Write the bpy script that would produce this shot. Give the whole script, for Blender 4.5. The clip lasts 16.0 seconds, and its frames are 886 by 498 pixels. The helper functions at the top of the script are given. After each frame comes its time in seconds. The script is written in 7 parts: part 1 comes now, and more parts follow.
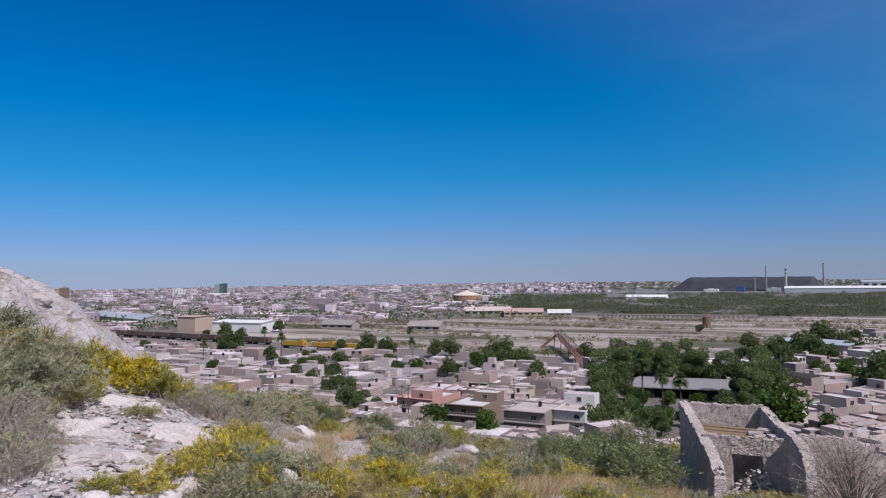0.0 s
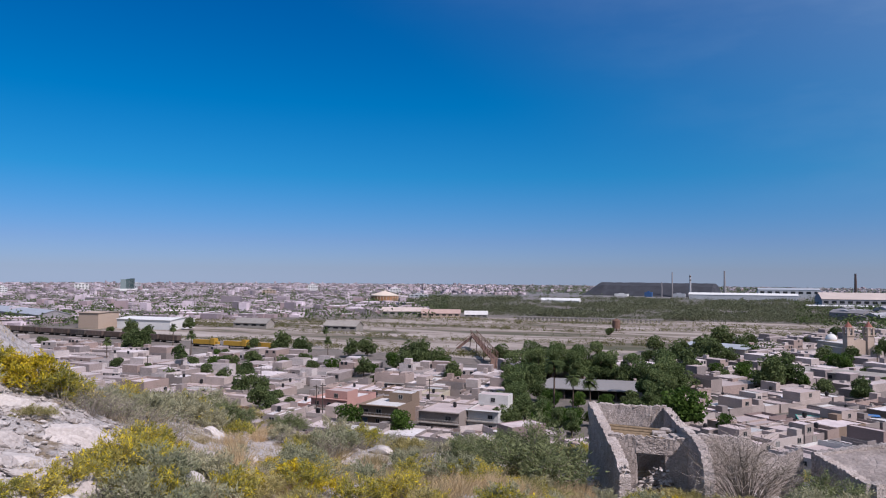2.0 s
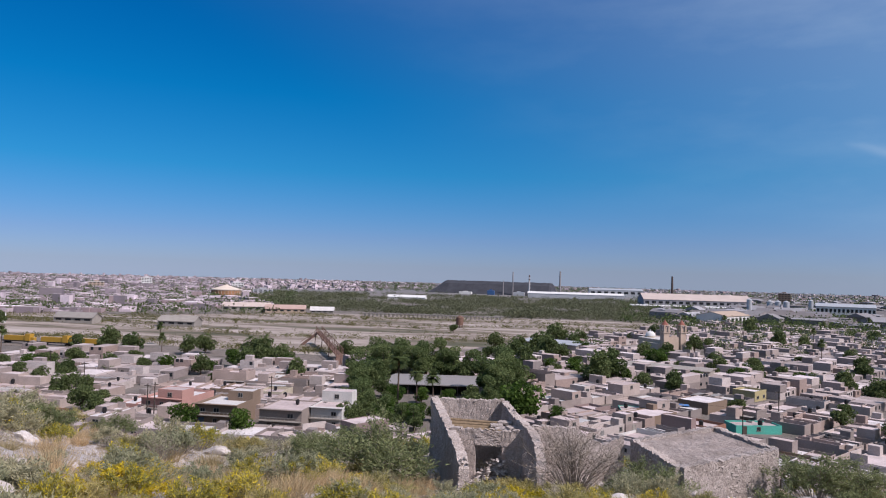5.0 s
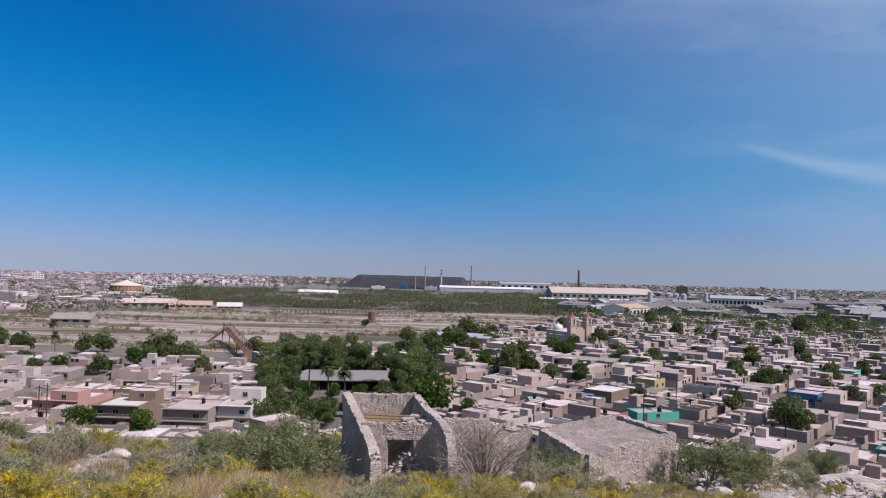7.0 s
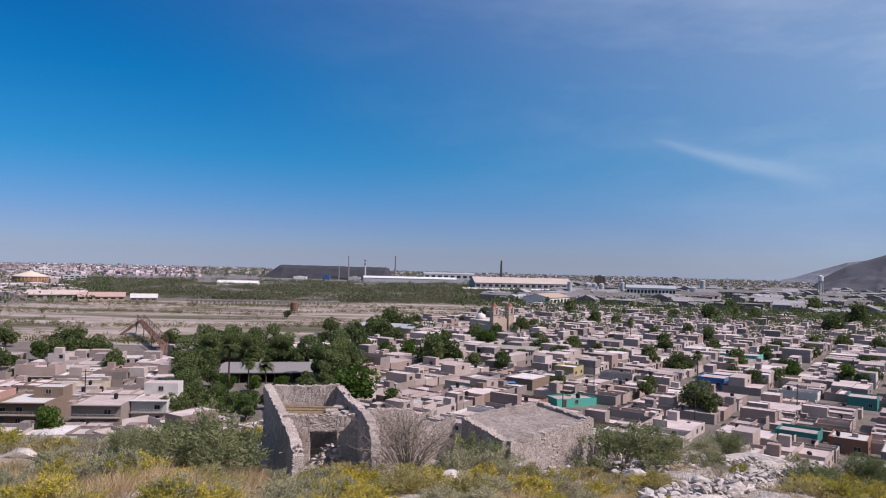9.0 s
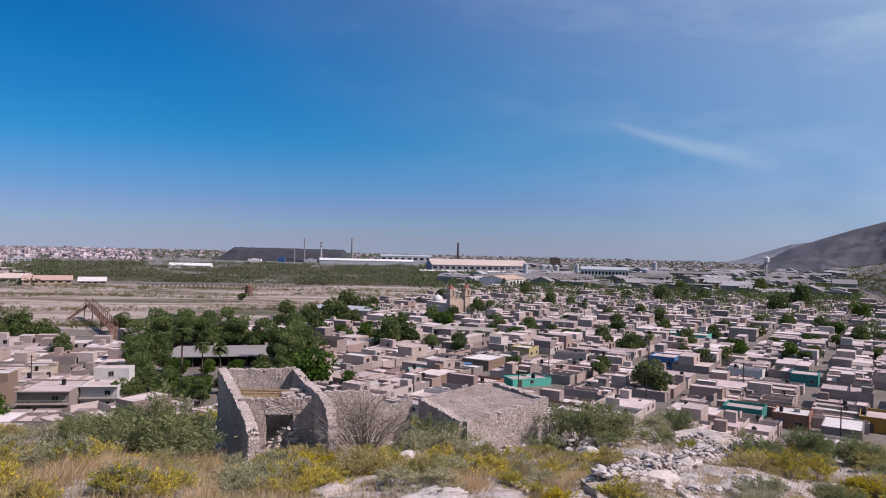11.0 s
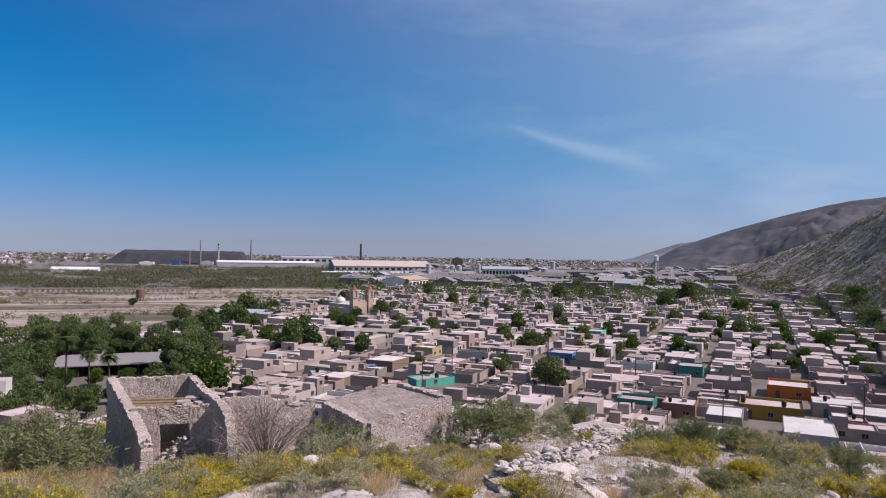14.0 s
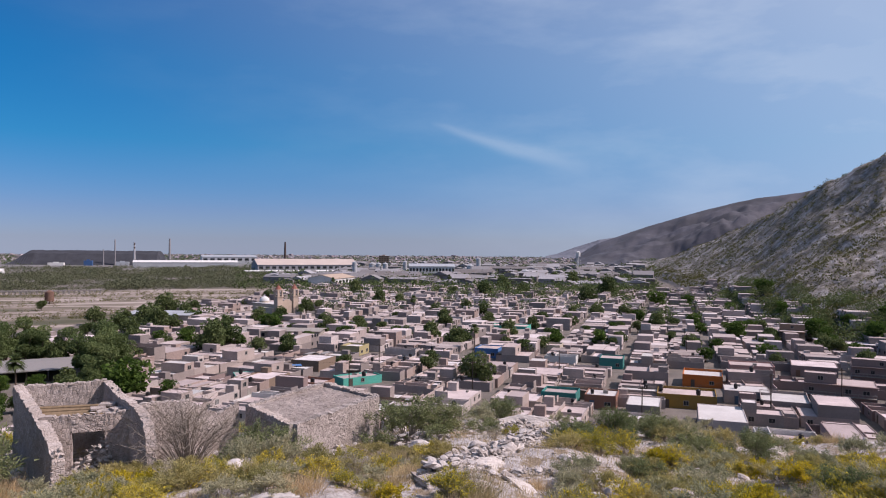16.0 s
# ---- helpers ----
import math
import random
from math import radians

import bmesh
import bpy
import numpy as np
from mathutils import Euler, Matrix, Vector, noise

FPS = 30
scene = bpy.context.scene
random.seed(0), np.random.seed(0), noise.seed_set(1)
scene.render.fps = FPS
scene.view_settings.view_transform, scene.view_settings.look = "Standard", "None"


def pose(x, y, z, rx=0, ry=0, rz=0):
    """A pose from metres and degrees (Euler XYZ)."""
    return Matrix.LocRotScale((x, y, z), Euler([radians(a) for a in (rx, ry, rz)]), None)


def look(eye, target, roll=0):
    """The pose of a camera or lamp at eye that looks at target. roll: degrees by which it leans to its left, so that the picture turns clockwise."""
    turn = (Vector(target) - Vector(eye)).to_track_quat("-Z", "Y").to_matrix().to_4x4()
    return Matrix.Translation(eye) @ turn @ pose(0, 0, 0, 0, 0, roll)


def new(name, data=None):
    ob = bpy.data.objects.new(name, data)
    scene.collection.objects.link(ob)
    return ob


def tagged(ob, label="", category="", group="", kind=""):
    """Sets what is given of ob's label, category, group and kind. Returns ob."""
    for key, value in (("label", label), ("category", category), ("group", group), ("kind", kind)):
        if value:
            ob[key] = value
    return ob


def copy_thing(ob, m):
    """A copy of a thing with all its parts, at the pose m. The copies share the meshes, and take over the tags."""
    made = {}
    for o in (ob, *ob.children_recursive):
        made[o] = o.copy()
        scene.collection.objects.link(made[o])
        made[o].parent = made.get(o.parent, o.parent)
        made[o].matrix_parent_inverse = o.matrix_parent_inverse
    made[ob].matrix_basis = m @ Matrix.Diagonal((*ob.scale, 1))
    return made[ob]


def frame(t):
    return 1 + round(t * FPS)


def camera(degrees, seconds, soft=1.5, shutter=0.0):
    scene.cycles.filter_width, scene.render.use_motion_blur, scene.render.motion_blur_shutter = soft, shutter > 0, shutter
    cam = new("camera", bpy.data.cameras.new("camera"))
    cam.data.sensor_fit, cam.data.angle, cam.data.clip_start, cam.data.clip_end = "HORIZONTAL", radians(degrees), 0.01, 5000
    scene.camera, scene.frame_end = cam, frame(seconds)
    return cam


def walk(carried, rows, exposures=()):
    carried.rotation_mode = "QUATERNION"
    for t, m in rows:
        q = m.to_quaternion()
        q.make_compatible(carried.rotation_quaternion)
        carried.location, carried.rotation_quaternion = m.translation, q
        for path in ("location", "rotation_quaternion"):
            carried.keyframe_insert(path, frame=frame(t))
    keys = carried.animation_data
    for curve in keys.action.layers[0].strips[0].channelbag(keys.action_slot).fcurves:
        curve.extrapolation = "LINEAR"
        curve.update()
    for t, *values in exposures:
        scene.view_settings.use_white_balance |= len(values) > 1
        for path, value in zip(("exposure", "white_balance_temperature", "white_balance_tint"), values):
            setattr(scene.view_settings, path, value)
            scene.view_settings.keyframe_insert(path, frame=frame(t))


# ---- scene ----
# ---- camera and its turn ----
EYE = (0.0, 0.0, 36.0)
# seconds, heading (clockwise from +Y), pitch, roll in degrees
TURN = [
    (0.0, -32.09, 2.25, -0.81), (0.5, -30.60, 2.25, -0.46), (1.0, -29.14, 2.24, -0.16), (1.5, -27.49, 2.22, 0.13),
    (2.0, -25.56, 2.27, 0.41), (2.5, -23.47, 2.33, 0.74), (3.0, -21.39, 2.34, 0.93), (3.5, -19.37, 2.33, 1.21),
    (4.0, -17.38, 2.30, 1.45), (4.5, -15.36, 2.24, 1.53), (5.0, -13.34, 2.18, 1.55), (7.5, -4.65, 1.83, 1.37),
    (8.0, -3.06, 1.69, 1.36), (8.5, -1.48, 1.51, 1.36), (9.0, -0.11, 1.27, 1.40), (11.5, 4.29, -0.38, 1.27),
    (12.0, 5.39, -0.55, 1.17), (12.5, 6.76, -0.51, 1.03), (13.0, 8.17, -0.30, 1.00), (13.5, 9.72, -0.05, 1.06),
    (14.0, 11.23, 0.13, 0.96), (14.5, 12.72, 0.17, 0.82), (15.0, 14.23, 0.19, 0.73), (15.5, 15.68, 0.15, 0.71),
    (16.0, 17.18, 0.00, 0.49)]
cam = camera(64, 16.0, soft=1.1)
walk(cam, [(t, pose(0, 0, EYE[2], 90 + p, 0, -h) @ pose(0, 0, 0, 0, 0, r)) for t, h, p, r in TURN],
     [(0.0, 0.27, 5950, 12), (3.5, 0.35, 6100, 13), (5.0, 0.38, 6200, 13), (9.0, 0.41, 6400, 16), (12.5, 0.41, 6450, 17), (16.0, 0.43, 6500, 18)])

# ---- world and sun ----
SUN_AZ, SUN_EL = 112.0, 48.0
scene.view_settings.exposure = 0.0
world = bpy.data.worlds.new("world")
scene.world = world
world.use_nodes = True


def sky_world():
    nt = world.node_tree
    N, L = nt.nodes, nt.links
    bg = N["Background"]
    sky = N.new("ShaderNodeTexSky")
    sky.sky_type = "NISHITA"
    sky.sun_disc = False
    sky.sun_elevation, sky.sun_rotation = radians(SUN_EL), radians(SUN_AZ)
    sky.altitude, sky.air_density, sky.dust_density, sky.ozone_density = 1100, 1.0, 0.6, 3.0
    tc = N.new("ShaderNodeTexCoord")
    sep = N.new("ShaderNodeSeparateXYZ")
    L.new(tc.outputs["Generated"], sep.inputs[0])
    # the sky's horizon colour goes on below the horizon line
    lift = N.new("ShaderNodeVectorMath")
    lift.operation = "MAXIMUM"
    lift.inputs[1].default_value = (-1.0, -1.0, 0.012)
    L.new(tc.outputs["Generated"], lift.inputs[0])
    L.new(lift.outputs[0], sky.inputs[0])

    def math_node(op, a, b=None, c=None):
        n = N.new("ShaderNodeMath")
        n.operation = op
        for sock, v in zip(n.inputs, (a, b, c)):
            if v is None:
                continue
            if isinstance(v, (int, float)):
                sock.default_value = v
            else:
                L.new(v, sock)
        return n.outputs[0]

    # deep clear blue overhead, a lilac dusty band along the horizon
    tint = ramp(N, [(0.0, (0.55, 0.625, 0.975)), (0.05, (0.45, 0.60, 0.96)), (0.14, (0.13, 0.70, 1.02)), (0.24, (0.03, 0.71, 1.10)), (0.38, (0.01, 0.62, 1.14)), (1.0, (0.01, 0.58, 1.2))])
    L.new(sep.outputs[2], tint.inputs[0])
    blue = mix(N, L, sky.outputs[0], tint.outputs[0], 1.0, "MULTIPLY")
    # thin high cloud that thickens towards the sun
    dot = N.new("ShaderNodeVectorMath")
    dot.operation = "DOT_PRODUCT"
    L.new(tc.outputs["Generated"], dot.inputs[0])
    dot.inputs[1].default_value = (math.sin(radians(SUN_AZ)) * math.cos(radians(SUN_EL)), math.cos(radians(SUN_AZ)) * math.cos(radians(SUN_EL)), math.sin(radians(SUN_EL)))
    veil = N.new("ShaderNodeMapRange")
    veil.inputs["From Min"].default_value, veil.inputs["From Max"].default_value = -0.30, 0.80
    L.new(dot.outputs["Value"], veil.inputs[0])
    v2 = math_node("POWER", veil.outputs[0], 1.7)
    st = N.new("ShaderNodeMapping")
    st.inputs["Scale"].default_value = (1.0, 1.0, 3.2)
    L.new(tc.outputs["Generated"], st.inputs[0])
    cn = noise_node(N, L, 4.0, 6, st.outputs[0], 0.55)
    cr = ramp(N, [(0.45, (0, 0, 0)), (0.95, (1, 1, 1))])
    L.new(cn.outputs[0], cr.inputs[0])
    puffs = math_node("MULTIPLY", cr.outputs[0], math_node("MULTIPLY", v2, 1.3))
    thick = math_node("ADD", math_node("MULTIPLY", v2, 1.12), puffs)
    # one drawn-out cirrus streak
    az = math_node("ARCTAN2", sep.outputs[0], sep.outputs[1])
    el = math_node("ARCSINE", sep.outputs[2])
    along = math_node("DIVIDE", math_node("SUBTRACT", az, radians(16.0)), radians(13.0))
    wob = math_node("MULTIPLY", math_node("SUBTRACT", cn.outputs[0], 0.5), 0.03)
    mid = math_node("ADD", math_node("SUBTRACT", radians(9.95), math_node("MULTIPLY", along, radians(3.5))), wob)
    off = math_node("ABSOLUTE", math_node("DIVIDE", math_node("SUBTRACT", el, mid), math_node("ADD", math_node("MULTIPLY", along, 0.010), 0.0035)))
    across = math_node("POWER", 2.718, math_node("MULTIPLY", math_node("MULTIPLY", off, off), -1.0))
    hump = math_node("MULTIPLY", math_node("MULTIPLY", along, math_node("SUBTRACT", 1.0, along)), 4.0)
    hump = math_node("MAXIMUM", hump, 0.0)
    streak = math_node("MULTIPLY", math_node("MULTIPLY", across, hump), 0.26)
    fac = math_node("MINIMUM", math_node("ADD", thick, streak), 0.64)
    # nothing below the horizon line
    col = mix(N, L, blue, (6.0, 7.3, 8.8), fac)
    L.new(col, bg.inputs["Color"])
    bg.inputs["Strength"].default_value = 0.0665


sun_data = bpy.data.lights.new("sun", "SUN")
sun_data.energy, sun_data.angle, sun_data.color = 4.8, radians(0.53), (1.0, 0.87, 0.82)
sun = new("sun", sun_data)
sun_dir = Vector((math.sin(radians(SUN_AZ)) * math.cos(radians(SUN_EL)), math.cos(radians(SUN_AZ)) * math.cos(radians(SUN_EL)), math.sin(radians(SUN_EL))))
sun.matrix_world = look(sun_dir * 100, (0, 0, 0))

# ---- materials ----


def material(name, rough=0.9, metal=0.0):
    m = bpy.data.materials.new(name)
    m.use_nodes = True
    b = m.node_tree.nodes["Principled BSDF"]
    b.inputs["Roughness"].default_value = rough
    b.inputs["Metallic"].default_value = metal
    b.inputs["Specular IOR Level"].default_value = 0.25
    return m, m.node_tree.nodes, m.node_tree.links, b


def ramp(N, stops, mode="LINEAR"):
    r = N.new("ShaderNodeValToRGB")
    r.color_ramp.interpolation = mode
    e = r.color_ramp.elements
    while len(e) < len(stops):
        e.new(0.5)
    for el, (p, c) in zip(e, stops):
        el.position, el.color = p, (*c, 1)
    return r


def noise_node(N, L, scale, detail=4, coord=None, rough=0.6):
    n = N.new("ShaderNodeTexNoise")
    n.inputs["Scale"].default_value = scale
    n.inputs["Detail"].default_value = detail
    n.inputs["Roughness"].default_value = rough
    if coord is not None:
        L.new(coord, n.inputs["Vector"])
    return n


def mix(N, L, a, b, fac, mode="MIX"):
    m = N.new("ShaderNodeMix")
    m.data_type, m.blend_type = "RGBA", mode
    for sock, v in ((m.inputs[0], fac), (m.inputs[6], a), (m.inputs[7], b)):
        if isinstance(v, (int, float)):
            sock.default_value = v
        elif isinstance(v, tuple):
            sock.default_value = (*v, 1)
        else:
            L.new(v, sock)
    return m.outputs[2]


sky_world()


def bump(N, L, b, height, strength=0.5, distance=0.1):
    n = N.new("ShaderNodeBump")
    n.inputs["Strength"].default_value, n.inputs["Distance"].default_value = strength, distance
    L.new(height, n.inputs["Height"])
    L.new(n.outputs[0], b.inputs["Normal"])


def rough_paint(name, colours, scale=1.2, var=0.35, per="object", rough=0.92, bumps=0.3, dirt=(0.136, 0.116, 0.095)):
    """Weathered surface: a palette picked per object or per island, blotches and fine grain."""
    m, N, L, b = material(name, rough)
    geo = N.new("ShaderNodeNewGeometry")
    if per == "island":
        pick = geo.outputs["Random Per Island"]
    else:
        pick = N.new("ShaderNodeObjectInfo").outputs["Random"]
    k = len(colours)
    base = ramp(N, [(i / k, c) for i, c in enumerate(colours)], "CONSTANT")
    L.new(pick, base.inputs[0])
    big = noise_node(N, L, scale * 0.35, 5, geo.outputs["Position"])
    fine = noise_node(N, L, scale * 6, 5, geo.outputs["Position"])
    r1 = ramp(N, [(0.35, (0, 0, 0)), (0.7, (1, 1, 1))])
    L.new(big.outputs[0], r1.inputs[0])
    ml = N.new("ShaderNodeMath")
    ml.operation = "MULTIPLY"
    ml.inputs[1].default_value = var
    L.new(r1.outputs[0], ml.inputs[0])
    c = mix(N, L, base.outputs[0], dirt, ml.outputs[0])
    r2 = ramp(N, [(0.3, (0.78, 0.78, 0.78)), (0.7, (1.12, 1.12, 1.12))])
    L.new(fine.outputs[0], r2.inputs[0])
    c = mix(N, L, c, r2.outputs[0], 1.0, "MULTIPLY")
    L.new(c, b.inputs["Base Color"])
    bump(N, L, b, fine.outputs[0], bumps, 0.03)
    return m


def leaf_material(name, dark, light, accent=None, accent_at=0.8, shine=0.7):
    m, N, L, b = material(name, shine)
    b.inputs["Specular IOR Level"].default_value = 0.12
    geo = N.new("ShaderNodeNewGeometry")
    info = N.new("ShaderNodeObjectInfo")
    stops = [(0.0, dark), (0.75, light)]
    if accent:
        stops = [(0.0, dark), (accent_at - 0.06, light), (accent_at, accent)]
    r = ramp(N, stops)
    L.new(geo.outputs["Random Per Island"], r.inputs[0])
    v = ramp(N, [(0.0, (0.72, 0.78, 0.7)), (1.0, (1.2, 1.15, 1.1))])
    L.new(info.outputs["Random"], v.inputs[0])
    c = mix(N, L, r.outputs[0], v.outputs[0], 1.0, "MULTIPLY")
    L.new(c, b.inputs["Base Color"])
    tr = N.new("ShaderNodeBsdfTranslucent")
    L.new(c, tr.inputs["Color"])
    ms = N.new("ShaderNodeMixShader")
    ms.inputs[0].default_value = 0.42
    out = N["Material Output"]
    L.new(b.outputs[0], ms.inputs[1])
    L.new(tr.outputs[0], ms.inputs[2])
    L.new(ms.outputs[0], out.inputs["Surface"])
    return m


def plain(name, colour, rough=0.7, metal=0.0, var=0.15, scale=4.0):
    m, N, L, b = material(name, rough, metal)
    geo = N.new("ShaderNodeNewGeometry")
    n = noise_node(N, L, scale, 5, geo.outputs["Position"])
    r = ramp(N, [(0.3, tuple(x * (1 - var) for x in colour)), (0.7, tuple(min(1, x * (1 + var)) for x in colour))])
    L.new(n.outputs[0], r.inputs[0])
    L.new(r.outputs[0], b.inputs["Base Color"])
    return m


def terrain_material():
    """Pale limestone and dry soil near the eye, town dust on the plain, scrub on the slopes further off."""
    m, N, L, b = material("terrain", 0.95)
    geo = N.new("ShaderNodeNewGeometry")
    P = geo.outputs["Position"]
    big = noise_node(N, L, 0.12, 6, P)
    med = noise_node(N, L, 0.75, 6, P)
    fine = noise_node(N, L, 4.0, 8, P, 0.7)
    rock = ramp(N, [(0.3, (0.253, 0.231, 0.221)), (0.48, (0.379, 0.351, 0.341)), (0.65, (0.456, 0.43, 0.42))])
    L.new(fine.outputs[0], rock.inputs[0])
    crk = N.new("ShaderNodeTexVoronoi")
    crk.feature = "DISTANCE_TO_EDGE"
    crk.inputs["Scale"].default_value = 1.3
    warp = mix(N, L, P, noise_node(N, L, 1.1, 5, P).outputs["Color"], 0.9, "ADD")
    L.new(warp, crk.inputs["Vector"])
    crm = ramp(N, [(0.0, (0.62, 0.59, 0.57)), (0.05, (1, 1, 1))])
    L.new(crk.outputs["Distance"], crm.inputs[0])
    rocky = mix(N, L, rock.outputs[0], crm.outputs[0], 1.0, "MULTIPLY")
    soil = ramp(N, [(0.3, (0.129, 0.0986, 0.068)), (0.6, (0.245, 0.197, 0.143))])
    L.new(fine.outputs[0], soil.inputs[0])
    sel = ramp(N, [(0.42, (0, 0, 0)), (0.50, (1, 1, 1))])
    L.new(med.outputs[0], sel.inputs[0])
    nsep = N.new("ShaderNodeSeparateXYZ")
    L.new(geo.outputs["Normal"], nsep.inputs[0])
    steep = N.new("ShaderNodeMapRange")
    steep.inputs["From Min"].default_value, steep.inputs["From Max"].default_value = 0.93, 0.78
    L.new(nsep.outputs[2], steep.inputs[0])
    mx = N.new("ShaderNodeMath")
    mx.operation = "MAXIMUM"
    L.new(sel.outputs[0], mx.inputs[0])
    L.new(steep.outputs[0], mx.inputs[1])
    near = mix(N, L, soil.outputs[0], rocky, mx.outputs[0])
    dust = ramp(N, [(0.3, (0.0884, 0.0782, 0.068)), (0.7, (0.17, 0.15, 0.136))])
    L.new(big.outputs[0], dust.inputs[0])
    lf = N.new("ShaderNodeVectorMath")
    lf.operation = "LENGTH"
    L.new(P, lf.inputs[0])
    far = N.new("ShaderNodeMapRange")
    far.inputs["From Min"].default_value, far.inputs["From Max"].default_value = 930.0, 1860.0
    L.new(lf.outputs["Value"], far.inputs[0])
    # far plain: city land cover, its grey cooled to stand for haze
    hazy_cover = ramp(N, [(0.40, (0.0884, 0.0918, 0.0884)), (0.60, (0.197, 0.194, 0.204))])
    L.new(med.outputs[0], hazy_cover.inputs[0])
    plain_c = mix(N, L, dust.outputs[0], hazy_cover.outputs[0], far.outputs[0])
    # height of the plain against the hill
    sep = N.new("ShaderNodeSeparateXYZ")
    L.new(P, sep.inputs[0])
    hz = N.new("ShaderNodeMapRange")
    hz.inputs["From Min"].default_value, hz.inputs["From Max"].default_value = 1.0, 7.0
    L.new(sep.outputs[2], hz.inputs[0])
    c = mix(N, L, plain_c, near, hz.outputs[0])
    # distance from the viewpoint's hill: scrubby mountain slopes
    ln = N.new("ShaderNodeVectorMath")
    ln.operation = "LENGTH"
    L.new(P, ln.inputs[0])
    dz = N.new("ShaderNodeMapRange")
    dz.inputs["From Min"].default_value, dz.inputs["From Max"].default_value = 180.0, 240.0
    L.new(ln.outputs["Value"], dz.inputs[0])
    mm = N.new("ShaderNodeMath")
    mm.operation = "MULTIPLY"
    L.new(dz.outputs[0], mm.inputs[0])
    L.new(hz.outputs[0], mm.inputs[1])
    scr = noise_node(N, L, 0.06, 10, P, 0.8)
    slope = ramp(N, [(0.37, (0.062, 0.058, 0.042)), (0.46, (0.118, 0.106, 0.086)), (0.53, (0.205, 0.19, 0.178)), (0.60, (0.34, 0.325, 0.32))])
    L.new(scr.outputs[0], slope.inputs[0])
    c = mix(N, L, c, slope.outputs[0], mm.outputs[0])
    L.new(c, b.inputs["Base Color"])
    # broken crags and gullies on the mountain
    crag = N.new("ShaderNodeMath")
    crag.operation = "MULTIPLY"
    L.new(noise_node(N, L, 0.035, 9, P, 0.62).outputs[0], crag.inputs[0])
    L.new(mm.outputs[0], crag.inputs[1])
    relief = N.new("ShaderNodeMath")
    relief.operation = "MULTIPLY_ADD"
    relief.inputs[1].default_value = 48.0
    L.new(crag.outputs[0], relief.inputs[0])
    L.new(fine.outputs[0], relief.inputs[2])
    bump(N, L, b, relief.outputs[0], 0.9, 0.22)
    return m


M_TERRAIN = terrain_material()
M_WALL = rough_paint("house_walls", [(0.253, 0.214, 0.202), (0.319, 0.27, 0.253), (0.229, 0.199, 0.191), (0.374, 0.314, 0.289), (0.278, 0.214, 0.191), (0.409, 0.361, 0.343), (0.204, 0.178, 0.171), (0.325, 0.259, 0.234)], 0.8)
M_WALL_FAR = rough_paint("far_walls", [(0.282, 0.239, 0.231), (0.338, 0.287, 0.273), (0.226, 0.194, 0.189), (0.417, 0.366, 0.355), (0.282, 0.217, 0.197), (0.209, 0.183, 0.18), (0.461, 0.417, 0.411)], 0.3, per="island")
M_ROOF = rough_paint("house_roofs", [(0.46, 0.386, 0.382), (0.396, 0.327, 0.317), (0.552, 0.483, 0.488), (0.423, 0.354, 0.345), (0.35, 0.294, 0.29), (0.506, 0.432, 0.428), (0.442, 0.368, 0.354), (0.57, 0.538, 0.543)], 0.7, 0.5, dirt=(0.22, 0.185, 0.17))
# far city colours, pale and cool: some aerial haze is mixed into them
M_CITY = rough_paint("hazy_city_walls", [(0.332, 0.282, 0.316), (0.424, 0.364, 0.403), (0.221, 0.186, 0.211), (0.534, 0.46, 0.507), (0.313, 0.242, 0.255), (0.183, 0.161, 0.185), (0.608, 0.525, 0.579)], 0.3, per="island")
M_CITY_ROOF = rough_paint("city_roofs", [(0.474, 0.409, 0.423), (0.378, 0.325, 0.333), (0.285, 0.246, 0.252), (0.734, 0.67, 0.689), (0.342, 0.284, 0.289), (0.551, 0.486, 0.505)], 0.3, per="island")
M_ROOF_FAR = rough_paint("far_roofs", [(0.381, 0.326, 0.32), (0.452, 0.392, 0.386), (0.31, 0.263, 0.257), (0.55, 0.49, 0.489), (0.354, 0.299, 0.29), (0.408, 0.343, 0.333), (0.274, 0.232, 0.222)], 0.3, per="island")
ACCENTS = {k: rough_paint(k + "_wall", [c, c], 0.8, 0.22, bumps=0.2) for k, c in {
    "turquoise": (0.075, 0.36, 0.29), "orange": (0.408, 0.116, 0.0238), "ochre": (0.245, 0.15, 0.034), "pink": (0.374, 0.218, 0.19), "yellow": (0.33, 0.285, 0.15),
    "white": (0.503, 0.496, 0.483), "blue": (0.0544, 0.15, 0.34), "teal": (0.0272, 0.177, 0.163), "brick": (0.224, 0.109, 0.0748), "cream": (0.408, 0.367, 0.286), "brown": (0.184, 0.136, 0.102), "taupe": (0.235, 0.20, 0.18), "mauve": (0.204, 0.153, 0.146)}.items()}
M_WHITE_ROOF = rough_paint("white_roof", [(0.497, 0.485, 0.477), (0.444, 0.43, 0.423)], 0.6, 0.35, dirt=(0.255, 0.236, 0.222))
M_WORKS_ROOF = rough_paint("works_roof", [(0.238, 0.235, 0.25), (0.181, 0.174, 0.184), (0.295, 0.291, 0.311), (0.143, 0.131, 0.132), (0.209, 0.203, 0.213)], 0.1, 0.3, per="island", rough=0.7)
M_WORKS_WALL = rough_paint("works_wall", [(0.173, 0.168, 0.175), (0.138, 0.129, 0.134), (0.214, 0.207, 0.217), (0.158, 0.137, 0.128)], 0.1, 0.3, per="island")
M_GLASS = plain("window_glass", (0.0204, 0.0238, 0.0272), 0.15)
M_FRAME = plain("window_frame", (0.218, 0.204, 0.19), 0.6)
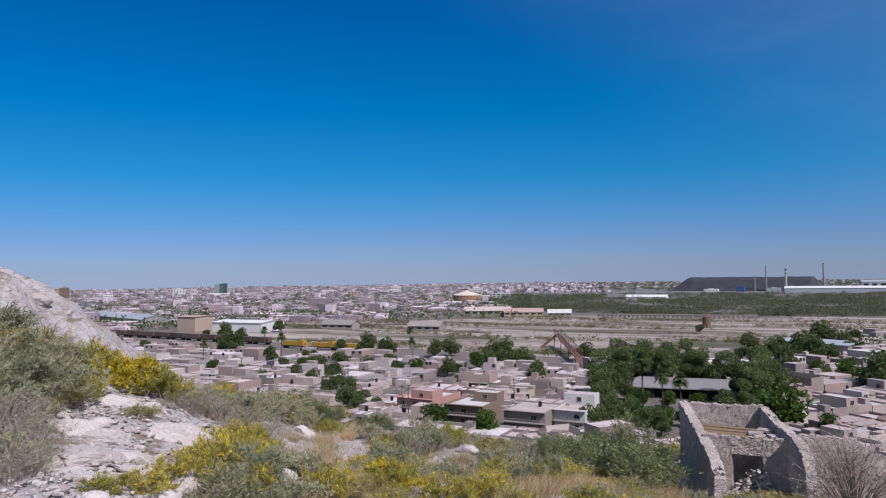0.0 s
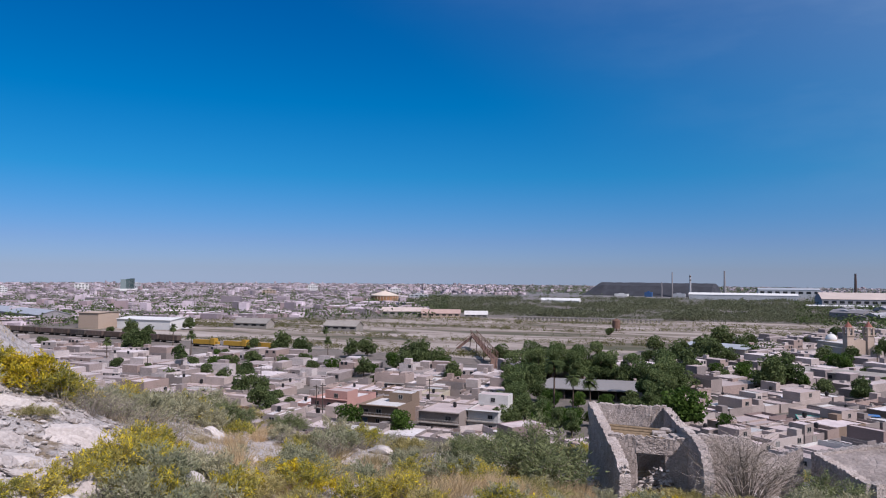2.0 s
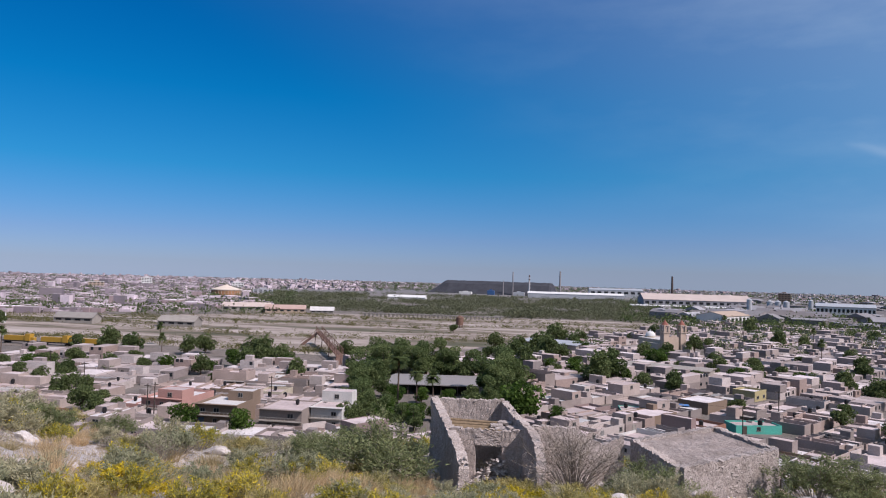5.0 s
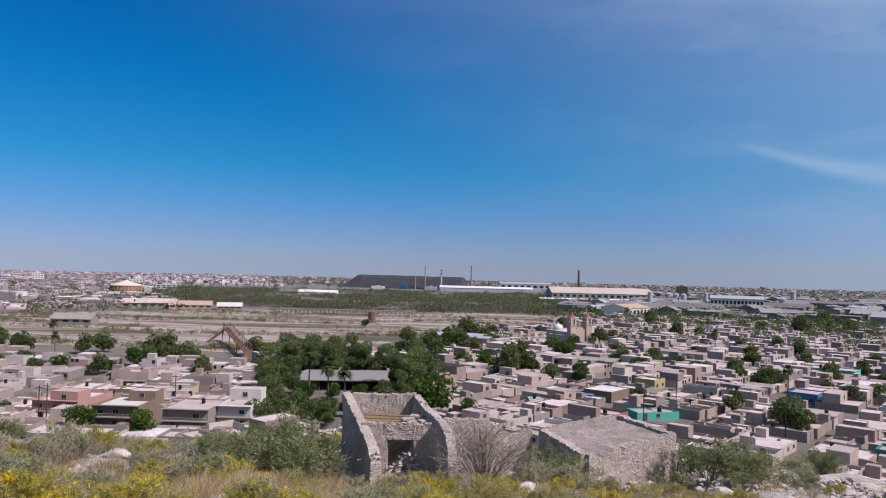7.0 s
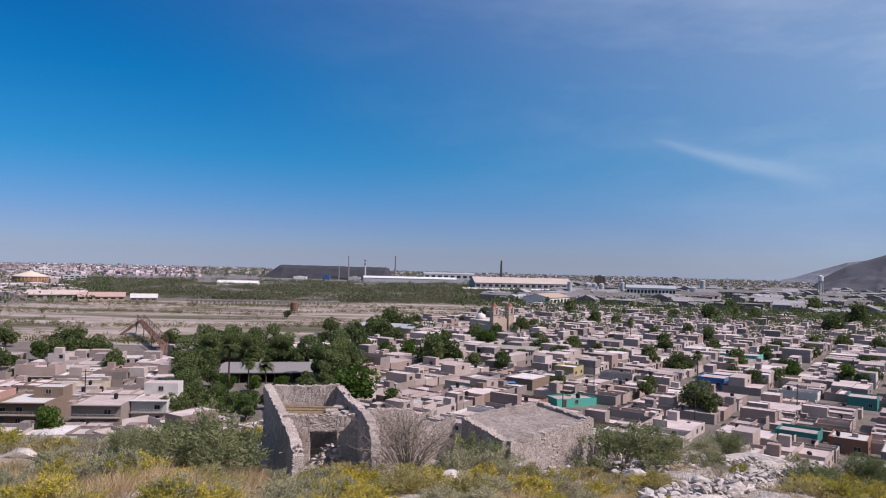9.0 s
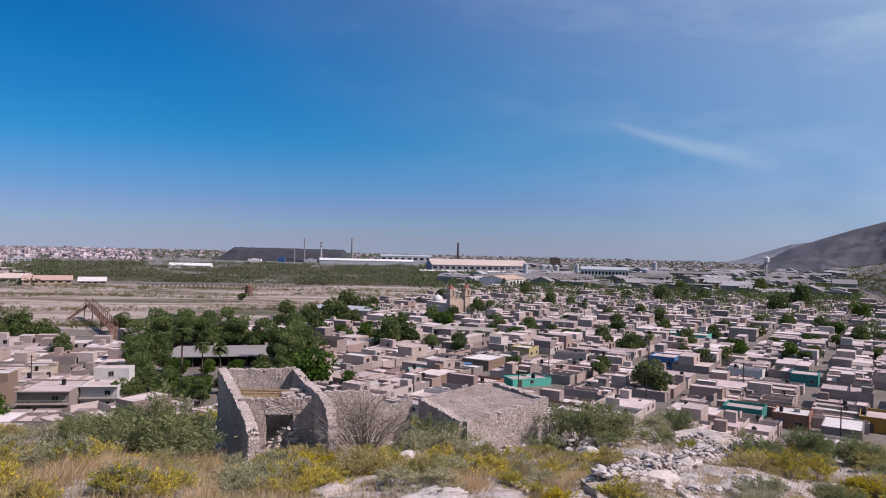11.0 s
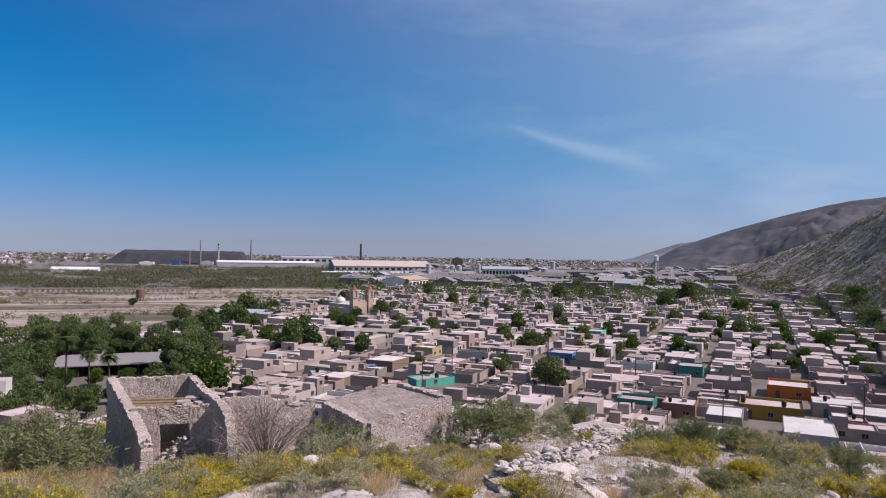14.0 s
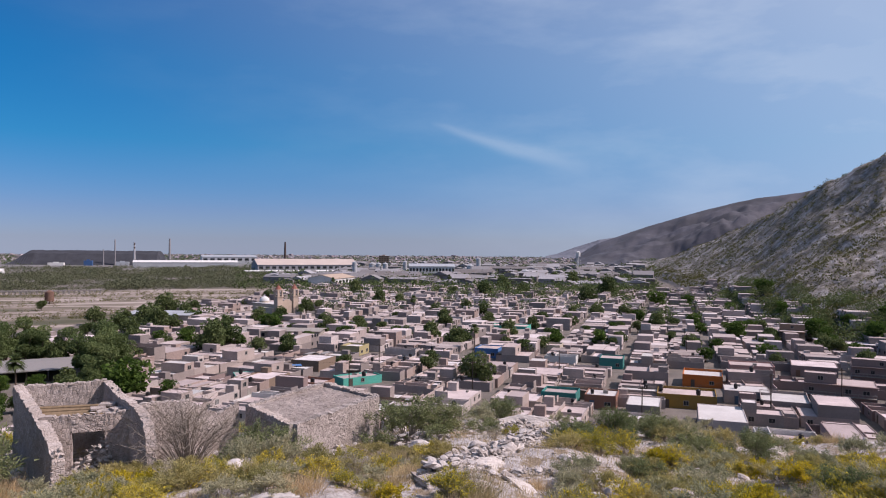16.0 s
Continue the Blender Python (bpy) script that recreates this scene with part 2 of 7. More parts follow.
M_DOOR = rough_paint("door_paint", [(0.068, 0.0544, 0.0476), (0.136, 0.0816, 0.0544), (0.204, 0.204, 0.204), (0.0544, 0.0952, 0.15), (0.272, 0.258, 0.238)], 2.0)
M_TANK = plain("tank_plastic", (0.0136, 0.0136, 0.015), 0.5)
M_CONC = rough_paint("bare_concrete", [(0.231, 0.218, 0.204), (0.272, 0.252, 0.231)], 1.0)
M_BARK = plain("bark", (0.0952, 0.068, 0.051), 0.95, var=0.35, scale=8)
M_LEAF = leaf_material("tree_leaves", (0.0592, 0.0829, 0.0333), (0.111, 0.144, 0.0592))
M_LEAF_GROVE = leaf_material("grove_leaves", (0.075, 0.108, 0.042), (0.145, 0.185, 0.078))
M_LEAF_LIGHT = leaf_material("light_leaves", (0.0296, 0.0592, 0.0111), (0.074, 0.126, 0.0259))
M_LEAF_FAR = leaf_material("woods_leaves", (0.072, 0.084, 0.052), (0.116, 0.127, 0.078))
M_SAGE = leaf_material("sage_leaves", (0.246, 0.248, 0.166), (0.36, 0.351, 0.237))
M_OLIVE = leaf_material("olive_leaves", (0.246, 0.223, 0.0947), (0.379, 0.337, 0.151))
M_MESQ = leaf_material("mesquite_leaves", (0.125, 0.147, 0.072), (0.194, 0.223, 0.112))
M_YELLOW = leaf_material("yellow_shrub", (0.265, 0.246, 0.0947), (0.398, 0.355, 0.0947), (0.625, 0.502, 0.0379), 0.80)
M_BLOOM = leaf_material("bloom_shrub", (0.303, 0.258, 0.0511), (0.5, 0.394, 0.0341), (0.606, 0.47, 0.0256), 0.70)
M_DRY = leaf_material("dry_grass", (0.365, 0.28, 0.173), (0.538, 0.424, 0.269))
M_TWIG = plain("grey_twig", (0.224, 0.194, 0.163), 0.95)


def masonry(name, pale, mid, joint, scale):
    """Rubble masonry: stones with dusty joints, blotched."""
    m, N, L, b = material(name, 0.95)
    geo = N.new("ShaderNodeNewGeometry")
    vo = N.new("ShaderNodeTexVoronoi")
    vo.feature = "DISTANCE_TO_EDGE"
    vo.inputs["Scale"].default_value = scale
    vc = N.new("ShaderNodeTexVoronoi")
    vc.inputs["Scale"].default_value = scale
    wn = noise_node(N, L, 2.0, 4, geo.outputs["Position"])
    warp = mix(N, L, geo.outputs["Position"], wn.outputs["Color"], 0.18, "ADD")
    L.new(warp, vo.inputs["Vector"])
    L.new(warp, vc.inputs["Vector"])
    sepc = N.new("ShaderNodeSeparateColor")
    L.new(vc.outputs["Color"], sepc.inputs[0])
    stone = ramp(N, [(0.0, mid), (0.5, pale), (1.0, tuple(min(1, x * 1.12) for x in pale))])
    L.new(sepc.outputs[0], stone.inputs[0])
    edge = ramp(N, [(0.0, (0.25, 0.25, 0.25)), (0.10, (1, 1, 1))])
    L.new(vo.outputs["Distance"], edge.inputs[0])
    c = mix(N, L, joint, stone.outputs[0], edge.outputs[0])
    fine = noise_node(N, L, 9.0, 5, geo.outputs["Position"])
    big = noise_node(N, L, 0.5, 5, geo.outputs["Position"])
    r1 = ramp(N, [(0.3, (0.72, 0.70, 0.68)), (0.65, (1.08, 1.08, 1.08))])
    L.new(big.outputs[0], r1.inputs[0])
    c = mix(N, L, c, r1.outputs[0], 1.0, "MULTIPLY")
    r2 = ramp(N, [(0.3, (0.8, 0.8, 0.8)), (0.7, (1.1, 1.1, 1.1))])
    L.new(fine.outputs[0], r2.inputs[0])
    c = mix(N, L, c, r2.outputs[0], 1.0, "MULTIPLY")
    L.new(c, b.inputs["Base Color"])
    hsum = mix(N, L, edge.outputs[0], fine.outputs["Color"], 0.4)
    bump(N, L, b, hsum, 0.8, 0.08)
    return m


M_STONE = rough_paint("limestone", [(0.432, 0.396, 0.378), (0.476, 0.443, 0.429), (0.375, 0.339, 0.321), (0.447, 0.414, 0.396)], 1.6, 0.4, bumps=0.8, dirt=(0.288, 0.255, 0.234))
M_MASON = masonry("rubble_masonry", (0.367, 0.327, 0.305), (0.301, 0.265, 0.246), (0.205, 0.18, 0.165), 6.0)
M_PLASTER = masonry("old_plaster", (0.388, 0.341, 0.318), (0.352, 0.31, 0.287), (0.326, 0.283, 0.26), 5.0)
M_WOOD = plain("old_beam", (0.163, 0.119, 0.0748), 0.9, var=0.3)

# ---- mesh helpers ----


class Mesh:
    """Collects vertices and faces, with a material index per face."""

    def __init__(self):
        self.v, self.f, self.m = [], [], []

    def add(self, verts, faces, mi=0):
        o = len(self.v)
        self.v.extend(verts)
        self.f.extend([tuple(i + o for i in f) for f in faces])
        self.m.extend([mi] * len(faces))

    def box(self, x0, y0, z0, x1, y1, z1, mi=0, turn=None, at=(0, 0, 0), bottom=False):
        vs = [(x0, y0, z0), (x1, y0, z0), (x1, y1, z0), (x0, y1, z0), (x0, y0, z1), (x1, y0, z1), (x1, y1, z1), (x0, y1, z1)]
        if turn is not None:
            c, s = math.cos(turn), math.sin(turn)
            vs = [(at[0] + c * x - s * y, at[1] + s * x + c * y, at[2] + z) for x, y, z in vs]
        fs = [(0, 1, 5, 4), (1, 2, 6, 5), (2, 3, 7, 6), (3, 0, 4, 7), (4, 5, 6, 7)]
        if bottom:
            fs.append((3, 2, 1, 0))
        self.add(vs, fs, mi)

    def tube(self, p0, p1, r0, r1, n=6, mi=0, cap=True):
        a, b = Vector(p0), Vector(p1)
        d = (b - a).normalized() if (b - a).length > 1e-6 else Vector((0, 0, 1))
        u = d.orthogonal().normalized()
        w = d.cross(u)
        vs = []
        for c, r in ((a, r0), (b, r1)):
            for i in range(n):
                t = 2 * math.pi * i / n
                q = c + (u * math.cos(t) + w * math.sin(t)) * r
                vs.append(tuple(q))
        fs = [(i, (i + 1) % n, n + (i + 1) % n, n + i) for i in range(n)]
        if cap:
            fs += [tuple(range(n - 1, -1, -1)), tuple(range(n, 2 * n))]
        self.add(vs, fs, mi)

    def leaves(self, centre, size, rng, mi=0, aspect=1.6, up=0.0):
        """Randomly turned three-cornered leaves at the given centres."""
        n = len(centre)
        d = rng.normal(size=(n, 3))
        d[:, 2] += up
        d /= np.linalg.norm(d, axis=1)[:, None]
        e = np.cross(d, rng.normal(size=(n, 3)))
        e /= np.linalg.norm(e, axis=1)[:, None]
        s = (np.asarray(size) * np.ones(n))[:, None]
        a, b2 = d * s * aspect * 0.5, e * s * 0.5
        c = np.asarray(centre)
        V = np.stack([c - a * 0.7 - b2, c - a * 0.7 + b2, c + a], 1).reshape(-1, 3)
        o = len(self.v)
        self.v.extend(map(tuple, V.tolist()))
        self.f.extend([(o + 3 * i, o + 3 * i + 1, o + 3 * i + 2) for i in range(n)])
        self.m.extend([mi] * n)

    def blades(self, base, way, length, width, rng, mi=0):
        """Slim three-cornered blades standing at the given points, each along its own way."""
        n = len(base)
        side = np.cross(way, rng.normal(size=(n, 3)))
        side /= np.linalg.norm(side, axis=1)[:, None] + 1e-9
        half = side * (np.asarray(width) * np.ones(n))[:, None] * 0.5
        tip = base + way * (np.asarray(length) * np.ones(n))[:, None]
        V = np.stack([base - half, base + half, tip], 1).reshape(-1, 3)
        o = len(self.v)
        self.v.extend(map(tuple, V.tolist()))
        self.f.extend([(o + 3 * i, o + 3 * i + 1, o + 3 * i + 2) for i in range(n)])
        self.m.extend([mi] * n)

    def data(self, name, mats, smooth=False):
        me = bpy.data.meshes.new(name)
        me.from_pydata(self.v, [], self.f)
        for mt in mats:
            me.materials.append(mt)
        if len(mats) > 1:
            me.polygons.foreach_set("material_index", self.m)
        if smooth:
            me.polygons.foreach_set("use_smooth", [True] * len(self.f))
        me.update()
        return me


def part(name, mesh, mats, parent=None, label="", at=None, smooth=False):
    """One mesh object, under its thing."""
    if isinstance(mesh, Mesh):
        mesh = mesh.data(name, mats if isinstance(mats, (list, tuple)) else [mats], smooth)
    ob = new(name, mesh)
    if parent is not None:
        ob.parent = parent
    if at is not None:
        ob.matrix_basis = at
    if label:
        ob["label"] = label
    return ob


def heading(az):
    """Turn about z of something whose +Y should point to that heading."""
    return -radians(az)


def polar(az, d):
    return d * math.sin(radians(az)), d * math.cos(radians(az))

# ---- terrain ----
# heading: elevation of the brow, distance of the brow, distance of the hill's foot
BROW = [(-180, 12, 220, 900), (-110, 12, 200, 700), (-80, 7.5, 70, 260), (-70, 5.2, 60, 190), (-64.1, 1.67, 56, 165), (-62.1, 0.48, 54, 154),
        (-59.6, -1.38, 53, 148), (-57.8, -3.3, 52, 145), (-55.9, -4.8, 52, 141), (-54.4, -5.96, 52, 138), (-52.4, -7.01, 52, 134), (-50, -8.34, 54, 128),
        (-44.4, -10.7, 58, 124), (-40, -11.8, 60, 122), (-34.6, -12.8, 62, 121), (-27, -13.6, 64, 120), (-14, -13.7, 66, 118), (0, -13.7, 66, 118),
        (9, -13.9, 64, 114), (13, -14.0, 62, 112), (18, -13.3, 60, 110), (29, -13.4, 60, 108), (36, -13.9, 58, 106), (41, -14.1, 58, 106),
        (45, -13.7, 58, 108), (49, -12.8, 60, 115), (60, -9, 70, 150), (90, 2, 120, 400), (130, 12, 200, 800), (180, 12, 220, 900)]
# heading: foot distance, crest elevation, crest distance of the slope beyond the town
SLOPE = [(-180, 3000, -3, 4000), (26, 3000, -3, 4000), (30, 1500, -1.4, 1700), (32, 1150, -1.2, 1400), (35.4, 680, -0.3, 1150), (39.3, 470, 1.47, 950), (43.1, 340, 3.5, 800),
         (45.5, 305, 4.9, 720), (49.1, 275, 6.5, 650), (60, 230, 10, 600), (80, 200, 13, 600), (110, 260, 12, 700), (140, 900, 5, 1500), (160, 3000, -3, 4000), (180, 3000, -3, 4000)]
_b, _s = np.array(BROW, float), np.array(SLOPE, float)


def value_noise(x, y, seed=0):
    """Smooth lattice noise in [-1, 1], vectorised."""
    xi, yi = np.floor(x), np.floor(y)
    fx, fy = x - xi, y - yi
    fx, fy = fx * fx * (3 - 2 * fx), fy * fy * (3 - 2 * fy)

    def h(a, b):
        v = np.sin(a * 127.1 + b * 311.7 + seed * 74.7) * 43758.5453
        return (v - np.floor(v)) * 2 - 1

    return (h(xi, yi) * (1 - fx) + h(xi + 1, yi) * fx) * (1 - fy) + (h(xi, yi + 1) * (1 - fx) + h(xi + 1, yi + 1) * fx) * fy


def fractal(x, y, octaves, seed=0):
    s, a = 0, 1.0
    for i in range(octaves):
        s = s + a * value_noise(x * 2 ** i, y * 2 ** i, seed + i)
        a *= 0.5
    return s


def ground(x, y):
    """Height of the land."""
    x, y = np.asarray(x, float), np.asarray(y, float)
    d = np.hypot(x, y) + 1e-6
    a = np.degrees(np.arctan2(x, y))
    el, dr, df = (np.interp(a, _b[:, 0], _b[:, k]) for k in (1, 2, 3))
    t = np.tan(np.radians(el))
    # a gentler shelf below the western crag
    shelf = np.where(a < -50, np.interp(a, [-80, -64, -57, -50], [-2.0, -4.8, -6.6, -8.34]), el)
    w = np.clip((d - 26) / (dr - 26), 0, 1)
    w = w * w * (3 - 2 * w)
    t_in = np.tan(np.radians(shelf + (el - shelf) * w))
    z_in = EYE[2] - np.interp(a, [-60, -20, 0, 20], [5.0, 4.2, 4.0, 5.0]) * (1 - d / dr) + d * t_in
    zr = EYE[2] + dr * t
    s = np.clip((d - dr) / (df - dr), 0, 1)
    z_out = zr * (1 - s) ** 1.35
    z = np.where(d < dr, z_in, z_out)
    hill = np.clip(z / 6.0, 0, 1) * np.clip(d / 12.0, 0.15, 1)
    crag = np.clip((-50 - a) / 8.0, 0, 1) * np.clip((d - 26) / 14.0, 0, 1) * np.clip(z / 8.0, 0, 1)
    z = z + crag * (1.2 * np.abs(fractal(x / 5.0, y / 5.0, 5, 61)) - 0.45 + 0.25 * fractal(x / 1.3, y / 1.3, 2, 66))
    z = z + hill * (0.55 * fractal(x / 7.0, y / 7.0, 4, 3) + 0.9 * np.abs(fractal(x / 16.0, y / 16.0, 2, 9)) - 0.5)
    ft, ce, cd = (np.interp(a, _s[:, 0], _s[:, k]) for k in (1, 2, 3))
    cz = np.maximum(EYE[2] + cd * np.tan(np.radians(ce)), 0)
    u = np.clip((d - ft) / (cd - ft), 0, 3)
    rise = np.where(u < 1, np.abs(u) ** 1.25, np.maximum(1 - (u - 1) * 0.35, 0.2)) * cz
    rough = np.clip(u * 4, 0, 1) * cz / 110.0
    rise = rise + rough * (6.0 * fractal(x / 110.0, y / 110.0, 5, 21) - 6.0 * np.abs(fractal(x / 70.0, y / 70.0, 4, 30)) + 1.7 * np.abs(fractal(x / 14.0, y / 14.0, 3, 33)))
    rise = np.maximum(rise, -0.3)
    return np.maximum(z, 0) + np.where(u > 0, rise, 0)


def gz(x, y):
    return float(ground(x, y))


def build_terrain():
    fine = np.arange(-72, 58.01, 0.28)
    coarse = np.concatenate([np.arange(-180, -72, 4.0), fine, np.arange(60, 180, 4.0)])
    dist = np.concatenate([[0.0], np.geomspace(1.2, 10, 18), np.geomspace(10.3, 72, 200), np.geomspace(73, 200, 60), np.geomspace(203, 1100, 150), np.geomspace(1130, 3535, 22)])
    A, D = np.meshgrid(np.radians(coarse), dist)
    X, Y = D * np.sin(A), D * np.cos(A)
    Z = ground(X, Y)
    n, k = len(dist), len(coarse)
    V = np.stack([X, Y, Z], -1).reshape(-1, 3)
    i, j = np.meshgrid(np.arange(n - 1), np.arange(k), indexing="ij")
    j2 = (j + 1) % k
    F = np.stack([i * k + j, (i + 1) * k + j, (i + 1) * k + j2, i * k + j2], -1).reshape(-1, 4)
    me = bpy.data.meshes.new("ground")
    me.from_pydata(V.tolist(), [], F.tolist())
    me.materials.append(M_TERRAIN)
    me.polygons.foreach_set("use_smooth", [True] * len(F))
    me.flip_normals() if me.polygons[5].normal.z < 0 else None
    me.update()
    tagged(new("ground", me), "pale limestone hillside falling to a dusty valley plain", "ground", kind="structure")


build_terrain()


def flat_zone(name, pts, z, mat, label, category, thick=0.04):
    """A thin flat bed over the plain, following a plan outline."""
    bm = bmesh.new()
    vs = [bm.verts.new((x, y, z)) for x, y in pts]
    f = bm.faces.new(vs)
    if f.normal.z < 0:
        f.normal_flip()
    bmesh.ops.recalc_face_normals(bm, faces=bm.faces)
    r = bmesh.ops.extrude_face_region(bm, geom=[f])
    for v in r["geom"]:
        if isinstance(v, bmesh.types.BMVert):
            v.co.z -= thick
    bmesh.ops.recalc_face_normals(bm, faces=bm.faces)
    bmesh.ops.triangulate(bm, faces=bm.faces)
    me = bpy.data.meshes.new(name)
    bm.to_mesh(me)
    bm.free()
    me.materials.append(mat)
    return tagged(new(name, me), label, category, kind="structure")


def ragged(pts, step=14.0, amp=5.0, seed=1):
    rng = random.Random(seed)
    out = []
    for (x0, y0), (x1, y1) in zip(pts, pts[1:] + pts[:1]):
        n = max(1, int(math.hypot(x1 - x0, y1 - y0) / step))
        for i in range(n):
            t = i / n
            out.append((x0 + (x1 - x0) * t + rng.uniform(-amp, amp), y0 + (y1 - y0) * t + rng.uniform(-amp, amp)))
    return out


def sand_material():
    m, N, L, b = material("river_sand", 0.95)
    geo = N.new("ShaderNodeNewGeometry")
    st = N.new("ShaderNodeMapping")
    st.inputs["Scale"].default_value = (0.009, 0.04, 1)
    st.inputs["Rotation"].default_value = (0, 0, radians(-8))
    L.new(geo.outputs["Position"], st.inputs[0])
    n1 = noise_node(N, L, 1.0, 8, st.outputs[0], 0.68)
    n1.inputs["Distortion"].default_value = 0.8
    r = ramp(N, [(0.38, (0.068, 0.068, 0.0408)), (0.46, (0.136, 0.112, 0.085)), (0.51, (0.245, 0.207, 0.18)), (0.62, (0.326, 0.286, 0.258))])
    L.new(n1.outputs[0], r.inputs[0])
    L.new(r.outputs[0], b.inputs["Base Color"])
    return m


M_SAND = sand_material()
RIVER = [(-430, 300), (-330, 296), (-190, 292), (-117, 292), (-72, 350), (-26, 405), (17, 500), (40, 590), (60, 660), (-110, 622), (-244, 590), (-330, 500), (-430, 440)]
flat_zone("river_bed", ragged(RIVER, 14, 5, 4), 0.05, M_SAND, "dry sandy river bed with streaks of scrub", "river bed")
M_BALLAST = plain("rail_ballast", (0.136, 0.116, 0.102), 0.95, var=0.3, scale=0.6)
flat_zone("rail_bed", [(-620, 262), (-410, 264), (-230, 263), (-110, 270), (-110, 288), (-230, 284), (-410, 290), (-620, 300)], 0.12, M_BALLAST, "dark ballast bed of the railway yard", "railway", 0.1)

# ---- houses ----
TOWN_AZ, WEST_AZ = 35.0, 84.0


def inside(x, y, pts):
    c = False
    for (x0, y0), (x1, y1) in zip(pts, pts[1:] + pts[:1]):
        if (y0 > y) != (y1 > y) and x < (x1 - x0) * (y - y0) / (y1 - y0) + x0:
            c = not c
    return c


GROVE = [(-60, 160), (-52, 154), (-38, 158), (-28, 205), (-26, 240), (-50, 258), (-86, 254), (-80, 215)]
KEEP_CLEAR = [  # x, y, radius
    (25, 392, 26), (-112, 262, 12)]
PANE = Mesh()
PANE.box(-0.5, -0.02, 0.04, 0.5, 0.02, 0.96, bottom=True)
PANE_DATA = PANE.data("pane", [M_GLASS])
WFRAME = Mesh()
WFRAME.box(-0.58, -0.05, -0.06, -0.5, 0.05, 1.06, bottom=True)
WFRAME.box(0.5, -0.05, -0.06, 0.58, 0.05, 1.06, bottom=True)
WFRAME.box(-0.5, -0.05, 0.96, 0.5, 0.05, 1.06, bottom=True)
WFRAME.box(-0.64, -0.09, -0.06, 0.64, 0.05, 0.04, bottom=True)
WFRAME.box(-0.03, -0.04, 0.04, 0.03, 0.03, 0.96, bottom=True)
WFRAME_DATA = WFRAME.data("window", [M_FRAME])
DOORM = Mesh()
DOORM.box(-0.5, -0.03, 0.0, 0.5, 0.05, 2.05)
DOORM.box(-0.56, -0.06, 0.0, -0.5, 0.05, 2.12)
DOORM.box(0.5, -0.06, 0.0, 0.56, 0.05, 2.12)
DOORM.box(-0.5, -0.06, 2.05, 0.5, 0.05, 2.12, bottom=True)
DOOR_DATA = DOORM.data("door", [M_DOOR])
M_SHEETY = rough_paint('old_sheet', [(0.238, 0.224, 0.218), (0.19, 0.136, 0.109), (0.408, 0.408, 0.408)], 0.8, 0.4, rough=0.6)
TANKM = Mesh()
TANKM.tube((0, 0, 0.25), (0, 0, 1.2), 0.5, 0.5, 10)
TANKM.tube((0, 0, 1.2), (0, 0, 1.42), 0.5, 0.2, 10)
TANKM.tube((0, 0, 0.0), (0, 0, 0.25), 0.35, 0.35, 8)
TANK_DATA = TANKM.data("water_tank", [M_TANK])


def shell(w, d, h, par=0.35, th=0.16):
    """Walls with a parapet round a sunken roof, origin at the middle of the base."""
    m = Mesh()
    x, y = w / 2, d / 2
    xi, yi = x - th, y - th
    vs = [(-x, -y, -0.8), (x, -y, -0.8), (x, y, -0.8), (-x, y, -0.8), (-x, -y, h), (x, -y, h), (x, y, h), (-x, y, h),
          (-xi, -yi, h), (xi, -yi, h), (xi, yi, h), (-xi, yi, h), (-xi, -yi, h - par), (xi, -yi, h - par), (xi, yi, h - par), (-xi, yi, h - par)]
    fs = []
    for i in range(4):
        j = (i + 1) % 4
        fs += [(i, j, 4 + j, 4 + i), (4 + i, 4 + j, 8 + j, 8 + i), (8 + i, 8 + j, 12 + j, 12 + i)]
    m.add(vs, fs)
    return m


def roof_walls(m, w, d, h, par, rng):
    """Low cross walls, stair heads and half-built rooms standing on a roof."""
    x, y, z = w / 2 - 0.17, d / 2 - 0.17, h - par
    if rng.random() < 0.6:
        u, t = rng.uniform(-0.3, 0.3) * w, rng.uniform(0.15, 0.5)
        m.box(u - 0.08, -y, z, u + 0.08, y, h + t)
    if rng.random() < 0.5:
        v, t = rng.uniform(-0.3, 0.3) * d, rng.uniform(0.15, 0.7)
        m.box(-x, v - 0.08, z, x, v + 0.08, h + t)
    if rng.random() < 0.3:
        bx, by = rng.choice((-1, 1)) * (x - 1.0), rng.choice((-1, 1)) * (y - 1.2)
        m.box(bx - 0.95, by - 1.1, z, bx + 0.95, by + 1.1, z + rng.uniform(1.2, 2.3))
    if rng.random() < 0.3:
        sx, t = rng.choice((-1, 1)), rng.uniform(0.6, 1.5)
        m.box(min(0, sx * x), y - 0.12, z, max(0, sx * x), y + 0.1, h + t)
        m.box(sx * x - 0.07, y * 0.2, z, sx * x + 0.07, y - 0.12, h + t * rng.uniform(0.5, 1.0))


def roof_sheet(w, d, h, par=0.35, th=0.16):
    m = Mesh()
    x, y = w / 2 - th, d / 2 - th
    m.box(-x, -y, h - par - 0.14, x, y, h - par + 0.004)
    return m


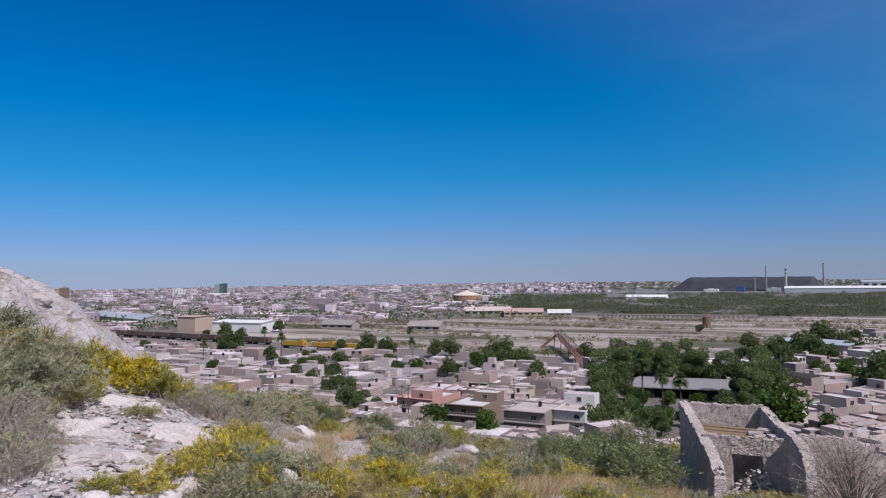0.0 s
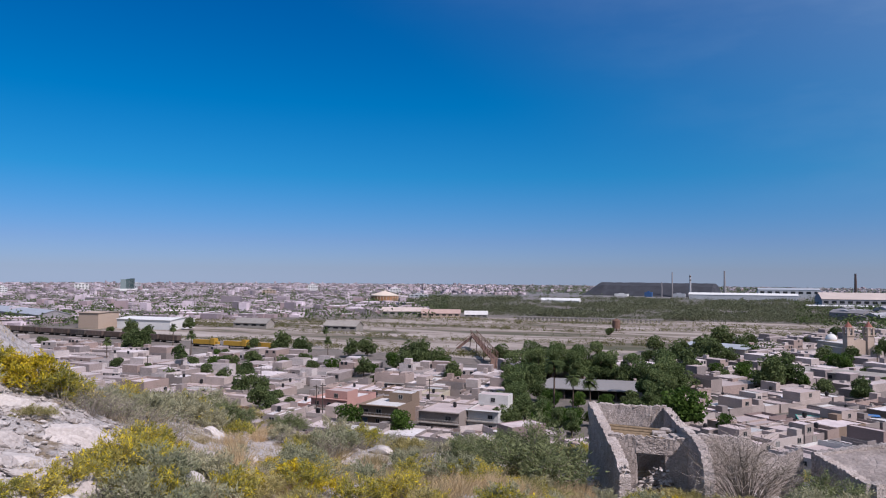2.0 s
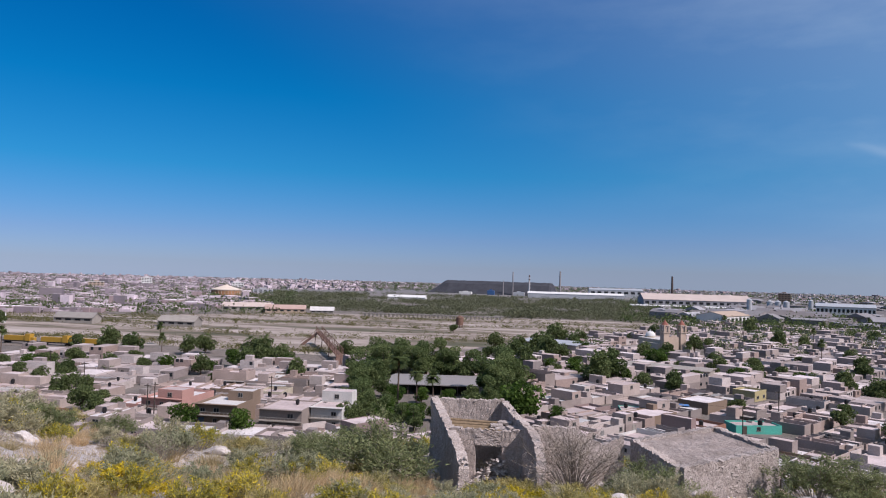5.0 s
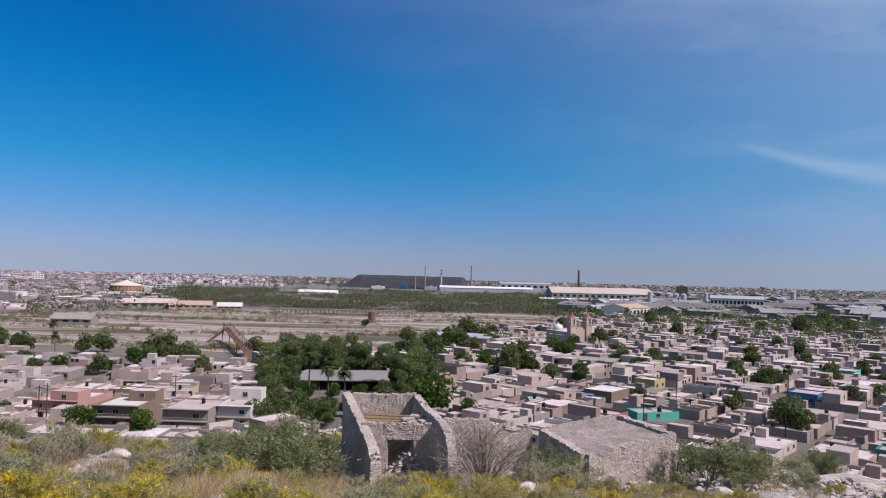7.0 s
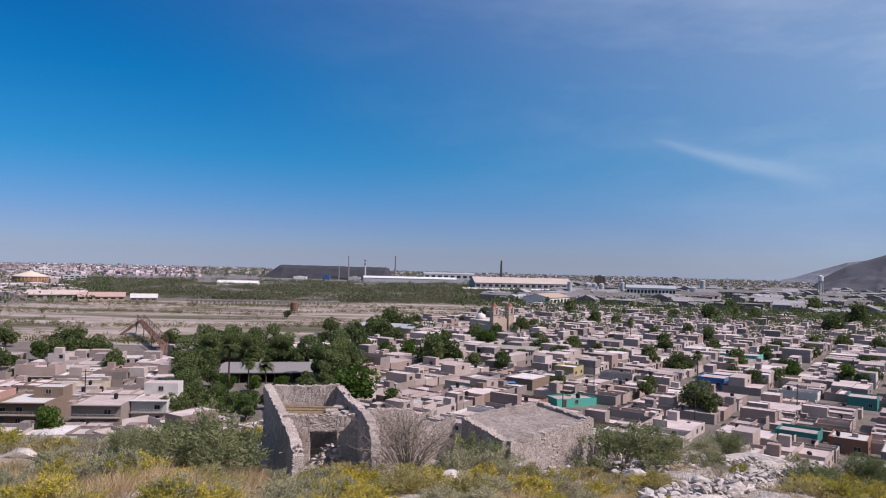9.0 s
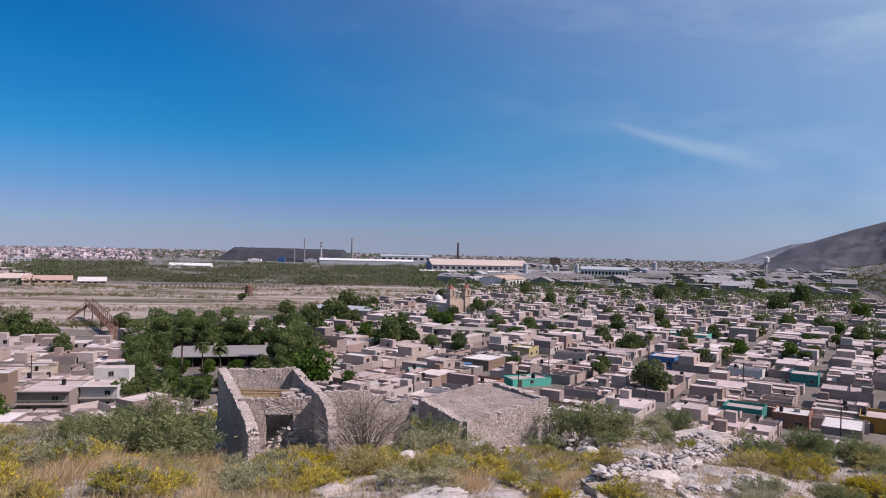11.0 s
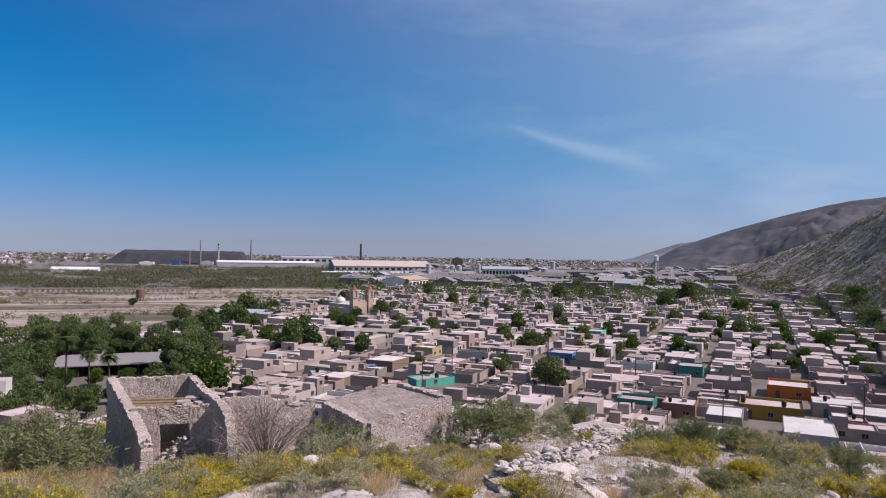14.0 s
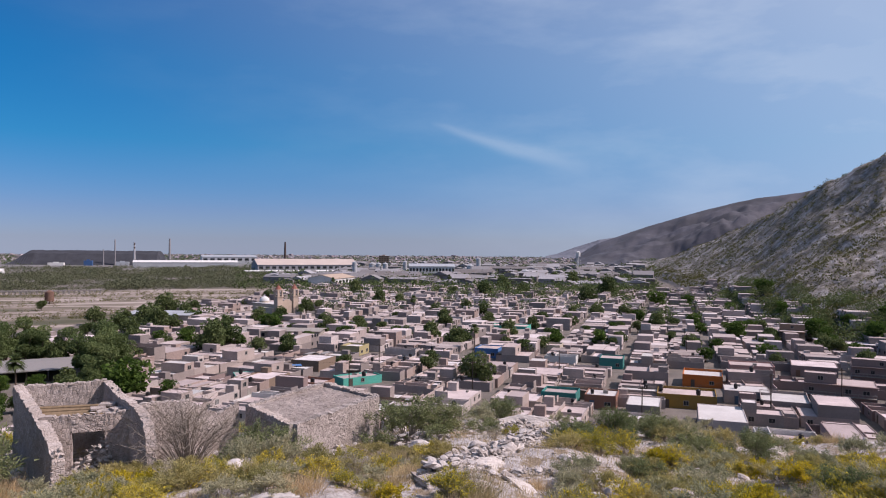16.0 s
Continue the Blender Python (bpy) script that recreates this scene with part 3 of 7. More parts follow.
def house(x, y, turn, w, d, h, rng, label, wall=None, roof=None, storeys=1, group="houses of the town", windows=True, upper=0.0, patio=0.0, par=None, tank=None):
    """A flat-roofed house: walls with a parapet, roof, windows with panes, doors, a room on the roof, a walled yard and a tank."""
    wall, roof = wall or M_WALL, roof or M_ROOF
    base = new("house", None)
    base.matrix_world = Matrix.Translation((x, y, gz(x, y))) @ Matrix.Rotation(turn, 4, "Z")
    tagged(base, label, "house", group)
    par = par if par is not None else rng.choice((0.12, 0.2, 0.35, 0.6))
    body = shell(w, d, h, par)
    if group == "houses of the town" and upper == 0:
        roof_walls(body, w, d, h, par, rng)
    part("wall", body, wall, base)
    part("roof", roof_sheet(w, d, h, par), roof, base)
    if upper > 0:
        rw, rd, rh = w * rng.choice((0.45, 0.6, 0.995)), d * upper, rng.uniform(2.3, 2.8)
        rm = shell(rw, rd, rh, 0.12)
        rm.v = [(a, b, max(c, 0.0)) for a, b, c in rm.v]
        at = Matrix.Translation((rng.choice((-1, 1)) * (w - rw) / 2 * 0.98, rng.choice((-1, 1)) * (d - rd) / 2 * 0.98, h - par))
        part("upper_room", rm, wall, base, at=at)
        part("upper_roof", roof_sheet(rw, rd, rh, 0.12), roof, base, at=at)
        if rd > 3:
            sc = Matrix.Diagonal((rng.uniform(0.9, 1.3), 1, 1, 1))
            wn = part("window", WFRAME_DATA, None, base, at=at @ Matrix.Translation((0, -rd / 2 - 0.02, 0.9)) @ sc)
            part("pane", PANE_DATA, None, wn)
    if patio > 0:
        m = Mesh()
        for x0, y0, x1, y1 in ((-w / 2, d / 2, -w / 2 + 0.15, d / 2 + patio), (w / 2 - 0.15, d / 2, w / 2, d / 2 + patio), (-w / 2 + 0.15, d / 2 + patio - 0.15, w / 2 - 0.15, d / 2 + patio)):
            m.box(x0, y0, -0.8, x1, y1, rng.uniform(1.9, 2.4))
        part("yard_wall", m, wall, base)
        if rng.random() < 0.6:
            aw, ah = w * rng.uniform(0.35, 0.7), rng.uniform(2.1, 2.9)
            rm = shell(aw, patio - 0.4, ah, 0.1)
            at = Matrix.Translation((rng.choice((-1, 1)) * (w - aw - 0.4) / 2, d / 2 + patio / 2 - 0.02, 0))
            part("annex", rm, rng.choice((wall, M_WALL)), base, at=at)
            part("annex_roof", roof_sheet(aw, patio - 0.4, ah, 0.1), M_ROOF, base, at=at)
        elif rng.random() < 0.6:
            m = Mesh()
            m.box(-w / 2 + 0.2, d / 2 + 0.02, 2.45, w * rng.uniform(-0.1, 0.4), d / 2 + patio * 0.7, 2.55, bottom=True)
            part("lean_to_roof", m, M_SHEETY, base, "rusty sheet-metal lean-to roof")
    if windows:
        for s in range(storeys):
            z0 = 0.8 + s * 2.4
            if z0 + 1.05 > h:
                break
            for face in range(4):
                if face in (1, 3) and rng.random() < 0.65 or face == 2 and patio > 0:
                    continue
                length = w if face in (0, 2) else d
                n = max(1, int(length / 3.4))
                for k in range(n):
                    if rng.random() < 0.3:
                        continue
                    u = -length / 2 + (k + 0.5) * length / n + rng.uniform(-0.3, 0.3)
                    sc = Matrix.Diagonal((rng.uniform(0.8, 1.3), 1, rng.uniform(0.8, 1.05), 1))
                    at = Matrix.Rotation(face * math.pi / 2, 4, "Z") @ Matrix.Translation((u, -(d if face in (0, 2) else w) / 2 - 0.02, z0)) @ sc
                    if s == 0 and k == 0 and face in (0, 2):
                        dat = at.copy() @ Matrix.Diagonal((1, 1, 1 / sc[2][2], 1)) @ Matrix.Translation((0, 0, -1.0))
                        part("door", DOOR_DATA, None, base, at=dat)
                        continue
                    wn = part("window", WFRAME_DATA, None, base, at=at)
                    part("pane", PANE_DATA, None, wn)
    if (rng.random() < 0.4) if tank is None else tank:
        s = rng.uniform(0.8, 1.1)
        part("water_tank", TANK_DATA, None, base, at=Matrix.Translation((rng.uniform(-0.3, 0.3) * w, rng.uniform(-0.3, 0.3) * d, h - par)) @ Matrix.Scale(s, 4))
    if rng.random() < 0.25:
        for k in range(1):
            m = Mesh()
            bx, by = rng.uniform(-0.4, 0.4) * w, rng.uniform(-0.4, 0.4) * d
            m.box(bx - rng.uniform(0.3, 0.8), by - rng.uniform(0.2, 0.6), h - par, bx + 0.3, by + 0.3, h - par + rng.uniform(0.3, 0.9))
            part("block_pile", m, M_CONC, base)
    return base


def lots(centre, az, extent_u, extent_v, seed, test):
    """House lots in blocks along streets of that heading: x, y, turn, w, d."""
    rng = random.Random(seed)
    ux, uy = math.sin(radians(az)), math.cos(radians(az))
    vx, vy = math.sin(radians(az + 90)), math.cos(radians(az + 90))
    out = []
    v = -extent_v
    while v < extent_v:
        for side in (0, 1):
            u = -extent_u + rng.uniform(0, 5)
            row = v + side * 11.0
            while u < extent_u:
                w = rng.choice((4.8, 5.4, 6.0, 6.6, 7.5, 9.0, 11.5)) * rng.uniform(0.95, 1.05)
                if int((u + 2000) / 96) != int((u + w + 2000) / 96):
                    u += w + 4.5
                    continue
                depth = rng.choice((6.8, 8.0, 9.0, 9.8, 10.6, 10.9))
                off = (10.9 - depth) / 2 * (-1 if side == 0 else 1)
                cu, cv = u + w / 2, row + 5.5 + off + rng.uniform(-0.5, 0.5)
                x, y = centre[0] + ux * cu + vx * cv, centre[1] + uy * cu + vy * cv
                if test(x, y):
                    out.append((x, y, heading(az + 90) + (math.pi if side else 0) + rng.uniform(-0.05, 0.05), w - rng.choice((0.0, 0.05, 0.3)), depth, cu, cv))
                u += w
        v += 22 + 4.6
    return out


def foot(az):
    return float(np.interp(az, _b[:, 0], _b[:, 3]))


def in_town(x, y):
    d, a = math.hypot(x, y), math.degrees(math.atan2(x, y))
    if d < foot(a) + (14 if a > -20 else 8) or a > 62 or a < -60:
        return False
    if inside(x, y, GROVE) or inside(x, y, RIVER) or any((x - cx) ** 2 + (y - cy) ** 2 < r * r for cx, cy, r in KEEP_CLEAR):
        return False
    if x < -20 and y > 246 + max(0, x + 110) * 1.05:
        return False
    return gz(x, y) < (9 if math.degrees(math.atan2(x, y)) > 30 else 40)


def in_east(x, y):
    return in_town(x, y) and (x > -62 or y > 250) and math.hypot(x, y) < 640 and math.degrees(math.atan2(x, y)) < 53


def in_west(x, y):
    return in_town(x, y) and x <= -62 and y <= 262


# coloured and distinct houses: x, y, heading of the depth, width, depth, height, storeys, wall, roof, label
SPECIAL = [
    (-104, 158, 0, 11, 14, 6.2, 2, "pink", None, "two-storey house with pink front walls"),
    (-88.5, 155, -4, 10.5, 13, 6.0, 2, "brown", "white", "two-storey brown house under a white roof"),
    (-72, 154, -4, 10, 12, 6.0, 2, "taupe", None, "two-storey tan-grey house with brown window frames"),
    (-63.5, 160, -4, 7.5, 12, 5.6, 2, "white", None, "unfinished white house with a cluttered open front"),
    (124.5, 163, 38, 10, 11, 4.0, 1, "orange", "white", "bright orange house with a white roof"),
    (104, 142, 36, 13, 10, 4.2, 1, "ochre", None, "long ochre-yellow house with a flat cement roof"),
    (97, 121, 36, 9, 15, 3.6, 1, None, "white", "white-roofed low house at the foot of the hill"),
    (84, 146, 36, 7, 8, 3.6, 1, "brick", "white", "brick-coloured house under a white roof"),
    (88, 135, 36, 7, 10, 3.4, 1, None, "white", "low block house with a bright white roof"),
    (122, 131, 40, 10, 13, 4.0, 1, None, "white", "grey block house with a white roof by the slope"),
    (34.5, 188, -18, 11.5, 6, 2.9, 1, "turquoise", None, "turquoise-painted yard walls and low house"),
    (6, 197, 85, 8, 6, 3.0, 1, "turquoise", None, "low turquoise-painted house front"),
    (76, 151, 36, 8, 7, 3.2, 1, "teal", None, "teal-painted low house by the slope"),
    (115, 194, 35, 7, 8, 4.4, 1, "teal", None, "small teal house between white roofs"),
    (86, 224, 35, 8, 9, 3.2, 1, "blue", None, "blue-painted low house with flat roof"),
    (43, 240, 35, 7, 8, 3.2, 1, "yellow", None, "yellow-painted low house with a flat roof"),
    (120, 287, 35, 16, 10, 4.0, 1, "turquoise", None, "long turquoise house among grey ones"),
    (148, 172, 36, 12, 9, 3.2, 1, "pink", None, "dusty pink low house with a painted wall"),
    (110, 226, 35, 7, 8, 3.4, 1, "cream", None, "pale cream low house with a flat roof"),
    (26, 214, 35, 9, 11, 4.4, 1, "brown", None, "brown plastered house beside a blue tarpaulin"),
    (120, 141, 36, 10, 8, 3.2, 1, None, "white", "low plastered house with a cluttered pale roof"),
    (141, 134, 45, 15, 10, 6.0, 2, "mauve", None, "two-storey dull pink plastered house near the slope"),
    (166, 167, 42, 12, 12, 4.0, 1, "mauve", None, "grey-mauve house with a pale flat roof"),
    (172, 150, 46, 14, 10, 6.0, 2, "mauve", None, "two-storey grey-mauve house with a flat roof"),
    (196, 172, 46, 12, 11, 4.0, 1, "mauve", None, "plastered grey-mauve house at the foot of the mountain"),
    (157, 118, 48, 13, 12, 4.0, 1, "mauve", None, "low grey-mauve house with a walled yard"),
    (214, 226, 43, 9, 9, 6.0, 2, "brown", None, "brown two-storey house on the lower mountain slope"),
    (217, 197, 46, 12, 10, 4.0, 1, "mauve", None, "low grey-mauve house below the mountain"),
]


def near_special(x, y):
    return any((x - q[0]) ** 2 + (y - q[1]) ** 2 < (0.5 * max(q[3], q[4]) + 3.5) ** 2 for q in SPECIAL)


STREET_TREES = [(-207 + 8.9 * i + 2 * math.sin(i * 2.1), 226 - 7.5 * i) for i in range(11)]
ALL_LOTS = lots((80, 300), TOWN_AZ, 730, 650, 5, in_east) + lots((-150, 190), WEST_AZ, 310, 170, 8, in_west)
ALL_LOTS.sort(key=lambda q: math.hypot(q[0], q[1]))
LABELS = {1: ["single-storey flat-roofed block house with parapet", "low grey cement house with a flat roof"],
          2: ["two-storey flat-roofed plastered house with parapet", "two-storey cement house with small windows"]}
rng = random.Random(12)
for x, y, az, w, d, h, st, wl, rf_, lab in SPECIAL:
    built = house(x, y, heading(az), w, d, 5.1 if st == 2 else 2.1 if h < 3.1 else 3.2, rng, lab, ACCENTS.get(wl), M_WHITE_ROOF if rf_ else None, st, "distinct houses", upper=0.35 if st == 2 and wl != "taupe" else 0.0)
    if st == 2:
        m = Mesh()
        m.box(-w / 2, -d / 2 - 1.0, 2.45, w / 2, -d / 2 - 0.002, 2.6, bottom=True)
        slab_ = part("balcony", m, M_CONC, built)
        for k in range(int(w / 0.9) + 1):
            m = Mesh()
            u = -w / 2 + 0.06 + k * (w - 0.12) / int(w / 0.9)
            m.box(u - 0.04, -d / 2 - 0.98, 2.6, u + 0.04, -d / 2 - 0.9, 3.3)
            part("baluster", m, M_FRAME, slab_)
        m = Mesh()
        m.box(-w / 2, -d / 2 - 1.0, 3.3, w / 2, -d / 2 - 0.88, 3.38, bottom=True)
        part("rail", m, M_FRAME, slab_)
        m = Mesh()
        m.box(-w / 2 - 0.3, -d / 2 - 0.9, 5.02, w / 2 + 0.3, -d / 2 - 0.004, 5.14, bottom=True)
        part("eave", m, ACCENTS.get(wl, M_WALL), built)
far_wall, far_roof, far_pane = Mesh(), Mesh(), Mesh()
near_count = 0
TINTS = ["white", "cream", "pink", "brick", "white", "brown", "taupe", "white", "mauve"]
for x, y, turn, w, d, cu, cv in ALL_LOTS:
    if rng.random() < (0.10 if math.degrees(math.atan2(x, y)) > 44 else 0.05) or near_special(x, y) or any((x - q[0]) ** 2 + (y - q[1]) ** 2 < 20 for q in STREET_TREES) or any((x - cx) ** 2 + (y - cy) ** 2 < r * r for cx, cy, r in ((119, 151, 9), (94, 127, 7), (30, 178, 7))):
        continue
    storeys = 2 if rng.random() < 0.12 and not (math.hypot(x, y) < 235 and -16 < math.degrees(math.atan2(x, y)) < 24) else 1
    h = rng.choice((2.2, 2.3, 2.4, 2.5, 2.8)) if storeys == 1 else rng.uniform(4.2, 5.2)
    up = rng.choice((0.35, 0.5, 0.7)) if storeys == 1 and rng.random() < 0.24 else 0.0
    if near_count < 272:
        near_count += 1
        wl = ACCENTS[rng.choice(TINTS)] if rng.random() < 0.13 else None
        if x > y * 0.9 and rng.random() < 0.7:
            wl = ACCENTS["mauve"]
        rf_ = M_WHITE_ROOF if rng.random() < 0.10 else None
        house(x, y, turn, w, d, h, rng, rng.choice(LABELS[storeys]), wl, rf_, storeys, upper=up, patio=max(0.0, 10.8 - d) if d < 9.4 else 0.0, windows=near_count < 120)
    else:
        z = gz(x, y)

        def block(x0, y0, x1, y1, zb, zt):
            far_wall.box(x0, y0, zb, x1, y1, zt, turn=turn, at=(x, y, z))
            far_roof.box(x0 + 0.12, y0 + 0.12, zt, x1 - 0.12, y1 - 0.12, zt + 0.04, turn=turn, at=(x, y, z))

        block(-w / 2, -d / 2, w / 2, d / 2, -1, h)
        if up:
            block(-w / 2, -d / 2, w * rng.choice((0.1, 0.3, 0.5)), -d / 2 + d * up, h, h + 2.4)
        if d < 9.9 and rng.random() < 0.8:
            c = rng.uniform(-0.2, 0.3) * w
            block(-w / 2 if c > 0 else c, d / 2, c if c > 0 else w / 2, d / 2 + (10.8 - d) * rng.uniform(0.5, 0.97), -1, rng.uniform(2.0, 2.9))
        for extra in range(rng.choice((0, 0, 1, 1))):
            c, e = rng.uniform(-0.36, 0.36) * w, rng.uniform(-0.3, 0.3) * d
            g = rng.uniform(0.5, 1.5)
            block(c - g, e - 0.9, c + g, e + 0.9, h, h + rng.uniform(0.4, 1.8))
        for k in range(storeys):
            for sd in (-1, 1):
                for u in (-0.28, 0.05, 0.3):
                    if rng.random() < 0.5:
                        continue
                    q = (u * w - 0.55, sd * d / 2 - 0.05, 0.9 + 2.8 * k, u * w + 0.55, sd * d / 2 + 0.05, 2.0 + 2.8 * k)
                    far_pane.box(*q, turn=turn, at=(x, y, z), bottom=True)

# city on the plain beyond the river and past the works
rs = np.random.RandomState(3)


city_wall, city_roof = Mesh(), Mesh()


def far_block(x, y, w, d, h, turn, z=0.0):
    city_wall.box(-w / 2, -d / 2, -0.5, w / 2, d / 2, h, turn=turn, at=(x, y, z))
    city_roof.box(-w / 2 + 0.3, -d / 2 + 0.3, h, w / 2 - 0.3, d / 2 - 0.3, h + 0.06, turn=turn, at=(x, y, z))


CITY_CLEAR = [(-405, 352, 75), (-521.6, 895, 45), (-490, 840, 30), (-295, 568, 60), (-250, 575, 40), (-300, 470, 90), (-1330.7, 1136.5, 48)]
for i in range(15000):
    a = rs.uniform(-78, -19)
    dd = math.exp(rs.uniform(math.log(480), math.log(3480)))
    x, y = polar(a, dd)
    if inside(x, y, RIVER) or y < 310 or any((x - cx) ** 2 + (y - cy) ** 2 < r * r for cx, cy, r in CITY_CLEAR):
        continue
    if a > -27 and dd < 1500:
        continue
    big = rs.rand() < 0.06
    far_block(x, y, rs.uniform(4, 9) * (2.5 if big else 1), rs.uniform(5, 11) * (2 if big else 1), rs.choice((1.9, 2.2, 2.5, 3.6, 4.2)) * (1.3 if big else 1) + (rs.rand() < 0.012) * 7, heading(rs.choice((80, 82, 78, 60)) if a < -30 else 40))
for i in range(1900):
    a = rs.uniform(-19, 31)
    dd = math.exp(rs.uniform(math.log(1750), math.log(3480)))
    x, y = polar(a, dd)
    far_block(x, y, rs.uniform(5, 16), rs.uniform(6, 14), rs.uniform(1.6, 3.4) + (rs.rand() < 0.03) * 4, heading(rs.choice((40, 84))))
tagged(part("town_houses", far_wall, M_WALL_FAR), "many flat-roofed block houses of the town", "houses", kind="stuff")
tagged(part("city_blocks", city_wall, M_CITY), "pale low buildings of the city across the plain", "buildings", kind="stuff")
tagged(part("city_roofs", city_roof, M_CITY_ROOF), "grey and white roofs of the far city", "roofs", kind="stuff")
tagged(part("town_windows", far_pane, M_GLASS), "small dark windows of the far town houses", "windows", kind="stuff")
tagged(part("town_roofs", far_roof, M_ROOF_FAR), "flat cement and white roofs of the far town", "roofs", kind="stuff")

# ---- trees ----


def tree_meshes(seed, height, spread, leaf, count, lobes=9):
    rs = np.random.RandomState(seed)
    rg = random.Random(seed)
    tr = Mesh()
    th = height * rg.uniform(0.22, 0.3)
    tr.tube((0, 0, -0.4), (0.1, 0.05, th), 0.03 * height, 0.02 * height, 7)
    cen = []
    for i in range(lobes):
        t = 2 * math.pi * i / lobes + rg.uniform(-0.3, 0.3)
        r = spread * rg.uniform(0.2, 0.62)
        c = (r * math.cos(t), r * math.sin(t), height * rg.uniform(0.30, 0.80))
        cen.append((c, spread * rg.uniform(0.34, 0.52)))
        tr.tube((0.1, 0.05, th * 0.9), c, 0.014 * height, 0.004 * height, 5)
    cen.append(((0, 0, height * 0.76), spread * 0.5))
    cr = Mesh()
    per = count // len(cen)
    for c, r in cen:
        p = rs.normal(size=(per, 3))
        p /= np.linalg.norm(p, axis=1)[:, None]
        rad = r * (0.55 + 0.5 * rs.rand(per) ** 0.6)
        q = p * rad[:, None] * np.array([1, 1, 0.8]) + np.array(c)
        q = q[q[:, 2] > height * 0.1]
        cr.leaves(q, leaf * rs.uniform(0.6, 1.3, len(q)), rs, aspect=1.3)
    return tr, cr


def make_tree(seed, height, spread, leaf, count, mat, label, category="tree", name="tree"):
    tr, cr = tree_meshes(seed, height, spread, leaf, count)
    base = tagged(new(name, None), label, category)
    part("trunk", tr, M_BARK, base)
    part("crown", cr, mat, base)
    return base


PROTO = [make_tree(1, 8.0, 4.2, 0.50, 2100, M_LEAF, "broad dark green shade tree among the houses"),
         make_tree(2, 13.0, 4.0, 0.40, 4200, M_LEAF_GROVE, "tall dense dark green tree in the grove"),
         make_tree(3, 6.0, 3.2, 0.45, 1600, M_LEAF, "small rounded dark green tree by a street"),
         make_tree(4, 6.5, 3.6, 0.45, 1700, M_LEAF_LIGHT, "light green leafy tree beside a roof")]
_used = set()


def plant(k, x, y, s=1.0, rng=random, sz=1.0):
    p = PROTO[k]
    m = Matrix.Translation((x, y, gz(x, y) - 0.1)) @ Matrix.Rotation(rng.uniform(0, 6.28), 4, "Z") @ Matrix.Diagonal((s, s, s * sz, 1))
    if k not in _used:
        _used.add(k)
        p.matrix_world = m
        return p
    o = copy_thing(p, m)
    o.scale = (s, s, s * sz)
    return o


rng = random.Random(77)
# the grove round the shed
for i in range(50):
    while True:
        x, y = rng.uniform(-98, -26), rng.uniform(152, 258)
        if inside(x, y, GROVE) and not (-69 < x < -35 and y < 234):
            break
    plant(rng.choice((1, 1, 1, 0)), x, y, rng.uniform(0.85, 1.15), rng)
for x, y, k, s in [(-70, 196, 1, 0.95), (-67, 186, 1, 0.9), (-62, 178, 1, 0.75), (-66, 172, 0, 0.9), (-58, 171, 2, 0.95), (-55, 176, 3, 0.75), (-50, 171, 2, 0.75), (-46, 168, 3, 0.8), (-42, 172, 2, 0.7), (-47, 178, 2, 0.6), (-38, 170, 2, 0.8),
                   (-52, 163, 3, 0.7), (-44, 161, 3, 0.75), (-59, 163, 0, 0.7), (-36, 163, 0, 0.65), (-33, 178, 0, 0.9), (-31, 190, 1, 0.8), (-29, 200, 1, 0.85), (-33, 207, 1, 0.9), (-31, 216, 1, 0.95), (-27, 172, 3, 0.9), (-22, 180, 3, 1.2), (-37, 190, 3, 0.6), (-45, 190, 3, 0.5), (-52, 164, 1, 0.6), (-47, 160, 1, 0.55), (-57, 166, 1, 0.65), (-43, 158, 1, 0.55), (-62, 170, 1, 0.78), (-60, 158, 0, 0.8), (-50, 156, 0, 0.7), (-58, 192, 3, 0.8), (-51, 194, 3, 0.75), (-44, 196, 3, 0.7), (-64, 200, 0, 0.8), (-38, 200, 0, 0.7), (-57, 180, 0, 0.7)]:
    plant(k, x, y, s, rng)
# street and yard trees: x, y, crown width
WEST_TREES = [(-270, 237, 11.5), (-366, 301, 4.9), (-341, 294, 10.8), (-278, 240, 10.2), (-318, 287, 8.5), (-225, 188, 5.1), (-207, 186, 4.4), (-177, 168, 6.6), (-226, 220, 7.5),
              (-167, 170, 4.2), (-189, 204, 4.9), (-159, 174, 7.1), (-144, 164, 7.3), (-127, 152, 6.3), (-120, 148, 5.2), (-228, 268, 6.2), (-190, 226, 4.7), (-354, 352, 8.7), (-208, 263, 11.2),
              (-196, 263, 8.9), (-168, 213, 6.9), (-173, 268, 8.6), (-169, 275, 8.7), (-136, 219, 7.4), (-118, 198, 4.8), (-127, 232, 8.9), (-128, 249, 11.6), (-119, 246, 9.1), (-102, 222, 7.4)]
MID_TREES = [(-143, 267, 9.2), (-107, 283, 8.2), (-327, 230, 5.7), (-56, 357, 8.6), (-40, 307, 9.9), (-31, 276, 10.7), (-27, 313, 12.0), (-20, 320, 7.7), (-18, 361, 9.8), (-27, 397, 8.3), (-4, 250, 12.0),
             (-43, 347, 8.3), (-31, 333, 11.7), (-28, 393, 12.5), (-16, 389, 9.3), (0, 262, 12.1), (13, 433, 6.2), (29, 483, 8.5), (16, 333, 9.0), (26, 345, 8.3), (27, 296, 5.2), (43, 389, 9.4),
             (52, 412, 6.0), (41, 293, 8.0), (21, 244, 7.5), (11, 245, 6.0), (46, 282, 4.6), (53, 283, 6.0), (34, 207, 5.0), (94, 441, 10.8)]
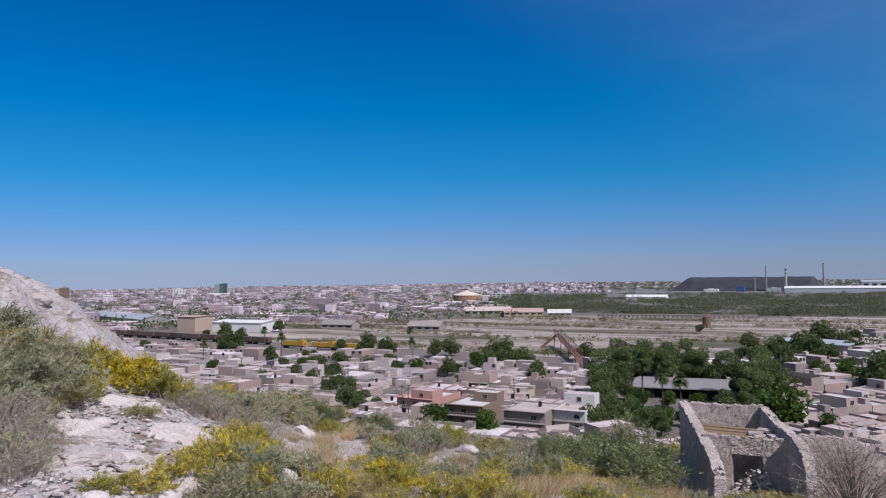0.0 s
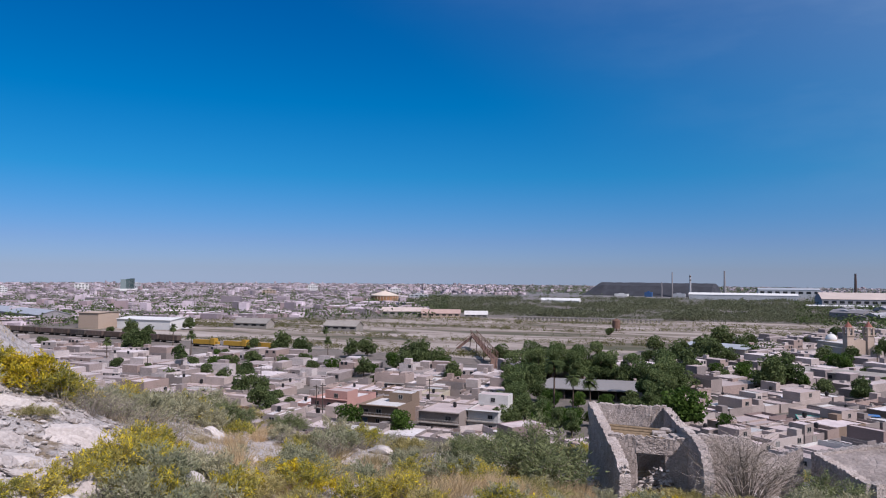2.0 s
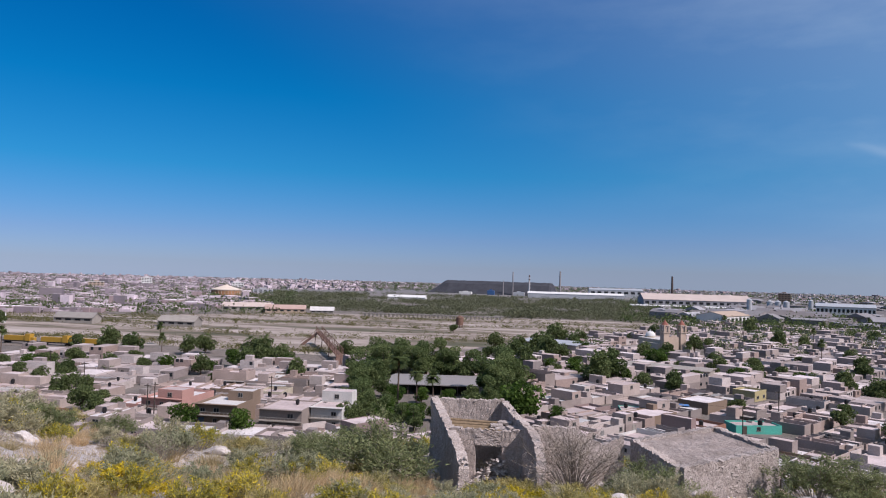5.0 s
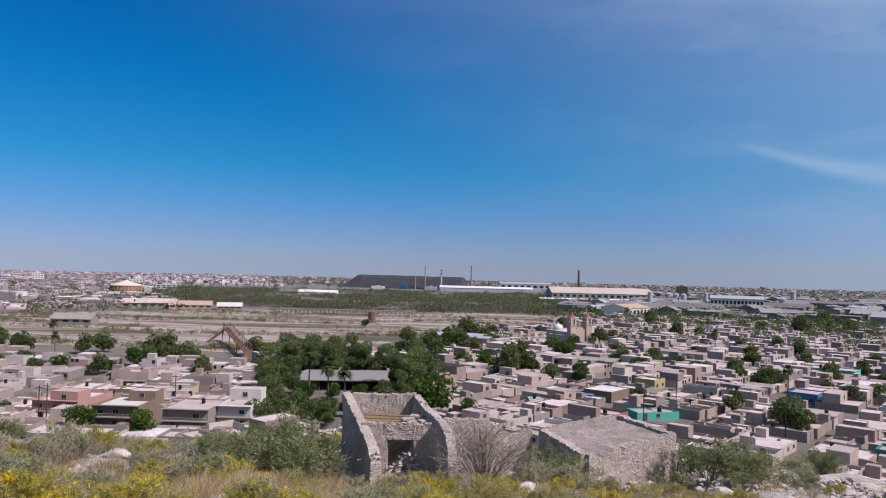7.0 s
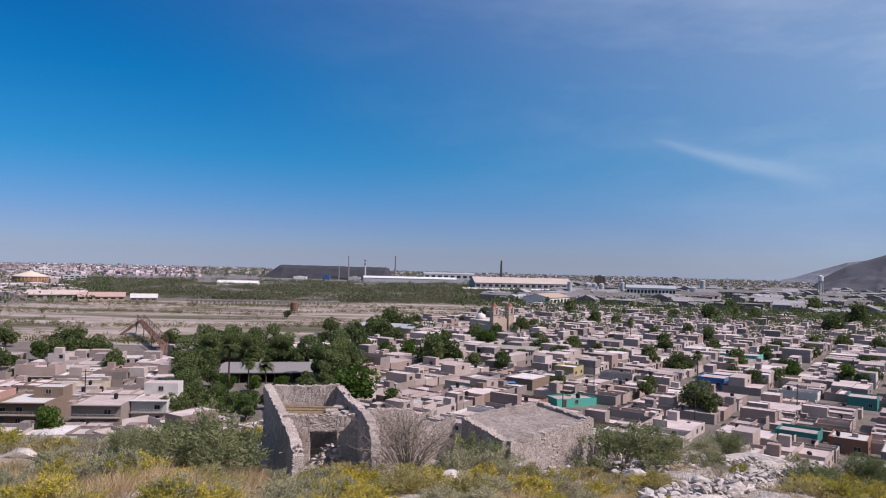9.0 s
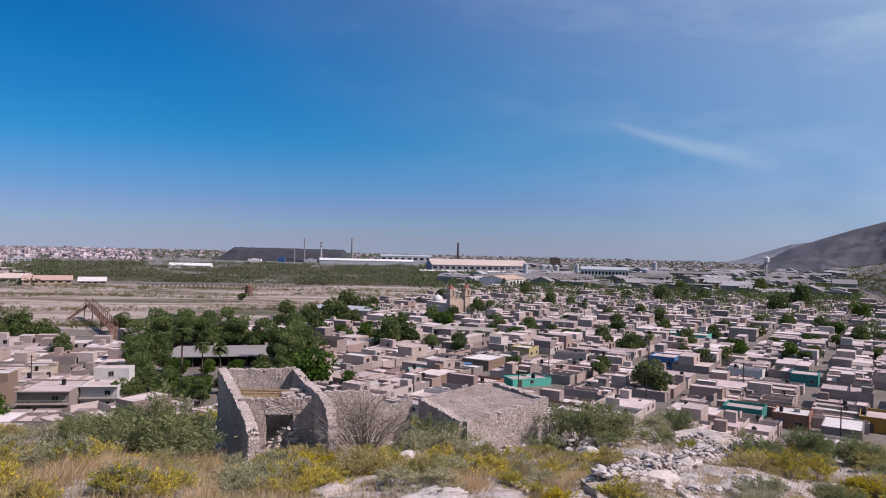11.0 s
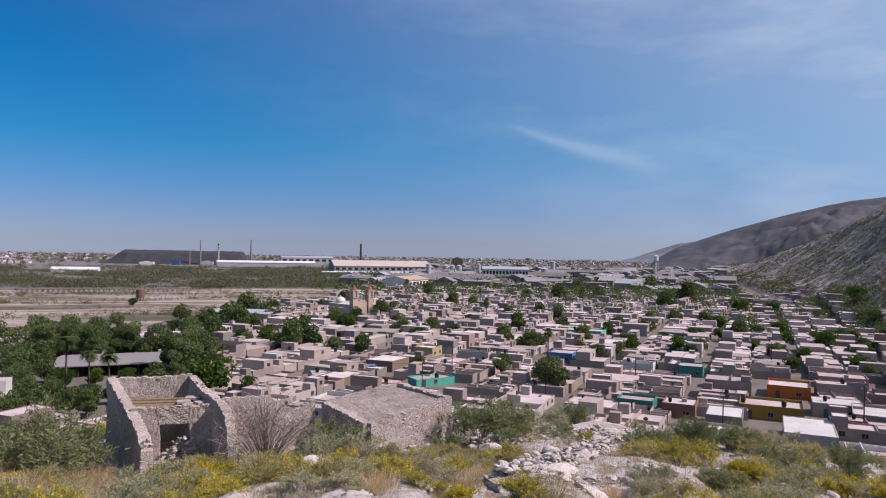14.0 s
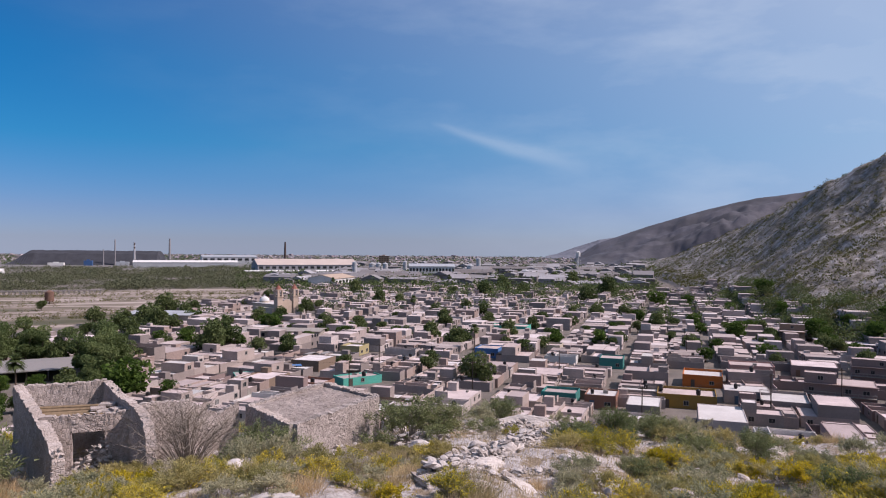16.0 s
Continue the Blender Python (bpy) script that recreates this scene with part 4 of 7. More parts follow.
EAST_TREES = [(97, 536, 13.0), (104, 424, 9.0), (109, 362, 7.8), (98, 313, 8.9), (69, 272, 5.8), (81, 246, 8.2), (64, 175, 9.4), (62, 211, 4.8), (57, 198, 5.0), (131, 381, 8.3), (133, 354, 8.4), (191, 508, 13.0),
              (97, 219, 6.2), (106, 226, 6.0), (236, 584, 13.1), (318, 646, 14.9), (342, 654, 15.3), (229, 417, 13.6), (178, 340, 6.7), (192, 340, 8.1), (282, 484, 17.9), (198, 320, 9.0), (166, 511, 9.4), (221, 505, 11.4)]
SLOPE_TREES = [(261, 387, 11.2), (198, 309, 7.0), (199, 262, 5.2), (150, 195, 5.1), (169, 214, 5.2), (198, 239, 8.4), (218, 255, 6.9), (282, 345, 7.1), (228, 229, 9.3), (205, 202, 5.1), (227, 200, 8.7), (312, 352, 10.5),
               (284, 388, 8.4), (265, 286, 8.1), (240, 224, 6.3)]
BRIGHT_TREES = [(-92, 142, 6.5), (-78, 142, 6.2), (-21, 179, 10.4), (-12, 179, 4.9), (-177, 165, 5.5)]
for x, y, w in WEST_TREES + MID_TREES + EAST_TREES:
    k = 0 if w > 6.5 else 2
    plant(k, x, y, w / (7.6 if k == 0 else 5.8), rng)
for i, (x, y) in enumerate(STREET_TREES):
    plant((0, 2)[i % 2], x, y, 0.75 + 0.15 * math.sin(i * 1.7), rng)
for x, y, w in SLOPE_TREES:
    plant(3, x, y, w / 6.6, rng)
for x, y, w in BRIGHT_TREES:
    plant(3, x, y, w / 6.6, rng)
for i in range(34):
    x, y = polar(rng.uniform(41, 53), rng.uniform(225, 345))
    if not near_special(x, y):
        plant(rng.choice((3, 3, 2, 0)), x, y, rng.uniform(0.6, 1.1), rng)
TOWN_CROWNS = [(*polar(rng.uniform(4, 34), rng.uniform(500, 730)), rng.uniform(0.8, 1.5)) for i in range(90)]
# thick trees and bushes where the last houses meet the mountain
fringe = 0
while fringe < 230:
    x, y = polar(rng.uniform(33, 53), rng.uniform(235, 600))
    if 0.8 < gz(x, y) < 15 and not near_special(x, y):
        TOWN_CROWNS.append((x, y, rng.uniform(0.4, 0.95)))
        fringe += 1
placed = 0
while placed < 160:
    a, d = rng.uniform(-45, 45), math.exp(rng.uniform(math.log(260), math.log(640)))
    x, y = polar(a, d)
    if not in_town(x, y):
        continue
    placed += 1
    if d < 360:
        plant(rng.choice((0, 2, 2, 3)), x, y, rng.uniform(0.7, 1.15), rng)
    else:
        TOWN_CROWNS.append((x, y, rng.uniform(0.7, 1.2)))
plant(2, -96.0, 440.0, 1.0, rng)


def palm_proto(seed, h):
    rg = random.Random(seed)
    base = tagged(new("palm_tree", None), "tall fan palm with a shaggy brown skirt", "palm")
    m = Mesh()
    m.tube((0, 0, -0.4), (0.1, 0, h * 0.5), 0.22, 0.16, 8)
    m.tube((0.1, 0, h * 0.5), (0.15, 0.1, h), 0.16, 0.14, 8)
    part("trunk", m, M_BARK, base)
    for nm, mat, lo, hi, ln in (("fronds", M_LEAF, -0.75, 1.3, 2.3), ("skirt", M_DRY, -1.4, -0.9, 1.1)):
        m = Mesh()
        for i in range(64):
            t, e = rg.uniform(0, 6.283), rg.uniform(lo, hi)
            dx, dy, dz = math.cos(t) * math.cos(e), math.sin(t) * math.cos(e), math.sin(e)
            c = Vector((0.15, 0.1, h))
            d1 = Vector((dx, dy, dz))
            side = d1.cross(Vector((0, 0, 1)))
            side = side.normalized() if side.length > 0.01 else Vector((1, 0, 0))
            p1, p2 = c + d1 * ln * 0.55, c + d1 * ln + Vector((0, 0, -0.35 * ln * math.cos(e)))
            for k in range(-2, 3):
                q = p2 + side * 0.34 * k
                r = p1 + side * 0.14 * k
                m.add([tuple(c), tuple(r + side * 0.12), tuple(q), tuple(r - side * 0.12)], [(0, 1, 2, 3)])
        part("frond_crown" if nm == "fronds" else "dead_frond_skirt", m, mat, base)
    return base


palm = palm_proto(3, 9.0)
PALMS = [(-56, 187, 1.45), (-49.6, 183, 1.12), (-44, 179, 1.1), (-246, 201, 1.0), (-206, 296, 1.0), (-234, 234, 1.1), (-274, 262, 1.1), (-175, 253, 0.95), (-195, 191, 0.9), (83, 231, 0.95), (95, 359, 1.1), (33, 322, 1.0), (165, 427, 1.1), (196, 475, 1.1), (86, 585, 1.1), (204, 639, 1.1), (120, 470, 1.0), (150, 560, 1.0)]
for i, (x, y, s) in enumerate(PALMS):
    m = Matrix.Translation((x, y, gz(x, y))) @ Matrix.Rotation(i * 1.3, 4, "Z")
    ob = palm if i == 0 else copy_thing(palm, m)
    ob.matrix_world = m
    ob.scale = (s, s, s)


def far_trees(name, pts, size, leaf, mat, label, seed, quads=16):
    rs = np.random.RandomState(seed)
    m = Mesh()
    C = []
    S = []
    zs = ground([q[0] for q in pts], [q[1] for q in pts])
    for (x, y, s), z in zip(pts, zs):
        p = rs.normal(size=(quads, 3)) * np.array([0.45, 0.45, 0.28]) * size * s + np.array([x, y, z + 0.5 * size * s])
        p[:, 2] = np.maximum(p[:, 2], z + 0.1)
        C.append(p)
        S.append(np.full(quads, leaf * s))
    m.leaves(np.concatenate(C), np.concatenate(S), rs, aspect=1.2, up=0.0)
    return tagged(part(name, m, mat), label, "trees", kind="stuff")


far_trees("town_trees", TOWN_CROWNS, 6.0, 0.75, M_LEAF, "dark rounded trees between the far town houses", 15, 220)

M_SCRUB = leaf_material("slope_scrub", (0.0666, 0.0703, 0.0296), (0.148, 0.141, 0.0592))
rs = np.random.RandomState(9)
pts = []
while len(pts) < 8600:
    a = rs.uniform(-29, 3.5)
    dd = math.exp(rs.uniform(math.log(600), math.log(1290)))
    x, y = polar(a, dd)
    if inside(x, y, RIVER) or dd < 640 + max(0, -a - 12) * 4 or value_noise(np.array(x / 45.0), np.array(y / 60.0), 8) < -0.62:
        continue
    pts.append((x, y, rs.uniform(0.35, 1.0) * (1.25 + 0.75 * float(fractal(np.array(x / 38.0), np.array(y / 55.0), 2, 14)))))
far_trees("mesquite_woods", pts, 3.9, 0.85, M_LEAF_FAR, "low green mesquite woods beyond the river bed", 4, 36)
pts = []
while len(pts) < 7000:
    a = rs.uniform(-78, 33)
    dd = math.exp(rs.uniform(math.log(560), math.log(3450)))
    x, y = polar(a, dd)
    if inside(x, y, RIVER) or y < 320 or (-25 < a < 3.5 and dd < 1500):
        continue
    pts.append((x, y, rs.uniform(0.7, 1.5)))
while len(pts) < 10600:
    a = rs.uniform(-20, 34)
    dd = math.exp(rs.uniform(math.log(620 if a > 1 else 1700), math.log(3000)))
    pts.append((*polar(a, dd), rs.uniform(0.6, 1.5)))
while len(pts) < 13000:
    a, dd = rs.uniform(-64, -27), math.exp(rs.uniform(math.log(430), math.log(1300)))
    x, y = polar(a, dd)
    if inside(x, y, RIVER) or y < 318 or any((x - cx) ** 2 + (y - cy) ** 2 < r * r for cx, cy, r in CITY_CLEAR):
        continue
    pts.append((x, y, rs.uniform(0.5, 1.2) * (1.5 if dd < 650 and rs.rand() < 0.3 else 1)))
far_trees("city_trees", pts, 5.0, 1.35, M_LEAF, "dark trees scattered through the far city", 5, 18)
pts = []
while len(pts) < 3400:
    x, y = rs.uniform(-430, 60), rs.uniform(292, 650)
    if inside(x, y, RIVER) and value_noise(np.array(x / 190 + 5), np.array(y / 11 - x / 110 + 1.6 * value_noise(np.array(x / 50), np.array(y / 50), 6)), 3) > rs.uniform(0.05, 0.6):
        pts.append((x, y, rs.uniform(0.5, 1.1)))
far_trees("river_scrub", pts, 2.2, 0.55, M_SCRUB, "grey-green scrub in streaks on the river sand", 6, 18)

A, D = rs.uniform(31, 56, 26000), rs.uniform(230, 1200, 26000)
X, Y = D * np.sin(np.radians(A)), D * np.cos(np.radians(A))
Z = ground(X, Y)
ok = (Z > 2.5) & (value_noise(X / 35.0, Y / 35.0, 12) > rs.uniform(-0.9, 0.6, 26000) - 0.2)
pts = [(x, y, s_ * (1.5 if z < 12 else 1)) for x, y, z, s_ in zip(X[ok], Y[ok], Z[ok], rs.uniform(0.4, 1.2, ok.sum()))][:12000]
far_trees("slope_scrub", pts, 1.7, 0.8, M_SCRUB, "olive scrub dotted over the rocky mountain slope", 7, 9)

# ---- distant mountains ----


def ridge(name, table, dist, depth, mat, label, seed):
    """A mountain range: its crest follows headings and elevations, its flanks fall to the plain."""
    t = np.array(table, float)
    az = np.linspace(t[0, 0], t[-1, 0], 260)
    rows = np.linspace(-1, 1, 80)
    el = np.interp(az, t[:, 0], t[:, 1])
    top = np.maximum(EYE[2] + dist * np.tan(np.radians(el)), 0)
    A, R = np.meshgrid(np.radians(az), rows)
    D = dist + R * depth
    X, Y = D * np.sin(A), D * np.cos(A)
    prof = (1 - np.abs(R)) ** 1.1
    n = fractal(X / 200.0, Y / 200.0, 6, seed)
    Z = top[None, :] * prof * (1 + 0.5 * n * (1 - prof) * 2) - np.abs(n) * 0.10 * top[None, :] * (1 - prof) - 3 * (1 - prof)
    Z = Z - np.abs(fractal(X / 75.0, Y / 75.0, 4, seed + 9)) * 0.13 * top[None, :] * (1 - prof ** 3)
    k = len(az)
    V = np.stack([X, Y, Z], -1).reshape(-1, 3)
    F = [(i * k + j, (i + 1) * k + j, (i + 1) * k + j + 1, i * k + j + 1) for i in range(79) for j in range(k - 1)]
    me = bpy.data.meshes.new(name)
    me.from_pydata(V.tolist(), [], F)
    me.materials.append(mat)
    me.polygons.foreach_set("use_smooth", [True] * len(F))
    tagged(new(name, me), label, "mountain", kind="structure")


# aerial haze is painted into both rock colours: bluer, and paler for the far ridge
M_HAZY_MOUNT = rough_paint("mountain", [(0.0687, 0.0694, 0.0857), (0.0687, 0.0694, 0.0857)], 0.03, 0.75, dirt=(0.0341, 0.0359, 0.0403))
M_HAZY_MOUNT_FAR = rough_paint("hazy_far_mountain", [(0.136, 0.146, 0.177), (0.136, 0.146, 0.177)], 0.01, 0.3, dirt=(0.102, 0.109, 0.129))
ridge("mountain_middle", [(27.6, -0.8), (28.06, -0.3), (29.58, 0.6), (33.4, 1.96), (37.5, 3.17), (41.0, 4.06), (44.0, 4.41), (50, 5.6), (58, 6.5), (66, 3)], 2300, 800, M_HAZY_MOUNT, "bare mountain range beside the valley, haze tinted into its blue-grey", 40)
ridge("mountain_far", [(25.4, -0.5), (26.3, -0.3), (27.8, 0.27), (29.6, 0.87), (33, 1.4), (38, 1.0)], 3250, 280, M_HAZY_MOUNT_FAR, "pale mountain ridge on the horizon, haze painted into its colour", 50)

# ---- ruin ----


def wall_strip(p0, p1, tops, th, seed, z0=None, rag=0.08, cell=0.13, k=16):
    """A masonry wall between two plan points, its top following heights along its length, with rough faces."""
    (x0, y0), (x1, y1) = p0, p1
    length = math.hypot(x1 - x0, y1 - y0)
    ux, uy = (x1 - x0) / length, (y1 - y0) / length
    nx, ny = -uy, ux
    n = max(3, int(length / cell))
    tv = np.interp(np.linspace(0, 1, n + 1), [q[0] for q in tops], [q[1] for q in tops])
    rg = random.Random(seed)
    tv = [t + rg.uniform(-rag, rag * 0.6) for t in tv]
    m = Mesh()
    grid = {}
    for i in range(n + 1):
        u = length * i / n
        gx, gy = x0 + ux * u, y0 + uy * u
        lo = (gz(gx, gy) - 0.5) if z0 is None else z0
        for s in (-1, 1):
            for j in range(k + 1):
                z = lo + (tv[i] - lo) * j / k
                dd = noise.voronoi(Vector((gx * 3.2, gy * 3.2 + s * 7, z * 4.0)))[0]
                nn = noise.noise(Vector((gx * 1.3, gy * 1.3 + s * 7, z * 1.6))) * 0.06 + min(0.3, dd[1] - dd[0]) * 0.16 * s
                o = s * th / 2 * (1 - 0.12 * j / k) + nn
                grid[i, s, j] = (gx + nx * o + ux * nn * 0.6, gy + ny * o, z)
    idx = {}
    vs = []
    for key in grid:
        idx[key] = len(vs)
        vs.append(grid[key])
    fs = []
    for i in range(n):
        for j in range(k):
            fs.append((idx[i, -1, j], idx[i + 1, -1, j], idx[i + 1, -1, j + 1], idx[i, -1, j + 1]))
            fs.append((idx[i + 1, 1, j], idx[i, 1, j], idx[i, 1, j + 1], idx[i + 1, 1, j + 1]))
        fs.append((idx[i, -1, k], idx[i + 1, -1, k], idx[i + 1, 1, k], idx[i, 1, k]))
    for i, flip in ((0, False), (n, True)):
        for j in range(k):
            q = (idx[i, 1, j], idx[i, -1, j], idx[i, -1, j + 1], idx[i, 1, j + 1])
            fs.append(q[::-1] if flip else q)
    m.add(vs, fs)
    return m


NL, FL, FR, CR, NR = (-7.6, 38.3), (-12.1, 49.8), (-7.2, 50.5), (-4.75, 43.1), (-3.5, 39.6)
CL = (-9.35, 42.75)
ruin = tagged(new("ruined_house", None), "roofless ruined stone house with crumbling plastered walls", "ruin")
part("side_wall", wall_strip(NL, FL, [(0, 25.6), (0.04, 26.2), (0.35, 26.7), (1, 27.3)], 0.55, 1), M_PLASTER, ruin)
part("back_wall", wall_strip(FL, FR, [(0, 27.3), (0.5, 27.25), (1, 27.35)], 0.5, 2), M_PLASTER, ruin)
part("side_wall", wall_strip(FR, CR, [(0, 27.3), (0.5, 27.1), (1, 27.2)], 0.5, 3), M_PLASTER, ruin)
part("side_wall", wall_strip(CR, NR, [(0, 27.2), (0.45, 27.15), (0.8, 26.75), (0.93, 26.3), (1, 25.6)], 0.5, 4), M_PLASTER, ruin)


def lerp2(a, b, t):
    return a[0] + (b[0] - a[0]) * t, a[1] + (b[1] - a[1]) * t


part("cross_wall", wall_strip(CL, lerp2(CL, CR, 0.34), [(0, 26.8), (1, 26.75)], 0.45, 5), M_PLASTER, ruin)
part("cross_wall", wall_strip(lerp2(CL, CR, 0.69), CR, [(0, 26.75), (1, 26.95)], 0.45, 6), M_PLASTER, ruin)
part("lintel", wall_strip(lerp2(CL, CR, 0.34), lerp2(CL, CR, 0.69), [(0, 26.75), (1, 26.75)], 0.45, 7, z0=25.85), M_PLASTER, ruin)
LEFT_IN, RIGHT_IN = ((-9.55, 43.2), (-10.95, 46.9)), ((-4.95, 43.45), (-6.1, 47.0))
for k in range(8):
    t = k / 7
    p, q = lerp2(*LEFT_IN, t), lerp2(*RIGHT_IN, t)
    if k == 6:
        q = lerp2(p, q, 0.62)
    bm_ = Mesh()
    bm_.tube((*p, 26.30 + 0.05 * (k % 2)), (*q, 26.28 + 0.06 * (k % 3)), 0.17, 0.14, 7)
    part("roof_beam", bm_, M_WOOD, ruin, "weathered timber beam")
for k, (u, v, w, dz) in enumerate(((0.80, 0.35, 0.5, 0.0), (0.86, 0.75, 0.45, 0.1), (0.72, 0.55, 0.4, 0.03), (0.90, 0.30, 0.35, 0.14))):
    c = lerp2(lerp2(*LEFT_IN, v), lerp2(*RIGHT_IN, v), u)
    bm_ = Mesh()
    bm_.box(-w, -0.35, 26.46 + dz, w, 0.4, 26.58 + dz, turn=0.3 * k - 0.4, at=(*c, 0), bottom=True)
    part("roof_slab", bm_, M_PLASTER, ruin, "broken slab of the fallen roof")

ruin2 = tagged(new("ruined_house", None), "low ruined stone house with a sunken earth roof", "ruin")
RA, RB, RC, RD = (1.6, 45.2), (3.75, 39.8), (9.55, 45.4), (6.9, 50.5)
part("front_wall", wall_strip(RB, RC, [(0, 26.3), (1, 26.45)], 0.6, 11, rag=0.08), M_MASON, ruin2)
part("side_wall", wall_strip(RA, RB, [(0, 26.4), (1, 26.3)], 0.5, 12, rag=0.08), M_PLASTER, ruin2)
part("side_wall", wall_strip(RC, RD, [(0, 26.45), (1, 26.5)], 0.5, 13, rag=0.08), M_MASON, ruin2)
part("back_wall", wall_strip(RD, RA, [(0, 26.5), (1, 26.4)], 0.5, 14, rag=0.08), M_MASON, ruin2)
rf = Mesh()
n = 44
for i in range(n + 1):
    for j in range(n + 1):
        p = lerp2(lerp2(RA, RB, i / n), lerp2(RD, RC, i / n), j / n)
        rf.v.append((p[0], p[1], 26.25 + 0.07 * noise.noise(Vector((p[0] * 1.2, p[1] * 1.2, 3))) + 0.06 * noise.noise(Vector((p[0] * 4, p[1] * 4, 3)))))
rf.f = [(i * (n + 1) + j, (i + 1) * (n + 1) + j, (i + 1) * (n + 1) + j + 1, i * (n + 1) + j + 1) for i in range(n) for j in range(n)]
rf.m = [0] * len(rf.f)
M_EARTH = masonry("earth_roof", (0.272, 0.235, 0.218), (0.245, 0.211, 0.194), (0.218, 0.187, 0.17), 4.0)
part("earth_roof", rf, M_EARTH, ruin2, "cracked earth roof")



def chip(bm, seed, lo, hi, cuts):
    """Breaks a ball into an angular stone by pressing it flat along random planes."""
    rg = random.Random(seed + 400)
    planes = []
    for i in range(cuts):
        d = Vector((rg.gauss(0, 1), rg.gauss(0, 1), rg.gauss(0, 1))).normalized()
        planes.append((d, rg.uniform(lo, hi)))
    for v in bm.verts:
        for d, h in planes:
            o = v.co.dot(d) - h
            if o > 0:
                v.co -= d * o


M_WALLSTONE = rough_paint("wall_stone", [(0.34, 0.30, 0.28), (0.37, 0.33, 0.31), (0.29, 0.255, 0.235)], 2.0, 0.4, bumps=0.7)


def stone_data(seed, fine=2):
    bm = bmesh.new()
    bmesh.ops.create_icosphere(bm, subdivisions=fine, radius=1.0)
    chip(bm, seed, 0.42, 0.8, 11)
    me = bpy.data.meshes.new("stone")
    bm.to_mesh(me)
    bm.free()
    me.materials.append(M_WALLSTONE)
    return me


STONES = [stone_data(i) for i in range(6)]
CHIPS = [stone_data(i + 20, 1) for i in range(6)]


def lay_stones(parent, p0, p1, z_lo, z_hi, th, count, seed, faces=(-1, 1), size=(0.07, 0.16), top=0.4):
    """Stones showing on the faces and along the top of a wall; z_lo and z_hi at both ends."""
    rg = random.Random(seed)
    (x0, y0), (x1, y1) = p0, p1
    length = math.hypot(x1 - x0, y1 - y0)
    ux, uy = (x1 - x0) / length, (y1 - y0) / length
    for i in range(count):
        t = rg.random()
        lo, hi = z_lo[0] + (z_lo[1] - z_lo[0]) * t, z_hi[0] + (z_hi[1] - z_hi[0]) * t
        s = rg.uniform(*size)
        if rg.random() < top:
            z, o = hi + rg.uniform(-0.22, -0.05), rg.uniform(-0.45, 0.45) * th
        else:
            z, o = lo + (hi - lo) * rg.random(), rg.choice(faces) * (th / 2 - rg.uniform(0.03, 0.09))
        ob = new("stone", rg.choice(STONES))
        ob.parent = parent
        ob.matrix_basis = Matrix.Translation((x0 + ux * length * t - uy * o, y0 + uy * length * t + ux * o, z)) @ Matrix.Rotation(math.atan2(uy, ux), 4, "Z") @ Euler((rg.uniform(-0.25, 0.25), rg.uniform(-0.4, 0.4), rg.uniform(-0.25, 0.25))).to_matrix().to_4x4() @ Matrix.Diagonal((s * rg.uniform(0.9, 1.9), s * 0.7, s * rg.uniform(0.4, 0.75), 1))


lay_stones(ruin, NL, FL, (24.3, 24.0), (26.1, 27.3), 0.55, 60, 1, (-1, 1), top=0.9)
lay_stones(ruin, FL, FR, (25.5, 25.5), (27.3, 27.35), 0.5, 30, 2, top=0.9)
lay_stones(ruin, FR, CR, (25.5, 25.5), (27.3, 27.2), 0.5, 26, 3, top=0.8)
lay_stones(ruin, CR, NR, (24, 24.3), (27.2, 25.6), 0.5, 40, 4, top=0.7)
lay_stones(ruin, CL, CR, (26.5, 26.5), (26.8, 26.95), 0.45, 25, 5, top=0.9)
lay_stones(ruin, NL, (NL[0] - 0.06, NL[1] + 0.15), (24.4, 24.4), (25.9, 26.1), 0.6, 26, 6, top=0.1)
lay_stones(ruin2, RB, RC, (24.2, 24.4), (26.3, 26.45), 0.62, 230, 7, (-1,), size=(0.07, 0.15), top=0.15)
lay_stones(ruin2, RA, RB, (26.0, 26.0), (26.4, 26.3), 0.5, 30, 8, top=0.8)
lay_stones(ruin2, RC, RD, (25.0, 25.0), (26.45, 26.5), 0.5, 40, 9, top=0.7)
ruin3 = tagged(new("ruined_wall", None), "low broken stone wall between the two ruins", "wall")
part("wall", wall_strip((-4.45, 43.3), (0.9, 45.5), [(0, 27.15), (0.3, 27.1), (0.5, 26.95), (0.62, 26.4), (0.78, 26.0), (0.9, 26.3), (1, 26.5)], 0.45, 21), M_PLASTER, ruin3)
lay_stones(ruin3, (-4.45, 43.3), (0.9, 45.5), (24.5, 24.5), (27.1, 26.3), 0.45, 40, 10, top=0.7)


